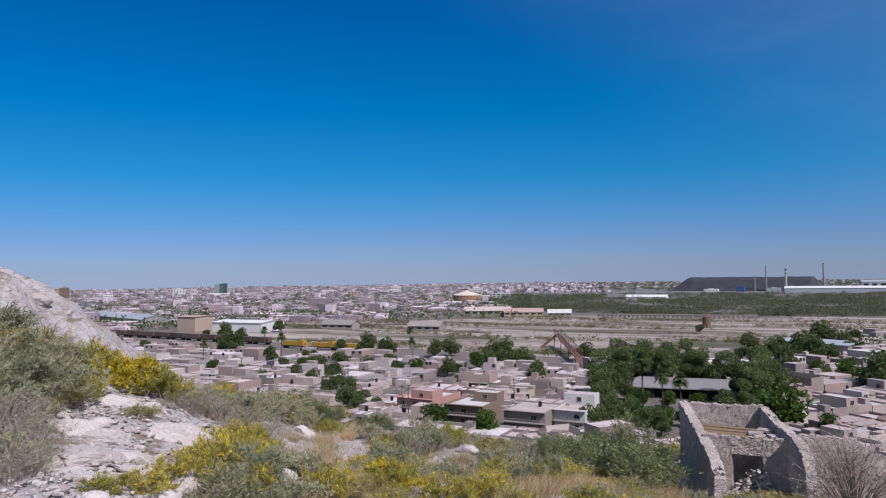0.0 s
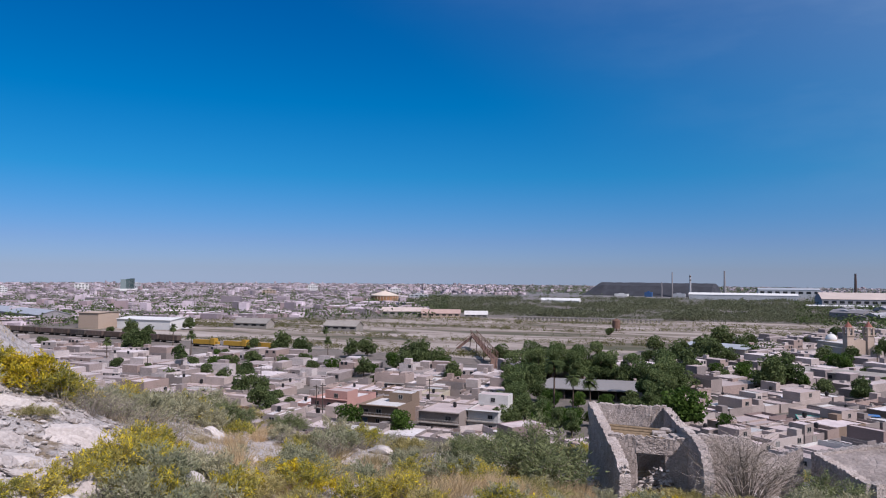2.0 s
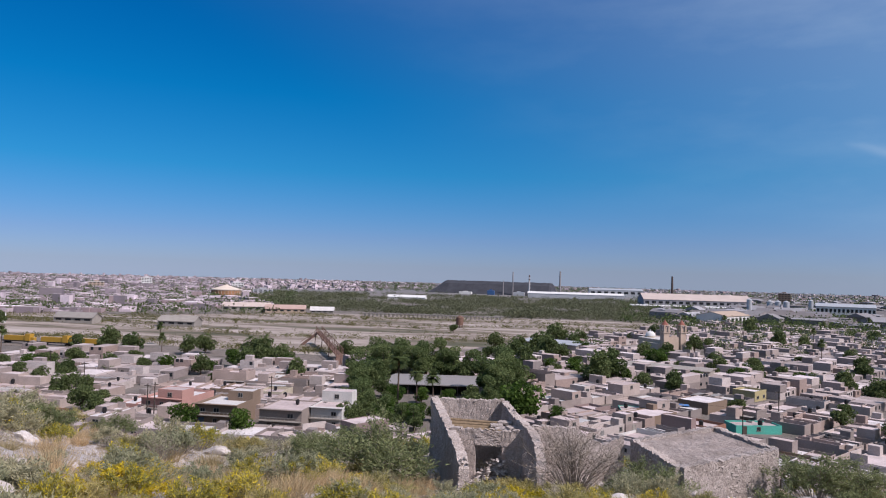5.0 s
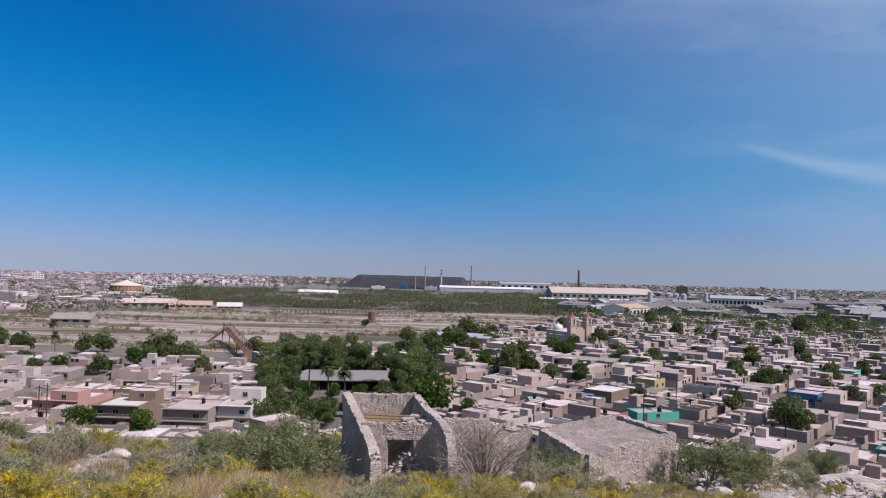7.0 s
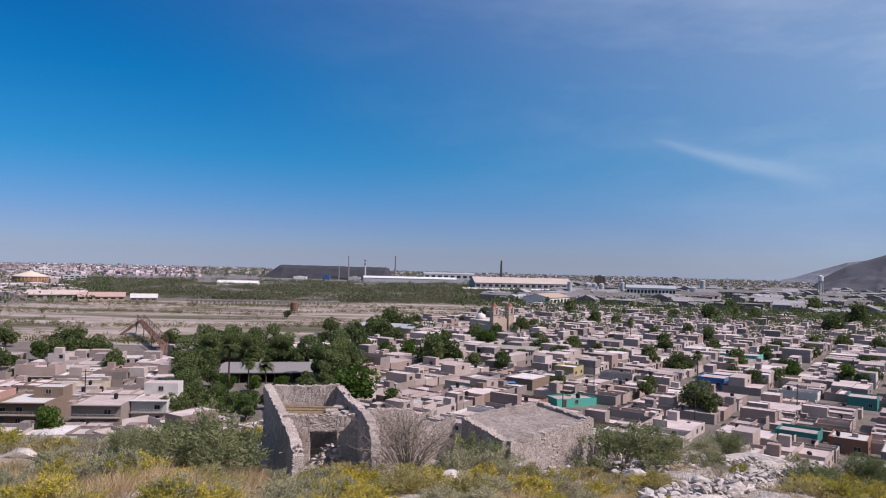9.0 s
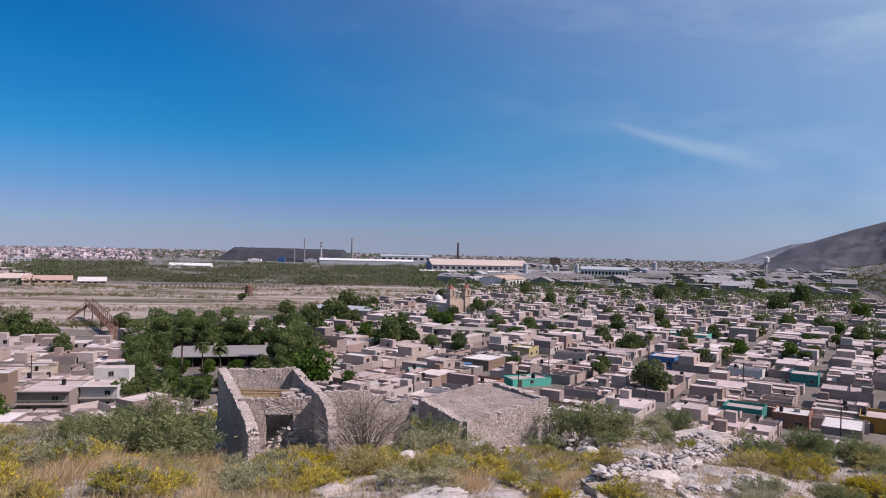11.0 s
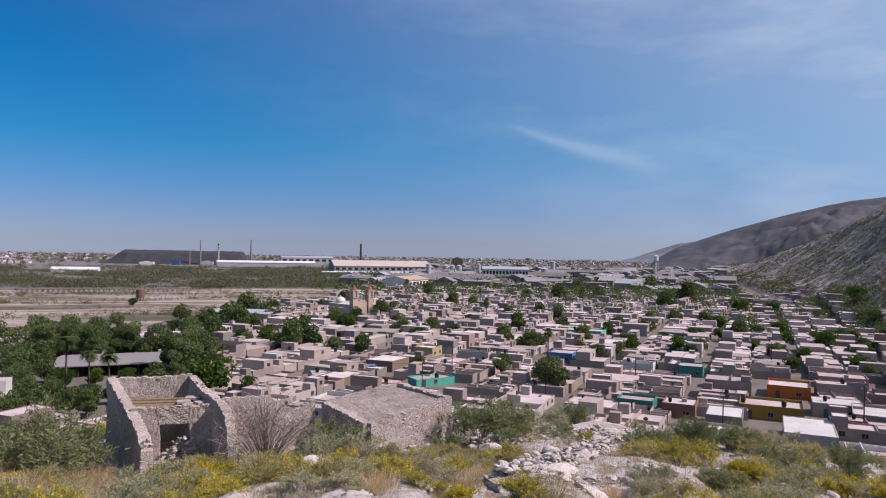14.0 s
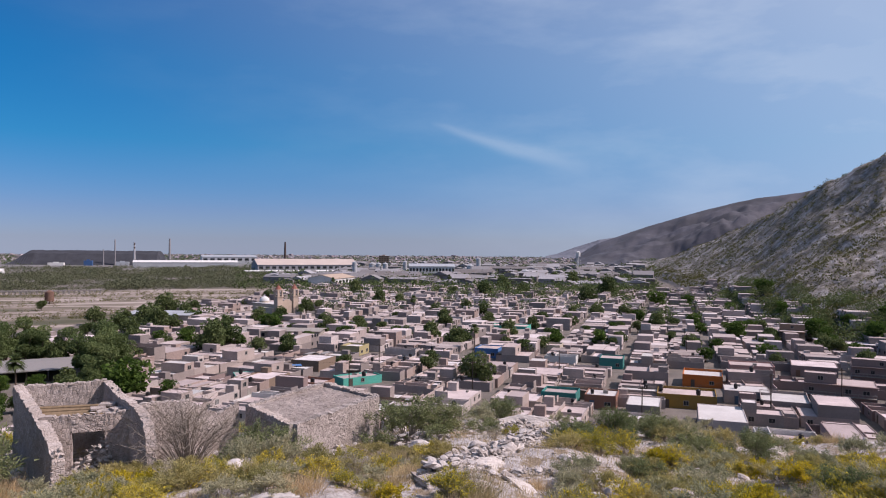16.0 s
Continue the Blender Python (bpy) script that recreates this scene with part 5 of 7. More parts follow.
def rubble(name, spots, size, label, seed):
    """Loose stones heaped along the given spots: x, y, radius, height, count."""
    rs = np.random.RandomState(seed)
    shapes = [np.array([tuple(v.co) for v in q.vertices]) for q in CHIPS]
    faces = [tuple(p.vertices) for p in CHIPS[0].polygons]
    V, F = [], []
    for x, y, r, h, c in spots:
        for i in range(c):
            q = rs.rand() ** 0.5
            t = rs.uniform(0, 6.283)
            px, py = x + r * q * math.cos(t), y + r * q * math.sin(t)
            s = size[0] + (size[1] - size[0]) * rs.rand() ** 2.2
            R = Euler((rs.uniform(-0.45, 0.45), rs.uniform(-0.45, 0.45), rs.uniform(0, 6.28))).to_matrix()
            base = shapes[rs.randint(6)]
            W = (base * np.array([1.4, 1, 0.6]) * (1 + rs.uniform(-0.06, 0.06, (len(base), 1))) * s) @ np.array(R).T
            W = W + np.array([px, py, gz(px, py) + h * (1 - q) * rs.rand() + s * 0.25])
            o = len(V)
            V.extend(W.tolist())
            F.extend([tuple(a + o for a in f) for f in faces])
    m = Mesh()
    m.v, m.f, m.m = V, F, [0] * len(F)
    return tagged(part(name, m, M_RUBBLE), label, "rubble", kind="stuff")


M_RUBBLE = rough_paint("rubble_stone", [(0.367, 0.333, 0.316), (0.422, 0.388, 0.371), (0.286, 0.255, 0.238), (0.449, 0.418, 0.405)], 2.5, 0.25, per="island", bumps=0.6)
spots = [(lerp2(RB, RC, k / 5)[0] + 0.7, lerp2(RB, RC, k / 5)[1] - 0.9, 1.2, 0.9, 50) for k in range(6)]
spots += [(*lerp2(CL, CR, 0.53), 0.8, 1.5, 130), (NL[0] + 0.3, NL[1] - 0.4, 0.9, 0.5, 60), (NR[0] + 0.4, NR[1] + 0.2, 0.9, 0.8, 70), (-5.6, 41.2, 1.0, 0.7, 70), (-1.2, 43.0, 1.6, 0.6, 70)]
LINE = [(16.9, 27.5), (19.4, 33.7), (22.5, 39.2), (25.0, 47.0), (27.4, 51.7), (29.4, 56.0)]
for k in range(30):
    t = k / 29 * (len(LINE) - 1)
    a_, d_ = lerp2(LINE[min(int(t), 4)], LINE[min(int(t), 4) + 1], t - min(int(t), 4))
    spots.append((*polar(a_, d_), 1.0, 0.85, 95))
for a_, d_, r_, h_, c_ in [(13.0, 44.2, 1.2, 0.9, 90), (14.6, 43.6, 1.3, 1.0, 110), (16.2, 44.0, 1.3, 0.9, 110), (17.6, 44.6, 1.1, 0.7, 80), (18.6, 38.0, 1.4, 0.4, 50), (20.6, 50.0, 1.6, 0.6, 70), (23.5, 51.0, 1.8, 0.6, 80), (26.0, 54.0, 1.6, 0.5, 70),
                           (21.0, 31.0, 1.5, 0.3, 45), (24.5, 33.5, 1.4, 0.3, 40), (9.8, 40.0, 1.3, 0.6, 70), (11.8, 41.5, 1.2, 0.7, 80), (28.0, 36.0, 1.2, 0.2, 30), (35.0, 42.0, 1.4, 0.4, 50), (-20.5, 41.0, 1.5, 0.2, 40), (-10.5, 33.0, 1.5, 0.2, 40)]:
    spots.append((*polar(a_, d_), r_, h_, c_))
door = [(lerp2(CL, CR, t)[0], lerp2(CL, CR, t)[1] + o, 0.45, h_, 70) for t, o, h_ in ((0.40, -0.3, 0.6), (0.47, 0.1, 0.9), (0.53, -0.4, 1.0), (0.58, 0.0, 1.5), (0.64, -0.3, 1.9), (0.66, 0.2, 2.0), (0.72, -0.5, 1.6))]
rubble("doorway_rubble", door, (0.08, 0.26), "pale stones fallen in the doorway of the ruin", 5)
CLEAR = [(q[0], q[1], 1.5) for q in spots[-46:-16]]
rubble("rubble", spots, (0.06, 0.28), "heaps of pale broken stone from the collapsed walls", 3)
rs = np.random.RandomState(8)
spots = []
for k in range(150):
    a_ = rs.uniform(-68, 54)
    d_ = rs.uniform(13 if a_ < -40 else 27, 58)
    spots.append((*polar(a_, d_), 2.0, 0.1, 12))
for k in range(170):
    a_ = rs.uniform(-66, -47)
    spots.append((*polar(a_, rs.uniform(16, 36)), 1.4, 0.12, 20))
rubble("loose_stones", spots, (0.04, 0.17), "loose pale limestone pieces scattered on the slope", 4)

# ---- industry and landmarks ----
# dark slag, lightened and blued so its colour holds the distance haze
M_HAZY_HEAP = plain("slag", (0.0374, 0.0394, 0.0476), 0.95, var=0.25, scale=0.05)
M_SHEET = plain("metal_sheet", (0.374, 0.388, 0.408), 0.5, 0.3, 0.1, 0.2)
M_WHITE = plain("white_paint", (0.51, 0.51, 0.503), 0.8, 0, 0.06, 0.3)
M_TAN = plain("tan_wall", (0.326, 0.258, 0.204), 0.9)
M_STACK = plain("stack", (0.204, 0.197, 0.204), 0.8)
M_BRICKST = plain("brick_stack", (0.068, 0.051, 0.0476), 0.9)
M_RED = plain("red_band", (0.306, 0.068, 0.0544), 0.8)


def heap():
    m = Mesh()
    ax = np.linspace(0, 1, 60)
    p0, p1 = (-392, 1560), (-108, 1500)
    prof = [(-60, 0), (-30, 21), (-10, 27), (40, 27), (80, 0)]
    for i, t in enumerate(ax):
        e = min(1, t / 0.13) ** 0.8 * min(1, (1 - t) / 0.04)
        for o, h in prof:
            x, y = lerp2(p0, p1, t)
            m.v.append((x, y + o, max(-0.5, h * e + (0.6 * value_noise(np.array(t * 30), np.array(o * 0.3), 2) if 0 < h else -0.5))))
    k = len(prof)
    m.f = [(i * k + j, (i + 1) * k + j, (i + 1) * k + j + 1, i * k + j + 1) for i in range(59) for j in range(k - 1)]
    m.m = [0] * len(m.f)
    tagged(part("slag_bank", m, M_HAZY_HEAP), "long dark flat-topped slag heap at the metal works", "heap")


heap()


def stack(x, y, h, r, mats, label, bands=0):
    base = tagged(new("chimney_stack", None), label, "chimney", "stacks of the works")
    base.location = (x, y, 0)
    m = Mesh()
    m.tube((0, 0, -0.5), (0, 0, h), r, r * 0.62, 14)
    part("shaft", m, mats[0], base)
    m = Mesh()
    m.tube((0, 0, h), (0, 0, h + 1.2), r * 0.72, r * 0.72, 14)
    part("rim", m, mats[0], base)
    for i in range(bands):
        m = Mesh()
        z = h * (0.95 - 0.16 * i)
        m.tube((0, 0, z - h * 0.035), (0, 0, z + h * 0.035), r * 0.75, r * 0.73, 14)
        part("band", m, mats[1], base, "painted band")


M_LIGHTST = plain("pale_stack", (0.34, 0.34, 0.354), 0.8)
stack(-103, 1510, 51, 2.4, (M_STACK, M_RED), "tall grey concrete chimney stack of the works")
stack(-161, 1450, 42.5, 2.2, (M_LIGHTST, M_BRICKST), "chimney stack with dark and pale bands", 3)
stack(-196, 1460, 47.5, 1.6, (M_STACK, M_RED), "slim grey steel chimney stack")
stack(-216, 1460, 28.5, 1.5, (M_STACK, M_RED), "short slim grey steel chimney stack")
stack(178, 2200, 52, 4.0, (M_BRICKST, M_RED), "dark brick chimney stack of the old foundry")


def hall(x, y, az, length, depth, h, wall, roof, label, name="factory_hall", rise=3.0, windows=0, open_sides=False):
    """Long shed with a shallow gable roof; its long axis lies on that heading."""
    base = tagged(new(name, None), label, "hall")
    base.matrix_world = Matrix.Translation((x, y, gz(x, y))) @ Matrix.Rotation(heading(az), 4, "Z")
    m = Mesh()
    hw, hl = depth / 2, length / 2
    vs = []
    for s in (-1, 1):
        vs += [(-hw, s * hl, -0.5), (hw, s * hl, -0.5), (hw, s * hl, h), (0, s * hl, h + rise), (-hw, s * hl, h)]
    m.add(vs, [(0, 1, 2, 3, 4), (9, 8, 7, 6, 5), (1, 6, 7, 2), (5, 0, 4, 9)])
    if open_sides:
        for i in range(6):
            for sx in (-1, 1):
                m = Mesh()
                u = -hl + 0.5 + i * (length - 1) / 5
                m.box(sx * (hw - 0.4) - 0.14, u - 0.14, -0.5, sx * (hw - 0.4) + 0.14, u + 0.14, h + 0.1)
                part("post", m, wall, base)
    else:
        part("wall", m, wall, base)
    m = Mesh()
    e = 0.6
    for sx in (-1, 1):
        a = [(0, -hl - e, h + rise + 0.02), (sx * (hw + e), -hl - e, h - 0.2), (sx * (hw + e), hl + e, h - 0.2), (0, hl + e, h + rise + 0.02)]
        b2 = [(p[0], p[1], p[2] + 0.25) for p in a]
        m.add(a + b2, [(4, 5, 6, 7) if sx < 0 else (7, 6, 5, 4), (0, 1, 5, 4), (1, 2, 6, 5), (2, 3, 7, 6), (0, 3, 2, 1)])
    part("roof", m, roof, base)
    if windows:
        for s in (-1, 1):
            for i in range(windows):
                w = Mesh()
                u = -hl + (i + 0.5) * length / windows
                w.box(s * hw - 0.06, u - length / windows * 0.3, h * 0.5, s * hw + 0.06, u + length / windows * 0.3, h * 0.8, bottom=True)
                part("window", w, M_GLASS, base)
    return base


M_PLANT_BLUE = plain("plant_blue", (0.034, 0.0816, 0.19), 0.7)
for x, y, w, d, h, mt in ((-238, 1440, 14, 12, 9, M_PLANT_BLUE), (-180, 1440, 22, 12, 7, M_SHEET), (-150, 1436, 14, 12, 9, M_STACK), (-292, 1445, 26, 12, 5, M_WHITE)):
    m = Mesh()
    m.box(-w / 2, -d / 2, -0.5, w / 2, d / 2, h)
    m.box(-w / 5, -d / 5, h, w / 6, d / 6, h * 1.25)
    ob = tagged(part("plant_building", m, mt), "boxy process building of the metal works", "building", "works buildings")
    ob.location = (x, y, 0)
hall(-63, 1330, 86, 172, 36, 9, M_SHEET, M_WHITE, "long low white metal-roofed works hall")
hall(10, 1560, 84, 110, 40, 16, M_SHEET, M_SHEET, "grey metal works hall", windows=8)
hall(117, 1085, 84, 148, 62, 11, plain("blue_grey_wall", (0.245, 0.245, 0.265), 0.9), plain("tan_sheet", (0.394, 0.333, 0.299), 0.7, 0.05, 0.12, 0.05), "long tan-roofed factory hall with grey walls", rise=8.0, windows=16)
hall(92, 1010, 84, 130, 14, 3.5, M_WORKS_WALL, M_WHITE, "low white-roofed lean-to before the factory", rise=1.0)
hall(95, 650, 33, 45, 26, 9, M_WHITE, M_TAN, "white gabled warehouse with dark openings", windows=6)
hall(266, 912, 104, 60, 34, 13, M_WHITE, M_SHEET, "white factory hall with a long window band", windows=14)
hall(-53.5, 219, 79, 26, 21, 3.2, M_BRICKST, plain("grey_sheet", (0.204, 0.194, 0.19), 0.7, 0.1), "open shed with a grey sheet-metal roof among the trees", "shed", 0.8, open_sides=True)
hall(-384, 352, 84, 44, 24, 6.5, M_WHITE, M_WHITE, "white warehouse with a tan front block", "warehouse", 1.0)
base = hall(-420, 336, 84, 17, 18, 10.5, M_TAN, M_TAN, "tall plain tan block beside the white warehouse", "warehouse", 0.2)

rs = np.random.RandomState(21)
wm, wr = Mesh(), Mesh()
for i in range(460):
    a, dd = rs.uniform(4, 33), math.exp(rs.uniform(math.log(680), math.log(1600)))
    x, y = polar(a, dd)
    if any(math.hypot(x - cx, y - cy) < r for cx, cy, r in ((117, 1085, 90), (92, 1000, 70), (95, 650, 45), (266, 905, 50))):
        continue
    w, d, h = rs.uniform(7, 34), rs.uniform(7, 24), rs.uniform(2.5, 7.5)
    t = heading(35 if rs.rand() < 0.5 else 125)
    wm.box(-w / 2, -d / 2, -0.5, w / 2, d / 2, h, turn=t, at=(x, y, gz(x, y)))
    x1, y1, rise, z = w / 2 + 0.3, d / 2 + 0.3, d * rs.choice((0.06, 0.12, 0.2)), gz(x, y)
    c, q = math.cos(t), math.sin(t)
    gable = [(-x1, -y1, h), (x1, -y1, h), (x1, y1, h), (-x1, y1, h), (-x1, 0, h + rise), (x1, 0, h + rise)]
    wr.add([(x + c * u - q * v, y + q * u + c * v, z + k) for u, v, k in gable], [(0, 1, 5, 4), (2, 3, 4, 5), (1, 2, 5), (3, 0, 4)])
tagged(part("works_sheds", wm, M_WORKS_WALL), "grey sheds of the works, too many to count", "sheds", kind="stuff")
tagged(part("works_roofs", wr, M_WORKS_ROOF), "metal roofs of the sheds", "roofs", kind="stuff")

# ---- shrubs of the hillside ----


def shrub_proto(name, seed, height, spread, stems, leaves, leaf, mat, label, category="shrub", twig_r=0.012, subs=3, droop=0.0, width=0.3):
    """A bush of arching stems and side twigs, with fine leaves set along them."""
    rs = np.random.RandomState(seed)
    rg = random.Random(seed)
    tw, cr = Mesh(), Mesh()
    tips = []
    lop = rg.uniform(0, 6.283)
    for i in range(stems):
        t = rg.uniform(0, 6.283)
        lean = rg.uniform(0.02, 1.0) ** 0.6
        r = spread * lean * (1 + 0.22 * math.cos(t - lop) + 0.1 * math.cos(3 * t + lop))
        z = height * math.sqrt(max(0.08, 1 - (lean * 0.93) ** 2)) * rg.uniform(0.72, 1.06)
        mid = (r * 0.5 * math.cos(t), r * 0.5 * math.sin(t), z * 0.58)
        end = (r * math.cos(t + rg.uniform(-0.2, 0.2)), r * math.sin(t + rg.uniform(-0.2, 0.2)), z)
        tw.tube((rg.uniform(-0.06, 0.06), rg.uniform(-0.06, 0.06), -0.25), mid, twig_r * height, twig_r * height * 0.6, 3, cap=False)
        tw.tube(mid, end, twig_r * height * 0.6, twig_r * height * 0.2, 3, cap=False)
        tips.append((mid, end))
        for k in range(subs):
            a = rg.uniform(0.1, 1.0)
            q = tuple(m_ + (e_ - m_) * a for m_, e_ in zip(mid, end))
            e2 = (q[0] + rg.uniform(-1, 1) * spread * 0.3, q[1] + rg.uniform(-1, 1) * spread * 0.3, q[2] + rg.uniform(-0.06, 0.24) * height)
            tw.tube(q, e2, twig_r * height * 0.3, twig_r * height * 0.12, 3, cap=False)
            tips.append((q, e2))
    if leaves:
        P = np.array(tips)[rs.randint(0, len(tips), leaves)]
        u = rs.rand(leaves, 1) ** 0.7
        c = P[:, 0] + (P[:, 1] - P[:, 0]) * (0.1 + 0.95 * u) + rs.normal(size=(leaves, 3)) * 0.05 * spread
        c[:, 2] = np.maximum(c[:, 2], 0.02)
        way = P[:, 1] - P[:, 0]
        way /= np.linalg.norm(way, axis=1)[:, None]
        way = way + rs.normal(size=(leaves, 3)) * 0.6 + np.array([0, 0, 0.35 - droop])
        way /= np.linalg.norm(way, axis=1)[:, None]
        ln = leaf * rs.uniform(0.6, 1.4, leaves)
        cr.blades(c, way, ln, ln * width, rs)
    base = tagged(new(name, None), label, category)
    part("stem_frame", tw, M_TWIG, base)
    if leaves:
        part("foliage", cr, mat, base)
    return base


def tuft_proto(seed, height, spread, count, mat, label):
    """A tuft of standing grass blades."""
    rs = np.random.RandomState(seed)
    m = Mesh()
    r, t = spread * 0.6 * rs.rand(count) ** 0.7, rs.uniform(0, 6.283, count)
    c = np.stack([r * np.cos(t), r * np.sin(t), np.full(count, -0.05)], 1)
    way = np.stack([np.cos(t) * r / spread, np.sin(t) * r / spread, np.full(count, 1.1)], 1) + rs.normal(size=(count, 3)) * 0.42
    way /= np.linalg.norm(way, axis=1)[:, None]
    m.blades(c, way, height * rs.uniform(0.3, 1.1, count), 0.016, rs)
    return tagged(part("grass_tuft", m, mat), label, "grass tuft")


SHRUBS = {
    "yellow": [shrub_proto("yellow_shrub", 31 + i, 1.05, 0.9, 30, 2800, 0.105, M_YELLOW, "yellow-green desert shrub in flower on the slope", subs=2) for i in range(3)],
    "bloom": [shrub_proto("yellow_shrub", 36 + i, 1.0, 0.85, 30, 3000, 0.09, M_BLOOM, "bright yellow flowering shrub on the stony slope", subs=3, width=0.45) for i in range(2)],
    "sage": [shrub_proto("grey_shrub", 41 + i, 1.2, 1.1, 30, 3000, 0.11, M_SAGE, "grey-green desert shrub on the stony slope", subs=2) for i in range(3)],
    "olive": [shrub_proto("olive_shrub", 46 + i, 0.95, 1.05, 34, 2600, 0.15, M_OLIVE, "soft olive-green brush on the stony slope", subs=2, width=0.16) for i in range(2)],
    "mesquite": [shrub_proto("mesquite_bush", 51 + i, 2.6, 2.3, 40, 9500, 0.15, M_MESQ, "spreading grey-green mesquite bush on the slope", "bush", droop=0.5) for i in range(2)],
    "bare": [shrub_proto("bare_shrub", 61, 2.4, 1.75, 80, 0, 0, M_TWIG, "leafless grey shrub beside the ruin", twig_r=0.0085, subs=12)],
    "twiggy": [shrub_proto("dry_shrub", 66, 1.1, 1.0, 44, 500, 0.08, M_SAGE, "dry grey twiggy shrub on the slope", twig_r=0.009, subs=8)],
    "dry": [tuft_proto(71 + i, 0.75, 0.75, 620, M_DRY, "dry straw-coloured grass tuft") for i in range(3)],
}
_first = set()


def grow(kind, az, d, s=1.0, rng=random, sz=1.0):
    i = rng.randrange(len(SHRUBS[kind]))
    p = SHRUBS[kind][i]
    x, y = polar(az, d)
    sc = (s, s * rng.uniform(0.85, 1.15), s * sz)
    if any((x - cx) ** 2 + (y - cy) ** 2 < r * r for cx, cy, r in CLEAR):
        return None
    m = Matrix.Translation((x, y, gz(x, y) - 0.06)) @ Matrix.Rotation(rng.uniform(0, 6.28), 4, "Z")
    if (kind, i) not in _first:
        _first.add((kind, i))
        p.matrix_world = m
        p.scale = sc
        return p
    o = copy_thing(p, m)
    o.scale = sc
    return o


rng = random.Random(5)
# particular ones: kind, heading, distance, scale, height scale
for kind, a, d, s, hz in [("mesquite", -18.6, 42.5, 1.55, 0.95), ("bare", -2.5, 40.5, 1.75, 0.95), ("mesquite", 3.0, 38.3, 0.9, 0.85), ("sage", 4.4, 36.0, 1.3, 1.0), ("sage", 1.8, 36.0, 1.2, 1.0), ("mesquite", 14.6, 44.5, 1.15, 0.9), ("mesquite", 17.0, 46, 0.9, 0.9),
                          ("bloom", -5.2, 34.0, 1.0, 1.0), ("mesquite", 36.5, 47, 0.85, 0.9), ("mesquite", 31, 50, 0.9, 0.9), ("sage", -46.8, 22, 1.3, 0.9), ("sage", -44.5, 23.5, 1.4, 0.9), ("bloom", -46.6, 30, 1.1, 0.9), ("twiggy", -45.4, 30, 1.1, 0.9),
                          ("yellow", -41.5, 25.5, 1.4, 0.9), ("bloom", -40.4, 27, 1.1, 0.9), ("sage", -43, 27.5, 1.4, 0.9), ("yellow", 27.4, 41, 1.2, 0.9), ("yellow", 29.8, 40, 1.4, 0.9), ("yellow", 31.6, 41.5, 1.3, 0.95), ("mesquite", 27.6, 47, 0.8, 0.8),
                          ("bloom", 41.5, 42, 1.2, 0.9), ("bloom", 44, 38, 1.3, 0.9), ("yellow", 36.5, 33.5, 1.1, 0.9), ("mesquite", 47, 33, 0.7, 0.8), ("yellow", 42, 31, 1.2, 0.9), ("sage", 39, 44, 1.4, 0.9), ("twiggy", 46, 30, 1.3, 0.9),
                          ("sage", 48.5, 34, 1.3, 0.9), ("yellow", 21.6, 35.5, 0.75, 0.8), ("dry", 25.0, 31, 1.1, 0.9), ("sage", -62.7, 34.1, 1.7, 0.9), ("sage", -61, 31, 1.6, 0.85), ("sage", -63.4, 30.2, 1.7, 0.9), ("sage", -62, 35.5, 1.8, 0.95),
                          ("sage", -60.3, 34, 1.6, 0.9), ("olive", -63.7, 35.8, 1.9, 0.95), ("sage", -64.6, 38, 1.9, 0.95), ("olive", -62.4, 38.3, 1.7, 0.9), ("sage", -60.8, 37, 1.5, 0.9), ("yellow", -59.2, 34.3, 1.5, 0.95), ("yellow", -58.7, 33.2, 1.4, 0.9),
                          ("yellow", -64, 39.5, 1.6, 0.9), ("sage", -65, 33, 1.8, 0.95), ("sage", -65.5, 29, 1.7, 0.9), ("olive", -60, 32, 1.2, 0.8), ("sage", -61.8, 33, 1.6, 0.9), ("olive", -59.6, 30.6, 1.1, 0.8), ("bloom", -55.4, 35.4, 1.6, 1.0),
                          ("bloom", -56.4, 35.8, 1.5, 0.95), ("bloom", -57.4, 36.2, 1.4, 0.95), ("yellow", -58.2, 35.8, 1.4, 0.95), ("yellow", -53.5, 35, 1.45, 0.9), ("yellow", -52.8, 35.8, 1.2, 0.9), ("olive", -54.4, 36.5, 1.2, 0.8), ("twiggy", -63, 24, 1.5, 0.95),
                          ("twiggy", -61.9, 25.3, 1.2, 0.9), ("twiggy", -63.6, 19.5, 1.2, 0.9), ("twiggy", -62.3, 21, 1.1, 0.8), ("twiggy", -62.2, 28, 1.3, 0.9), ("twiggy", -64.2, 26.5, 1.6, 0.95), ("sage", -64.6, 22.5, 1.4, 0.85), ("dry", -62.8, 22.5, 1.3, 0.9),
                          ("twiggy", -51.8, 34.5, 1.4, 0.85), ("twiggy", -50.7, 36.5, 1.4, 0.85), ("twiggy", -49.5, 38, 1.5, 0.85), ("twiggy", -48.2, 36.5, 1.4, 0.85), ("sage", -50.2, 39.5, 1.5, 0.85), ("sage", -47.6, 40, 1.5, 0.9), ("sage", -52.6, 38, 1.3, 0.8),
                          ("yellow", -51.2, 23.6, 1.25, 0.9), ("yellow", -52.8, 22.8, 1.1, 0.85), ("yellow", -54.9, 21.6, 1.0, 0.7), ("yellow", -49.8, 25.5, 1.35, 0.95), ("yellow", -48.3, 27.2, 1.45, 0.95), ("bloom", -47.3, 31, 1.2, 0.9), ("yellow", -48.6, 30.5, 1.3, 0.9),
                          ("sage", -47.2, 25, 1.4, 0.9), ("olive", -55.3, 29.8, 0.7, 0.8), ("dry", -54.8, 24, 0.9, 0.8), ("dry", -55.6, 30.5, 0.9, 0.7), ("yellow", -57.4, 19.8, 0.9, 0.6), ("sage", -49.2, 22.5, 1.2, 0.9)]:
    grow(kind, a, d, s, rng, hz)
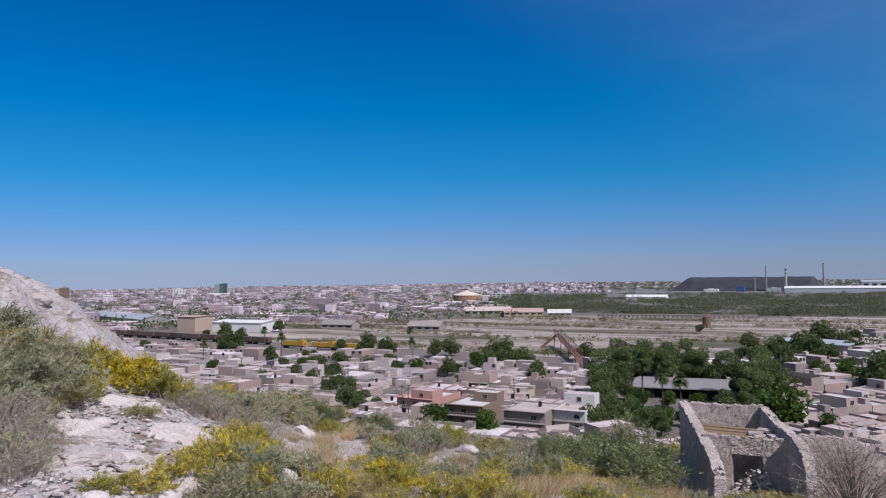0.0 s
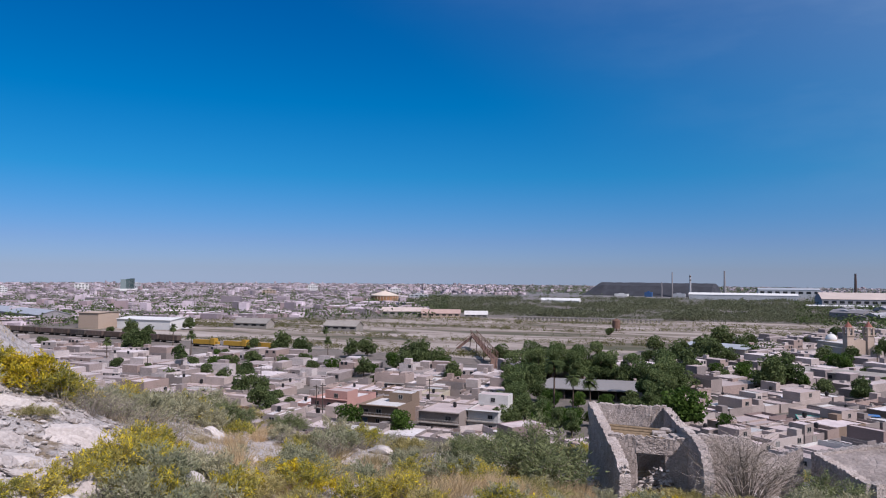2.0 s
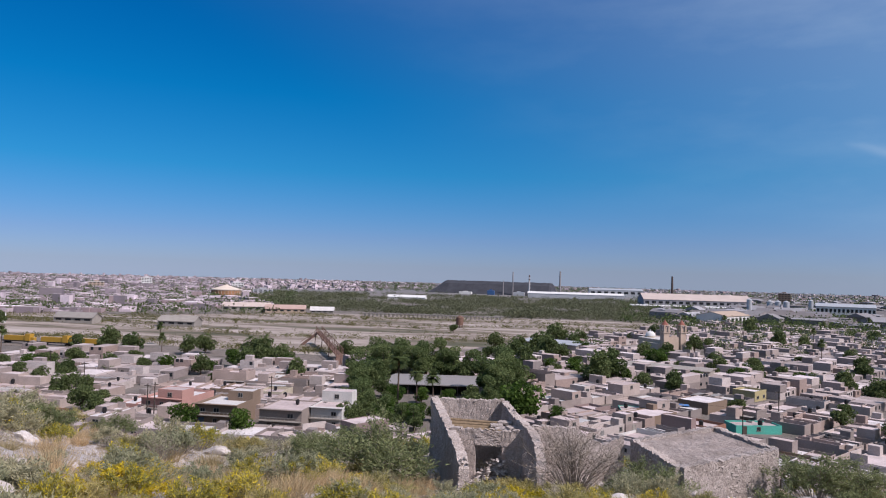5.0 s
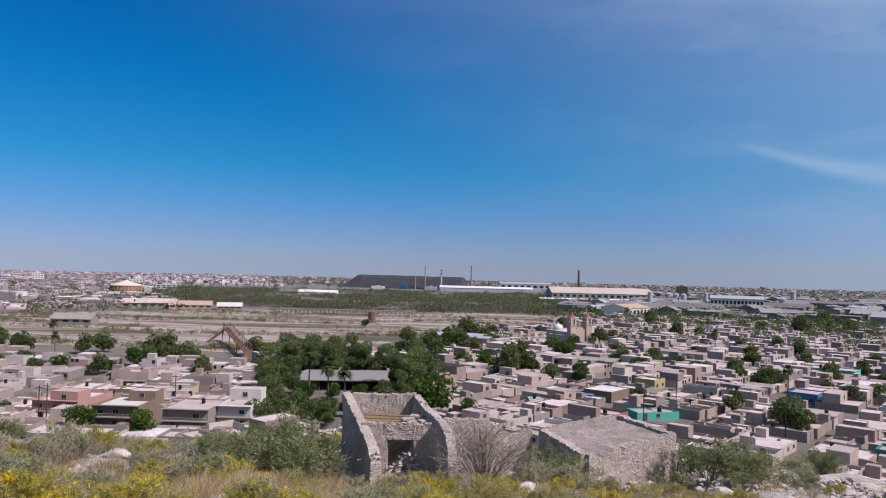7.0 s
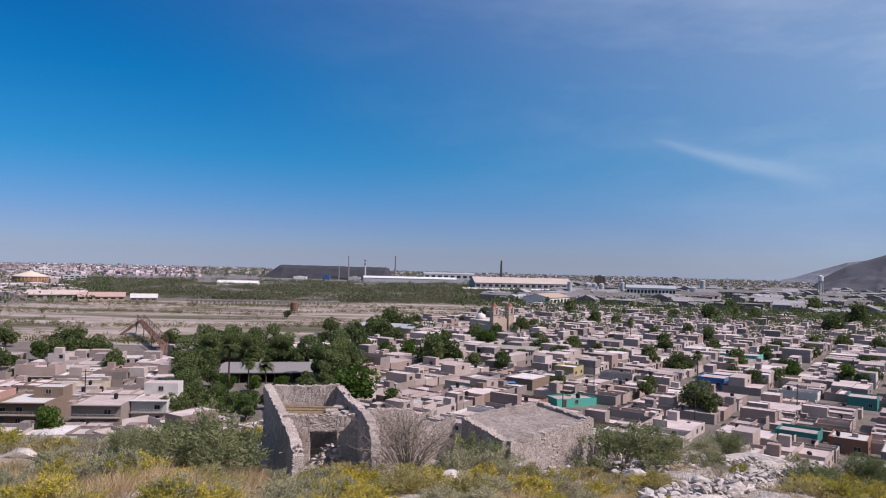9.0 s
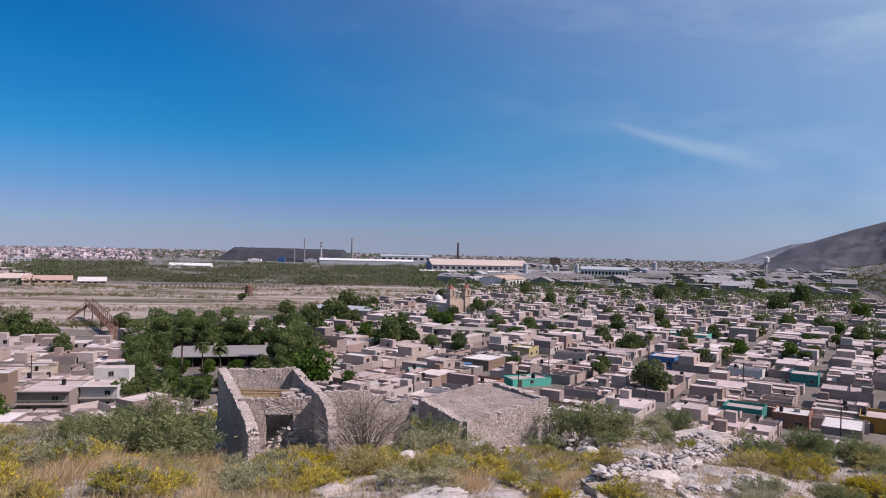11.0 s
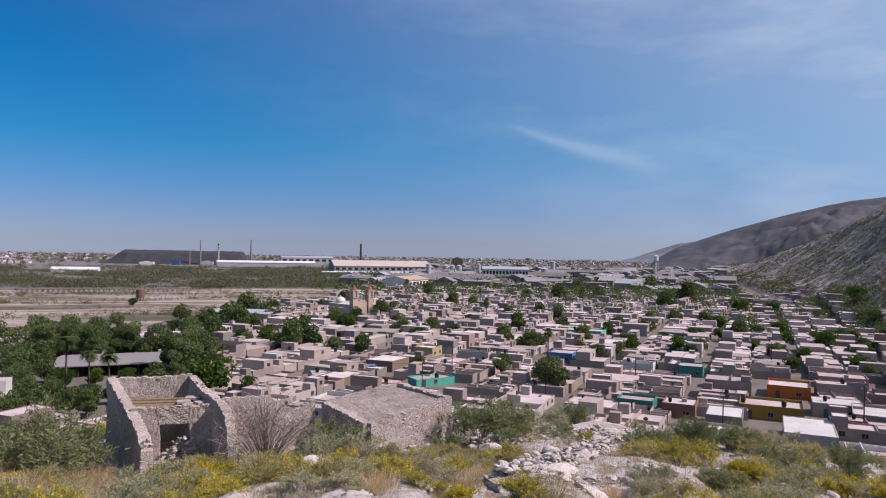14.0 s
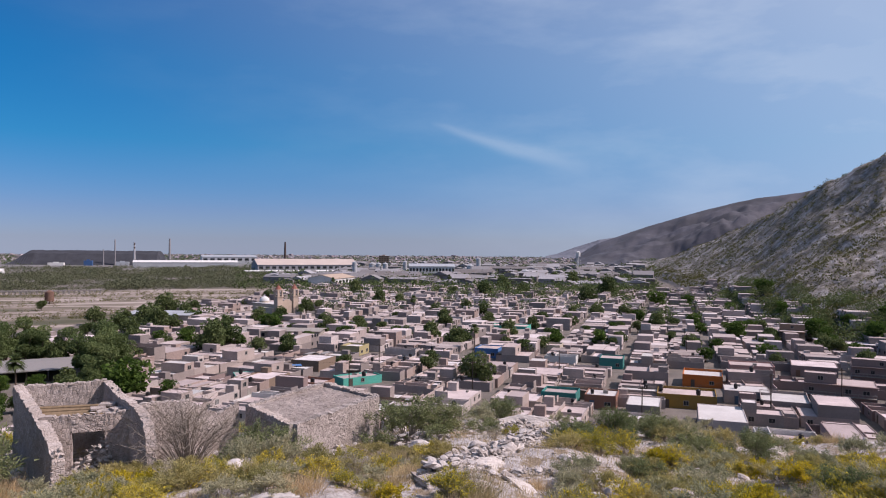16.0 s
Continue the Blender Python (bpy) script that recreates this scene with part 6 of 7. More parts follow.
# soft brush and straw round the ruins
for kind, a, d, s in [("olive", -9.5, 38.0, 0.9), ("olive", -8.3, 39.4, 1.0), ("olive", -7.2, 38.4, 1.0), ("olive", -6.2, 39.2, 1.0), ("olive", -7.6, 40.6, 0.9), ("sage", -9.0, 35.6, 1.1), ("yellow", -10.6, 36.0, 0.9), ("olive", -4.2, 38.3, 0.9), ("dry", -1.0, 39.3, 1.3), ("olive", 0.2, 40.0, 1.0),
                      ("olive", -2.6, 37.2, 0.9), ("dry", 10.5, 39.0, 1.4), ("olive", 12.2, 38, 1.0), ("yellow", 9.6, 34.8, 1.0), ("olive", 7.2, 35.5, 1.1), ("sage", -12.8, 37.2, 0.9), ("dry", 13.5, 37, 1.5), ("olive", 15.2, 38.0, 0.8), ("yellow", 16.4, 36.2, 0.9), ("dry", 17.5, 37.5, 1.4), ("olive", 11.0, 42.5, 0.9), ("yellow", 5.8, 31.5, 1.0)]:
    grow(kind, a, d, s, rng, 0.85)
for i in range(430):
    a = rng.uniform(-48, 56)
    lo = float(np.interp(a, [-48, -25, 0, 40, 52], [19, 25, 24, 23, 18]))
    d = math.exp(rng.uniform(math.log(lo), math.log(72)))
    x, y = polar(a, d)
    if -13.5 < a < 13 and 36.5 < d < 53 or a > -10 and fractal(np.array(x / 7.0), np.array(y / 7.0), 2, 91) < 0.1:
        continue
    k = rng.choices(("yellow", "sage", "olive", "dry", "twiggy", "bloom", "mesquite"), (0.2, 0.22, 0.16, 0.3, 0.08, 0.04, 0.03 if d > 36 else 0.0))[0]
    big = 1.35 if a < -13 else 1.05
    grow(k, a, d, big * rng.uniform(0.6, 1.15) * (0.5 if k == "mesquite" else 1.3 if k == "dry" else 1), rng, rng.uniform(0.75, 1.0))
# straw patches west of the ruin
for i in range(50):
    grow("dry", rng.uniform(-36, -14), rng.uniform(31, 47), rng.uniform(1.2, 1.9), rng, rng.uniform(0.8, 1.0))
# brush on the western brow
for i in range(52):
    a, d = rng.uniform(-50, -20), rng.uniform(46, 62)
    k = rng.choices(("yellow", "sage", "mesquite", "twiggy", "olive"), (0.12, 0.4, 0.12, 0.2, 0.16))[0]
    grow(k, a, d, rng.uniform(1.2, 1.9) * (0.5 if k == "mesquite" else 1), rng, rng.uniform(0.85, 1.1))
# a belt of brush along the brow
for i in range(46):
    a, d = rng.uniform(20, 54), rng.uniform(47, 60)
    k = rng.choices(("yellow", "sage", "mesquite", "dry", "olive"), (0.2, 0.3, 0.14, 0.2, 0.16))[0]
    grow(k, a, d, rng.uniform(0.9, 1.5) * (0.5 if k == "mesquite" else 1), rng, rng.uniform(0.75, 1.0))
for i in range(44):
    a, d = rng.uniform(34, 54), rng.uniform(24, 46)
    k = rng.choices(("yellow", "sage", "bloom", "dry", "olive"), (0.3, 0.15, 0.12, 0.28, 0.15))[0]
    grow(k, a, d, rng.uniform(0.9, 1.5), rng, rng.uniform(0.75, 1.0))
for i in range(70):
    a, d = rng.uniform(27, 53), rng.uniform(20, 45)
    k = rng.choices(("yellow", "sage", "olive", "dry", "twiggy"), (0.26, 0.2, 0.2, 0.26, 0.08))[0]
    grow(k, a, d, rng.uniform(0.8, 1.4), rng, rng.uniform(0.7, 0.95))
for i in range(40):
    a, d = rng.uniform(-12, 20), rng.uniform(24, 34)
    k = rng.choices(("yellow", "sage", "dry", "olive"), (0.3, 0.15, 0.35, 0.2))[0]
    grow(k, a, d, rng.uniform(0.6, 1.05), rng, rng.uniform(0.7, 0.95))
for a, d, s in [(27.5, 53, 0.9), (22, 55, 0.7), (34, 52, 0.8), (41, 50, 0.8)]:
    grow("mesquite", a, d, s, rng, 0.9)
# straw grass over the slope
rs = np.random.RandomState(33)
gm = Mesh()
cnt = 130000
A = rs.uniform(-70, 56, cnt)
Dd = np.exp(rs.uniform(math.log(12), math.log(70), cnt))
X, Y = Dd * np.sin(np.radians(A)), Dd * np.cos(np.radians(A))
keep = fractal(X / 6.0, Y / 6.0, 3, 77) > np.where(A < -46, 0.35, -0.3)
X, Y = X[keep], Y[keep]
Zg = ground(X, Y)
n = len(X)
hgt, ang = rs.uniform(0.15, 0.5, n), rs.uniform(0, 6.28, n)
w = 0.012 + 0.0 * hgt
tx, ty = rs.normal(size=n) * 0.12, rs.normal(size=n) * 0.12
V = np.stack([np.stack([X - w * np.cos(ang), Y - w * np.sin(ang), Zg - 0.05], 1), np.stack([X + w * np.cos(ang), Y + w * np.sin(ang), Zg - 0.05], 1), np.stack([X + tx, Y + ty, Zg + hgt], 1)], 1).reshape(-1, 3)
gm.v = V.tolist()
gm.f = [(3 * i, 3 * i + 1, 3 * i + 2) for i in range(n)]
gm.m = [0] * n
tagged(part("dry_grass", gm, M_DRY), "thin straw-coloured grass on the slope", "grass", kind="stuff")

# ---- rocks ----


def rock_data(seed, flat=0.75):
    bm = bmesh.new()
    bmesh.ops.create_icosphere(bm, subdivisions=3, radius=1.0)
    off = Vector((seed * 3.1, seed * 1.7, 0))
    chip(bm, seed + 50, 0.5, 0.9, 9)
    for v in bm.verts:
        v.co *= 1 + noise.noise(v.co * 1.1 + off) * 0.2 + noise.noise(v.co * 3.5 + off) * 0.12
        v.co.z *= flat
    me = bpy.data.meshes.new("boulder")
    bm.to_mesh(me)
    bm.free()
    me.materials.append(M_STONE)
    return me


ROCKS = [rock_data(i) for i in range(6)]


def outcrop_data(seed):
    """A broad ledge of bedrock: a low block broken along a few planes, with a weathered skin."""
    bm = bmesh.new()
    bmesh.ops.create_icosphere(bm, subdivisions=5, radius=1.0)
    chip(bm, seed + 90, 0.45, 0.85, 16)
    off = Vector((seed * 5.3, seed * 2.9, 1))
    for v in bm.verts:
        q = v.co * 1.0
        v.co *= 1 + noise.noise(q * 1.3 + off) * 0.2 + abs(noise.noise(q * 3.2 + off)) * 0.14 + noise.noise(q * 9.0 + off) * 0.04 + noise.noise(q * 20.0 + off) * 0.015
    me = bpy.data.meshes.new("outcrop")
    bm.to_mesh(me)
    bm.free()
    me.materials.append(M_STONE)
    return me


LEDGES = [outcrop_data(i) for i in range(4)]
# heading, distance, half length across the view, half depth, half height, turn
for k, (az, d, sx, sy, sz, tn) in enumerate([(-4.8, 24.7, 1.3, 0.9, 0.45, 0.2), (2.8, 23.6, 1.5, 0.9, 0.45, -0.2), (-9.0, 29.5, 1.2, 0.8, 0.35, 0.1), (11.5, 25.2, 1.0, 0.8, 0.55, 0.5), (16.9, 27.1, 1.3, 0.9, 0.4, 0.2),
                                            (26.3, 31.5, 1.7, 1.0, 0.75, -0.3), (23.6, 30.0, 1.1, 0.9, 0.5, 0.4), (20.4, 34.5, 2.0, 1.1, 0.75, 0.4), (22.8, 38.5, 1.7, 1.0, 0.8, 0.3), (23.4, 53, 2.6, 1.3, 1.0, 0.1),
                                            (35.2, 39.5, 1.5, 1.0, 0.5, 0.2), (34.6, 45, 1.4, 1.0, 0.8, -0.2), (30.0, 33.5, 1.2, 0.9, 0.45, 0.0), (-24.6, 46, 2.2, 1.4, 0.4, 0.1), (8.0, 27.5, 1.4, 1.0, 0.35, -0.1),
                                            (-56.7, 33.4, 1.8, 0.9, 0.95, -0.25), (-54.2, 33.4, 0.9, 0.7, 0.6, -0.2), (-52.7, 28.6, 1.8, 0.9, 0.95, -0.1), (-59.3, 28.0, 1.4, 0.8, 0.75, -0.3), (-57.4, 27, 1.1, 0.8, 0.5, 0.1),
                                            (-58.5, 24.6, 1.7, 1.1, 0.4, 0.1), (-56.2, 25.5, 1.5, 1.0, 0.35, -0.2), (-55.0, 23.6, 1.2, 0.8, 0.32, 0.3), (-60.4, 23, 1.3, 1.0, 0.35, 0.2), (-57.5, 21.6, 1.5, 1.0, 0.3, 0.0),
                                            (-49.9, 41, 1.6, 1.0, 0.7, -0.3), (-52.4, 46, 1.8, 1.0, 0.8, -0.2)]):
    x, y = polar(az, d)
    ob = tagged(new("rock_outcrop", LEDGES[k % 4]), "broad pale limestone ledge breaking out of the hillside", "rock", "rock outcrops")
    e = 1.0
    nrm = Vector((gz(x - e, y) - gz(x + e, y), gz(x, y - e) - gz(x, y + e), 2 * e)).normalized()
    tilt = Vector((0, 0, 1)).rotation_difference(nrm).to_matrix().to_4x4()
    ob.matrix_world = Matrix.Translation((x, y, gz(x, y) - 0.15 * sz)) @ tilt @ Matrix.Rotation(-radians(az) + tn, 4, "Z") @ Matrix.Diagonal((sx, sy, sz, 1))
rng = random.Random(15)
for i in range(150):
    a = rng.uniform(-70, 54)
    if a < -44:
        d = rng.uniform(14, 50)
    elif a > 8:
        d = rng.uniform(26, 60)
    else:
        d = rng.uniform(30, 60)
        if rng.random() < 0.55:
            continue
    if -14 < a < 13.5 and 38.2 < d < 54:
        continue
    x, y = polar(a, d)
    s = rng.uniform(0.18, 0.6) * (1.7 if rng.random() < 0.2 else 1)
    ob = tagged(new("boulder", rng.choice(ROCKS)), "pale limestone boulder lying on the hillside", "rock", "boulders")
    ob.matrix_world = Matrix.Translation((x, y, gz(x, y) + s * 0.1)) @ Euler((rng.uniform(-0.3, 0.3), rng.uniform(-0.3, 0.3), rng.uniform(0, 6.28))).to_matrix().to_4x4() @ Matrix.Diagonal((s * rng.uniform(0.8, 1.7), s, s * rng.uniform(0.7, 1.1), 1))

# ---- landmarks ----
M_CHURCH = rough_paint("church_stone", [(0.42, 0.335, 0.275), (0.40, 0.32, 0.26)], 0.5, 0.25)
M_CHURCH_PALE = rough_paint("church_plaster", [(0.449, 0.394, 0.326), (0.449, 0.394, 0.326)], 0.5, 0.2)
M_RUST = plain("rusty_steel", (0.136, 0.0816, 0.0612), 0.85, 0.1, 0.3, 1.0)


def church(x, y, az):
    base = tagged(new("church", None), "tan church with two bell towers and a white dome", "church")
    base.matrix_world = Matrix.Translation((x, y, 0)) @ Matrix.Rotation(heading(az), 4, "Z")
    m = Mesh()
    m.box(-5, -24, -0.5, 5, 0, 5.2)
    m.box(-7.5, -18, -0.5, -5, -2, 3.6)
    m.box(5, -18, -0.5, 7.5, -2, 3.6)
    part("nave", m, M_CHURCH_PALE, base)
    m = Mesh()
    m.box(-5.3, -24.3, 5.2, 5.3, 0.1, 5.5, bottom=True)
    part("nave_roof", m, M_WHITE_ROOF, base)
    m = Mesh()
    m.add([(-3.4, 0.1, -0.5), (3.4, 0.1, -0.5), (3.4, 0.1, 7), (0, 0.1, 8.4), (-3.4, 0.1, 7), (-3.4, 0.7, -0.5), (3.4, 0.7, -0.5), (3.4, 0.7, 7), (0, 0.7, 8.4), (-3.4, 0.7, 7)],
          [(0, 1, 2, 3, 4), (9, 8, 7, 6, 5), (1, 6, 7, 2), (2, 7, 8, 3), (3, 8, 9, 4), (4, 9, 5, 0)])
    part("facade", m, M_CHURCH, base)
    for sx in (-1, 1):
        cx = sx * 5.2
        m = Mesh()
        m.box(cx - 1.7, -1.8, -0.5, cx + 1.7, 1.5, 9.5)
        tw = part("bell_tower", m, M_CHURCH, base)
        m = Mesh()
        m.box(cx - 2.05, -2.15, 9.5, cx + 2.05, 1.85, 9.9, bottom=True)
        part("cornice", m, M_CHURCH, tw)
        for px, py in ((-1, -1), (1, -1), (1, 1), (-1, 1)):
            qx, qy = cx + px * 1.35, -0.15 + py * 1.35
            m = Mesh()
            m.box(qx - 0.42, qy - 0.42, 9.9, qx + 0.42, qy + 0.42, 13.2)
            part("belfry_pier", m, M_CHURCH, tw)
        m = Mesh()
        m.box(cx - 1.95, -2.05, 13.2, cx + 1.95, 1.75, 13.7, bottom=True)
        part("cornice", m, M_CHURCH, tw)
        m = Mesh()
        m.tube((cx, -0.15, 13.7), (cx, -0.15, 16.2), 1.9, 0.12, 8)
        m.tube((cx, -0.15, 16.2), (cx, -0.15, 17.2), 0.08, 0.06, 5)
        part("spire", m, plain("spire_tile", (0.204, 0.0816, 0.0612), 0.8), tw)
    m = Mesh()
    m.tube((0, -20, 5.5), (0, -20, 6.3), 2.7, 2.7, 20)
    part("drum", m, M_CHURCH_PALE, base)
    m = Mesh()
    for i in range(6):
        a0, a1 = i * math.pi / 12, (i + 1) * math.pi / 12
        m.tube((0, -20, 6.3 + 2.6 * math.sin(a0)), (0, -20, 6.3 + 2.6 * math.sin(a1)), 2.7 * math.cos(a0), max(0.02, 2.7 * math.cos(a1)), 20, cap=False)
    m.tube((0, -20, 8.8), (0, -20, 9.7), 0.4, 0.3, 8)
    part("dome", m, M_WHITE, base, smooth=True)


church(32.5, 390, 148)


def arena(x, y):
    base = tagged(new("arena", None), "round orange arena with a pale cone roof", "arena")
    base.location = (x, y, 0)
    m = Mesh()
    m.tube((0, 0, -0.5), (0, 0, 8.0), 20, 20, 40)
    part("wall", m, plain("arena_brick", (0.272, 0.143, 0.0748), 0.9), base)
    m = Mesh()
    m.tube((0, 0, 8.5), (0, 0, 9.4), 20.8, 20.8, 40)
    m.tube((0, 0, 9.4), (0, 0, 15), 20.6, 2.5, 40)
    m.tube((0, 0, 15), (0, 0, 16), 2.5, 2.0, 20)
    part("roof", m, plain("cream_roof", (0.49, 0.422, 0.354), 0.8), base, smooth=False)
    for i in range(28):
        t = i / 28 * 6.283
        m = Mesh()
        m.box(-0.5, -0.4, -0.5, 0.5, 0.4, 8.5, turn=t, at=(20.2 * math.cos(t), 20.2 * math.sin(t), 0))
        part("buttress", m, M_TAN, base)


arena(-521.6, 895)


def office_tower(x, y):
    base = tagged(new("office_tower", None), "dark green glass office tower on a white podium", "tower")
    base.matrix_world = Matrix.Translation((x, y, 0)) @ Matrix.Rotation(heading(-49.5), 4, "Z")
    for x0, x1, h, col in ((-14.5, -3.5, 26, (0.17, 0.22, 0.22)), (-3.3, 4, 27, (0.05, 0.085, 0.085)), (4.2, 14.5, 28, (0.035, 0.06, 0.062))):
        m = Mesh()
        m.box(x0, -9, 5, x1, 9, h)
        sl = part("slab", m, plain("tower_glass", col, 0.25, 0.1), base)
        for k in range(7):
            m = Mesh()
            z = 7.5 + k * (h - 8) / 7
            m.box(x0 - 0.1, -9.15, z, x1 + 0.1, 9.15, z + 0.35, bottom=True)
            part("floor_band", m, M_STACK, sl)
    for x0, x1, h in ((-42, 44, 3.2), (-30, 30, 5)):
        m = Mesh()
        m.box(x0, -16 if h < 4 else -12, -0.5, x1, 16 if h < 4 else 12, h)
        part("podium", m, M_WHITE, base)


office_tower(-1330.7, 1136.5)


def tank_tower(x, y, h, r, hb, mat, label):
    base = tagged(new("water_tower", None), label, "water tower")
    base.location = (x, y, gz(x, y))
    for i in range(4):
        t = math.pi / 4 + i * math.pi / 2
        m = Mesh()
        m.tube((r * 1.1 * math.cos(t), r * 1.1 * math.sin(t), -0.5), (r * 0.75 * math.cos(t), r * 0.75 * math.sin(t), h), r * 0.09, r * 0.07, 6)
        part("leg", m, mat, base)
    m = Mesh()
    m.tube((0, 0, h - 0.2), (0, 0, h + hb), r, r, 18)
    m.tube((0, 0, h + hb), (0, 0, h + hb * 1.25), r * 1.03, 0.15 * r, 18)
    part("tank", m, mat, base)
    m = Mesh()
    m.tube((0, 0, -0.5), (0, 0, h), r * 0.18, r * 0.18, 8)
    part("riser_pipe", m, mat, base)


tank_tower(-102, 487, 2.2, 2.6, 5.2, M_RUST, "squat rusty cylindrical water tank by the river bed")
tank_tower(648, 1220, 24, 4.2, 8, M_WHITE, "tall white elevated water tower")


def bridge():
    """Old steel truss footbridge over the tracks, with an end ramp."""
    base = tagged(new("footbridge", None), "rusty steel truss footbridge over the railway", "bridge")
    a, b = Vector((-143, 336, 6.0)), Vector((-104, 266, 3.0))
    u = (b - a).normalized()
    s = Vector((-u.y, u.x, 0)).normalized() * 1.4
    n = 14
    m = Mesh()
    m.add([tuple(a - s), tuple(b - s), tuple(b + s), tuple(a + s)] + [tuple(p + Vector((0, 0, 0.3))) for p in (a - s, b - s, b + s, a + s)],
          [(0, 1, 5, 4), (1, 2, 6, 5), (2, 3, 7, 6), (3, 0, 4, 7), (4, 5, 6, 7), (3, 2, 1, 0)])
    part("deck", m, M_RUST, base)
    for sg in (-1, 1):
        m = Mesh()
        m.tube(a + s * sg + Vector((0, 0, 3)), b + s * sg + Vector((0, 0, 3)), 0.18, 0.18, 5)
        part("top_chord", m, M_RUST, base)
        for i in range(n + 1):
            p = a.lerp(b, i / n) + s * sg
            m = Mesh()
            m.tube(p, p + Vector((0, 0, 3)), 0.1, 0.1, 4)
            part("post", m, M_RUST, base)
            if i < n:
                q = a.lerp(b, (i + 1) / n) + s * sg
                m = Mesh()
                m.tube(p + Vector((0, 0, 3 * (i % 2))), q + Vector((0, 0, 3 * ((i + 1) % 2))), 0.08, 0.08, 4)
                part("diagonal", m, M_RUST, base)
    for i in (0, 5, 10, 14):
        p = a.lerp(b, i / n)
        for sg in (-1, 1):
            m = Mesh()
            m.tube((p.x + s.x * sg * 1.3, p.y + s.y * sg * 1.3, -0.4), p + s * sg, 0.2, 0.18, 5)
            part("pier", m, M_RUST, base)
    for end, out in ((a, Vector((-5, -9, 0))), (b, Vector((5, -14, 0)))):
        f = Vector((end.x, end.y, 0)) + out
        w = Vector((-out.y, out.x, 0)).normalized() * 1.2
        m = Mesh()
        m.add([tuple(end - w), tuple(end + w), tuple(f + w), tuple(f - w)] + [tuple(p + Vector((0, 0, 0.3))) for p in (end - w, end + w, f + w, f - w)],
              [(4, 5, 6, 7), (0, 1, 5, 4), (1, 2, 6, 5), (2, 3, 7, 6), (3, 0, 4, 7), (3, 2, 1, 0)])
        ramp_ = part("ramp", m, M_RUST, base)
        for sg in (-1, 1):
            m = Mesh()
            m.tube(end + w * sg + Vector((0, 0, 1.4)), f + w * sg + Vector((0, 0, 1.4)), 0.1, 0.1, 4)
            part("rail", m, M_RUST, ramp_)


bridge()
M_LOCO = plain("yellow_loco", (0.33, 0.20, 0.03), 0.6)
M_FREIGHT = rough_paint("freight_paint", [(0.068, 0.0476, 0.0408), (0.0952, 0.068, 0.0612), (0.0476, 0.0408, 0.0408), (0.109, 0.0612, 0.0408)], 0.8)
M_WHEEL = plain("wheel_iron", (0.0272, 0.0238, 0.0204), 0.7, 0.4)


def rail_vehicle(name, x, y, turn, length, h, mat, label, cab=False):
    base = tagged(new(name, None), label, "rail vehicle", "trains in the yard")
    base.matrix_world = Matrix.Translation((x, y, 0.12)) @ Matrix.Rotation(turn, 4, "Z")
    m = Mesh()
    l = length / 2
    m.box(-l, -1.4, 1.0, l, 1.4, 1.5, bottom=True)
    part("underframe", m, M_WHEEL, base)
    m = Mesh()
    if cab:
        m.box(-l + 1, -0.9, 1.5, l - 4.5, 0.9, 3.6)
        m.box(l - 4.5, -1.4, 1.5, l - 2, 1.4, 4.5)
        m.box(l - 2, -0.9, 1.5, l - 0.3, 0.9, 3.0)
    else:
        m.box(-l + 0.2, -1.45, 1.5, l - 0.2, 1.45, h)
        for k in range(6):
            u = -l + 0.6 + k * (length - 1.2) / 5
            m.box(u - 0.08, -1.55, 1.5, u + 0.08, 1.55, h - 0.05)
    part("body", m, mat, base)
    for s in (-1, 1):
        for k in (0.62, 0.82):
            m = Mesh()
            m.tube((s * l * k, -0.85, 0.45), (s * l * k, 0.85, 0.45), 0.45, 0.45, 10)
            part("wheelset", m, M_WHEEL, base)


TR = math.atan2(2.4, 60)
for i in range(3):
    rail_vehicle("locomotive", -262 + i * 19.5, 272 + i * 0.6, TR, 17, 4.5, M_LOCO, "yellow diesel locomotive standing on the tracks", True)
for i in range(13):
    rail_vehicle("freight_wagon", -470 + i * 14.6, 283 - i * 0.25, -0.02, 13.4, 4.0, M_FREIGHT, "dark brown freight wagon in the yard")
M_PINKROOF = plain("rose_roof", (0.34, 0.245, 0.211), 0.8, 0.0, 0.1, 0.3)
hall(-312, 572, 66, 40, 24, 5, M_CONC, plain("pale_rose_roof", (0.408, 0.34, 0.306), 0.8, 0.0, 0.15, 0.2), "long low hall with a pale rose sheet roof", windows=6)
hall(-276, 574, 66, 34, 18, 4, M_TAN, M_PINKROOF, "low brick hall with a rose-coloured sheet roof", windows=6)
hall(-246, 584, 70, 20, 9, 3, M_CONC, M_WHITE_ROOF, "white depot building by the river bed", windows=4)
hall(-555, 372, 105, 130, 22, 6, M_STACK, M_SHEET, "long grey station canopy hall", windows=10)
hall(-330, 388, 84, 26, 10, 3.6, M_CONC, M_CONC, "pale sheet-roofed store beside the tracks", windows=4)
hall(-262, 396, 84, 24, 10, 3.6, M_CONC, M_CONC, "dull sheet-roofed store beside the tracks", windows=4)
hall(-292, 1010, 84, 56, 20, 3.5, M_WHITE, M_WHITE, "white-roofed shed at the edge of the woods")
hall(18, 285, 108, 40, 12, 4.0, M_CONC, M_CONC, "long flat-roofed school block with a pale roof", "school", 0.2, windows=8)
hall(-25, 355, 115, 30, 18, 5, M_CONC, M_SHEET, "low hall with a grey metal roof by the trees", "hall", 1.0)


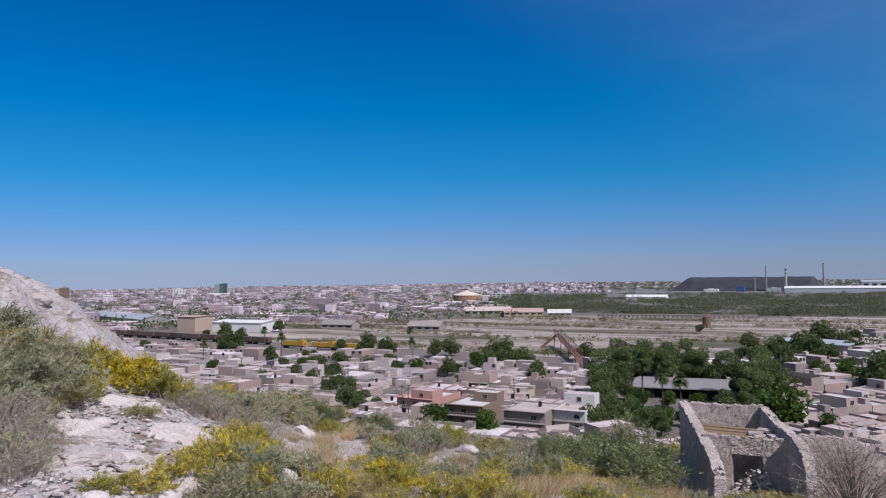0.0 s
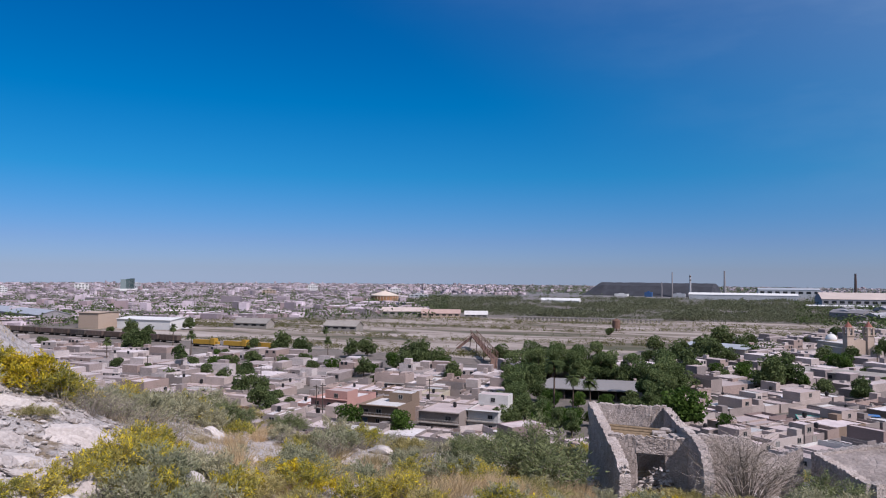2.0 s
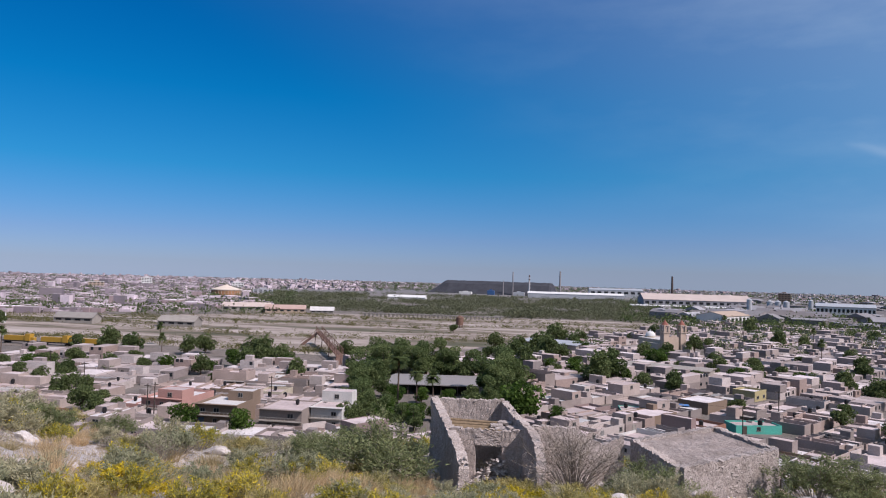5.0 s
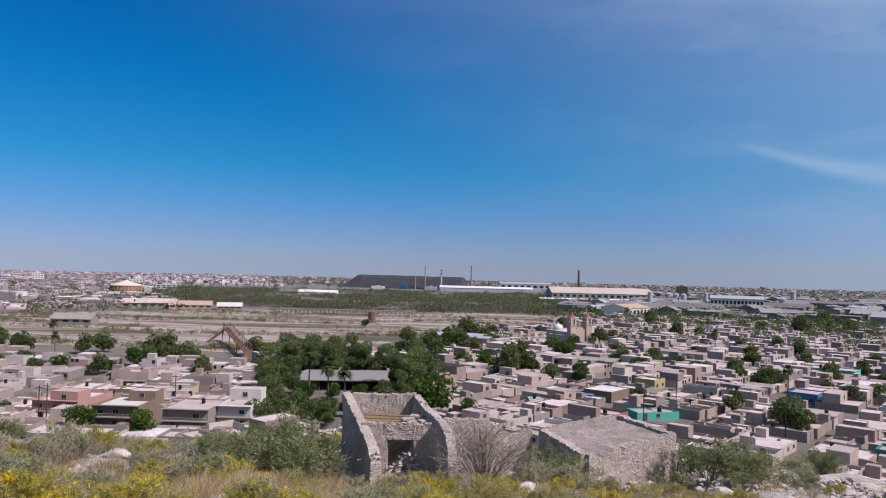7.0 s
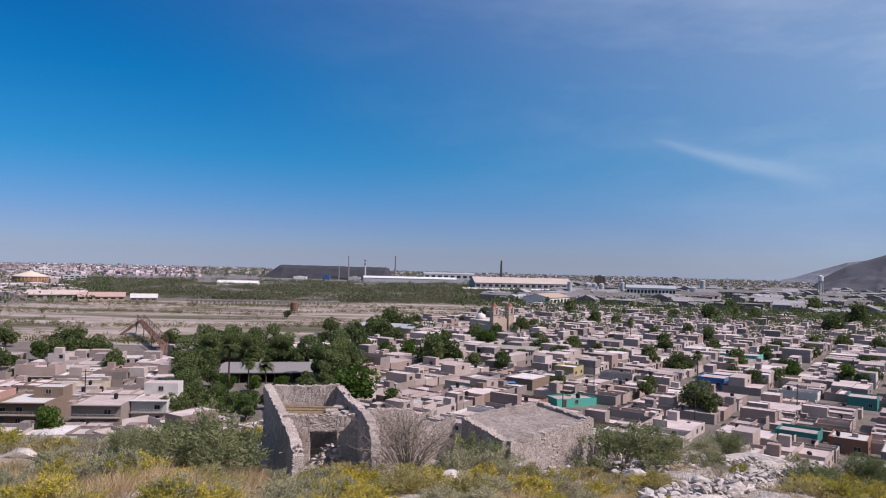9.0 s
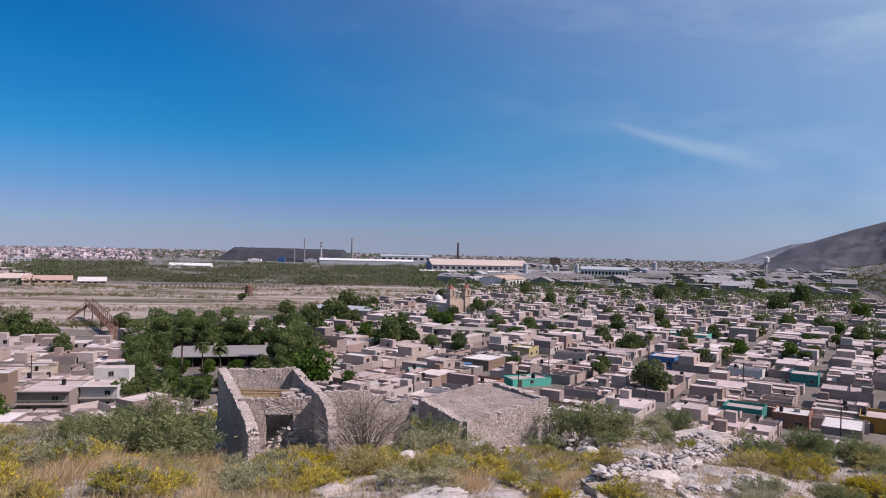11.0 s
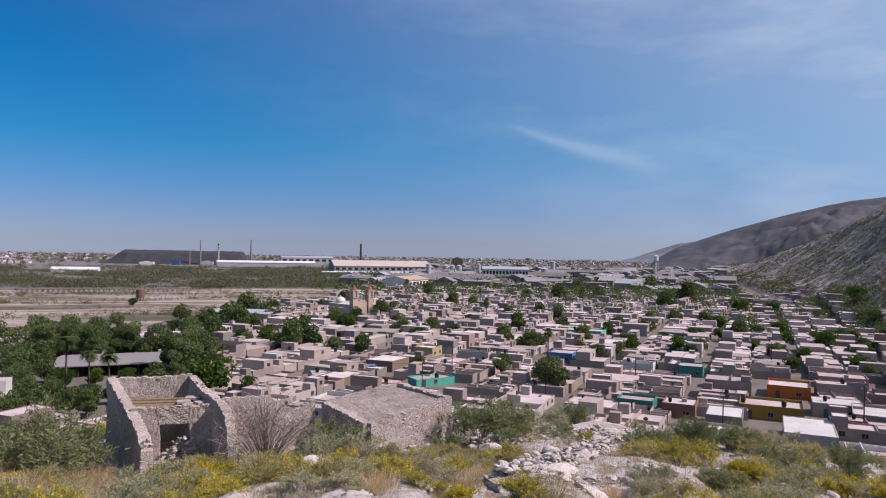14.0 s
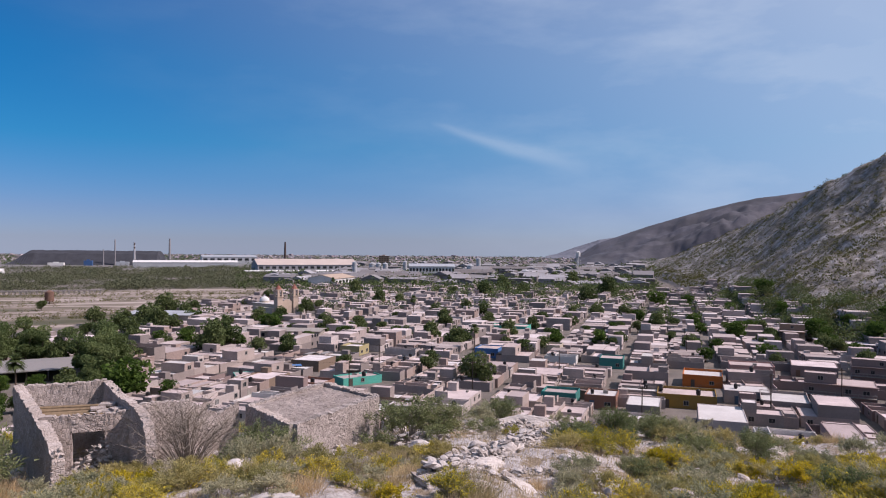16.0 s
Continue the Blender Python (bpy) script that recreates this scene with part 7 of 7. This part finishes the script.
def pole(x, y, h):
    base = tagged(new("utility_pole", None), "dark wooden utility pole with a cross arm", "utility pole", "utility poles")
    base.location = (x, y, gz(x, y))
    m = Mesh()
    m.tube((0, 0, -0.4), (0, 0, h), 0.15, 0.1, 8)
    part("post", m, M_POLE, base)
    m = Mesh()
    m.box(-0.9, -0.07, h - 0.6, 0.9, 0.07, h - 0.45, bottom=True)
    part("cross_arm", m, M_POLE, base)
    for k in (-0.8, 0, 0.8):
        m = Mesh()
        m.tube((k, 0, h - 0.45), (k, 0, h - 0.25), 0.05, 0.04, 6)
        part("insulator", m, M_WHITE, base)


M_POLE = plain("pole_wood", (0.0476, 0.0374, 0.0306), 0.9)
POLES = [(112, 124, 10), (128, 121, 11), (83, 128, 8), (-105, 147, 9), (-101, 144, 10), (-88, 176, 8), (60, 168, 8), (30, 175, 8), (-20, 190, 9), (150, 205, 8), (160, 220, 8), (44, 205, 8), (90, 180, 8), (-150, 180, 8), (-180, 200, 8), (-200, 180, 8)]
for x, y, h in POLES:
    pole(x, y, h)


def wire(p, q, sag):
    cu = bpy.data.curves.new("wire", "CURVE")
    cu.dimensions, cu.bevel_depth, cu.bevel_resolution = "3D", 0.02, 0
    sp = cu.splines.new("POLY")
    sp.points.add(12)
    for i in range(13):
        t = i / 12
        v = Vector(p).lerp(Vector(q), t)
        sp.points[i].co = (v.x, v.y, v.z - sag * 4 * t * (1 - t), 1)
    cu.materials.append(M_POLE)
    tagged(new("power_line", cu), "thin dark power line between two poles", "cable", "power lines")


for (x0, y0, h0), (x1, y1, h1) in ((POLES[0], POLES[1]), (POLES[0], POLES[2]), (POLES[2], POLES[6]), (POLES[6], POLES[7]), (POLES[7], POLES[8]), (POLES[3], POLES[4]), (POLES[9], POLES[10]), (POLES[11], POLES[7]), (POLES[3], POLES[13]), (POLES[13], POLES[14])):
    wire((x0, y0, h0 - 0.3 + gz(x0, y0)), (x1, y1, h1 - 0.3 + gz(x1, y1)), 0.8)
m = Mesh()
m.box(-2, -1.5, 2.4, 2, 1.5, 2.5, bottom=True)
for px, py in ((-1.9, -1.4), (1.9, -1.4), (1.9, 1.4), (-1.9, 1.4)):
    m.box(px - 0.05, py - 0.05, 0, px + 0.05, py + 0.05, 2.4)
ob = tagged(part("tarpaulin_canopy", m, ACCENTS["blue"]), "bright blue tarpaulin canopy on posts", "canopy")
ob.location = (19.5, 206, 0)


def viaduct(p0, p1, n, h):
    """Low railway trestle: a deck on many short piers."""
    base = tagged(new("railway_trestle", None), "low concrete railway trestle along the river bed", "bridge")
    (x0, y0), (x1, y1) = p0, p1
    ln = math.hypot(x1 - x0, y1 - y0)
    base.matrix_world = Matrix.Translation(((x0 + x1) / 2, (y0 + y1) / 2, 0)) @ Matrix.Rotation(math.atan2(y1 - y0, x1 - x0), 4, "Z")
    m = Mesh()
    m.box(-ln / 2, -1.8, h - 0.8, ln / 2, 1.8, h, bottom=True)
    part("deck", m, M_CONC, base)
    for i in range(n):
        m = Mesh()
        u = -ln / 2 + (i + 0.5) * ln / n
        m.box(u - 0.7, -1.5, -0.5, u + 0.7, 1.5, h - 0.8)
        part("pier", m, M_CONC, base)


viaduct((-205, 575), (-88, 592), 34, 3.0)


def midrise(x, y, az, w, d, h, mat, label, floors):
    """Apartment or office block with window bands."""
    base = tagged(new("apartment_block", None), label, "building", "taller blocks of the city")
    base.matrix_world = Matrix.Translation((x, y, 0)) @ Matrix.Rotation(heading(az), 4, "Z")
    m = Mesh()
    m.box(-w / 2, -d / 2, -0.5, w / 2, d / 2, h)
    part("wall", m, mat, base)
    m = Mesh()
    m.box(-w / 2 - 0.3, -d / 2 - 0.3, h, w / 2 + 0.3, d / 2 + 0.3, h + 0.5, bottom=True)
    part("roof", m, M_WHITE_ROOF, base)
    m = Mesh()
    m.box(-w / 6, -d / 6, h + 0.5, w / 6, d / 6, h + 2.6)
    part("lift_house", m, mat, base)
    for k in range(floors):
        z = h * (k + 0.35) / floors
        for u in np.linspace(-0.36, 0.36, 4):
            m = Mesh()
            m.box(u * w - w * 0.07, -d / 2 - 0.1, z, u * w + w * 0.07, -d / 2 + 0.1, z + h / floors * 0.45, bottom=True)
            part("window", m, M_GLASS, base)


for x, y, w, d, h, mt, fl, lab in [(-1640, 930, 26, 16, 21, M_TAN, 6, "tan apartment block on the far side of the city"), (-1580, 905, 20, 16, 24, ACCENTS["brown"], 7, "brown apartment tower on the far side of the city"),
                               (-1250, 800, 16, 14, 13, M_WHITE, 4, "white office block in the far city"), (-1500, 1150, 30, 16, 14, M_WHITE, 4, "broad white block in the far city"),
                               (-1420, 1240, 18, 14, 16, M_SHEET, 5, "grey office block in the far city"), (-1000, 1380, 22, 16, 15, M_WHITE, 4, "white block with a stepped top in the far city"),
                               (-900, 1100, 26, 14, 9, M_TAN, 3, "low tan block in the far city"), (-760, 1350, 24, 14, 10, M_WHITE, 3, "low white block in the far city"),
                               (-520, 1000, 30, 14, 8, M_SHEET, 3, "long grey block behind the arena"), (330, 1500, 22, 20, 20, ACCENTS["brown"], 5, "dark works block beside the sheds")]:
    midrise(x, y, math.degrees(math.atan2(x, y)), w, d, h, mt, lab, fl)


def silo(x, y, r, h):
    base = tagged(new("silo", None), "pale metal storage silo at the works", "silo", "silos of the works")
    base.location = (x, y, gz(x, y))
    m = Mesh()
    m.tube((0, 0, -0.5), (0, 0, h), r, r, 16)
    part("shell", m, M_SHEET, base)
    m = Mesh()
    m.tube((0, 0, h), (0, 0, h + r * 0.5), r * 1.04, 0.2, 16)
    part("cone_roof", m, M_SHEET, base)


for x, y, r, h in ((205, 1010, 4, 14), (214, 1006, 4, 14), (223, 1002, 4, 14), (300, 1120, 6, 9), (318, 1125, 6, 9), (160, 900, 3, 18), (345, 980, 5, 12), (420, 1150, 4, 20), (262, 1040, 3, 16), (380, 860, 5, 8)):
    silo(x, y, r, h)
hall(320, 900, 125, 60, 26, 6, M_WORKS_WALL, M_WORKS_ROOF, "long pale warehouse at the edge of the works", windows=8)
hall(170, 770, 110, 52, 24, 6, M_WORKS_WALL, M_WORKS_ROOF, "pale sheet-metal warehouse of the works", windows=6)
hall(430, 1010, 125, 80, 30, 7, M_WORKS_WALL, M_WORKS_ROOF, "wide pale warehouse at the edge of the works", windows=8)
hall(560, 1000, 100, 60, 20, 6, M_WORKS_WALL, M_WORKS_ROOF, "white-roofed depot near the mountain's foot", windows=6)
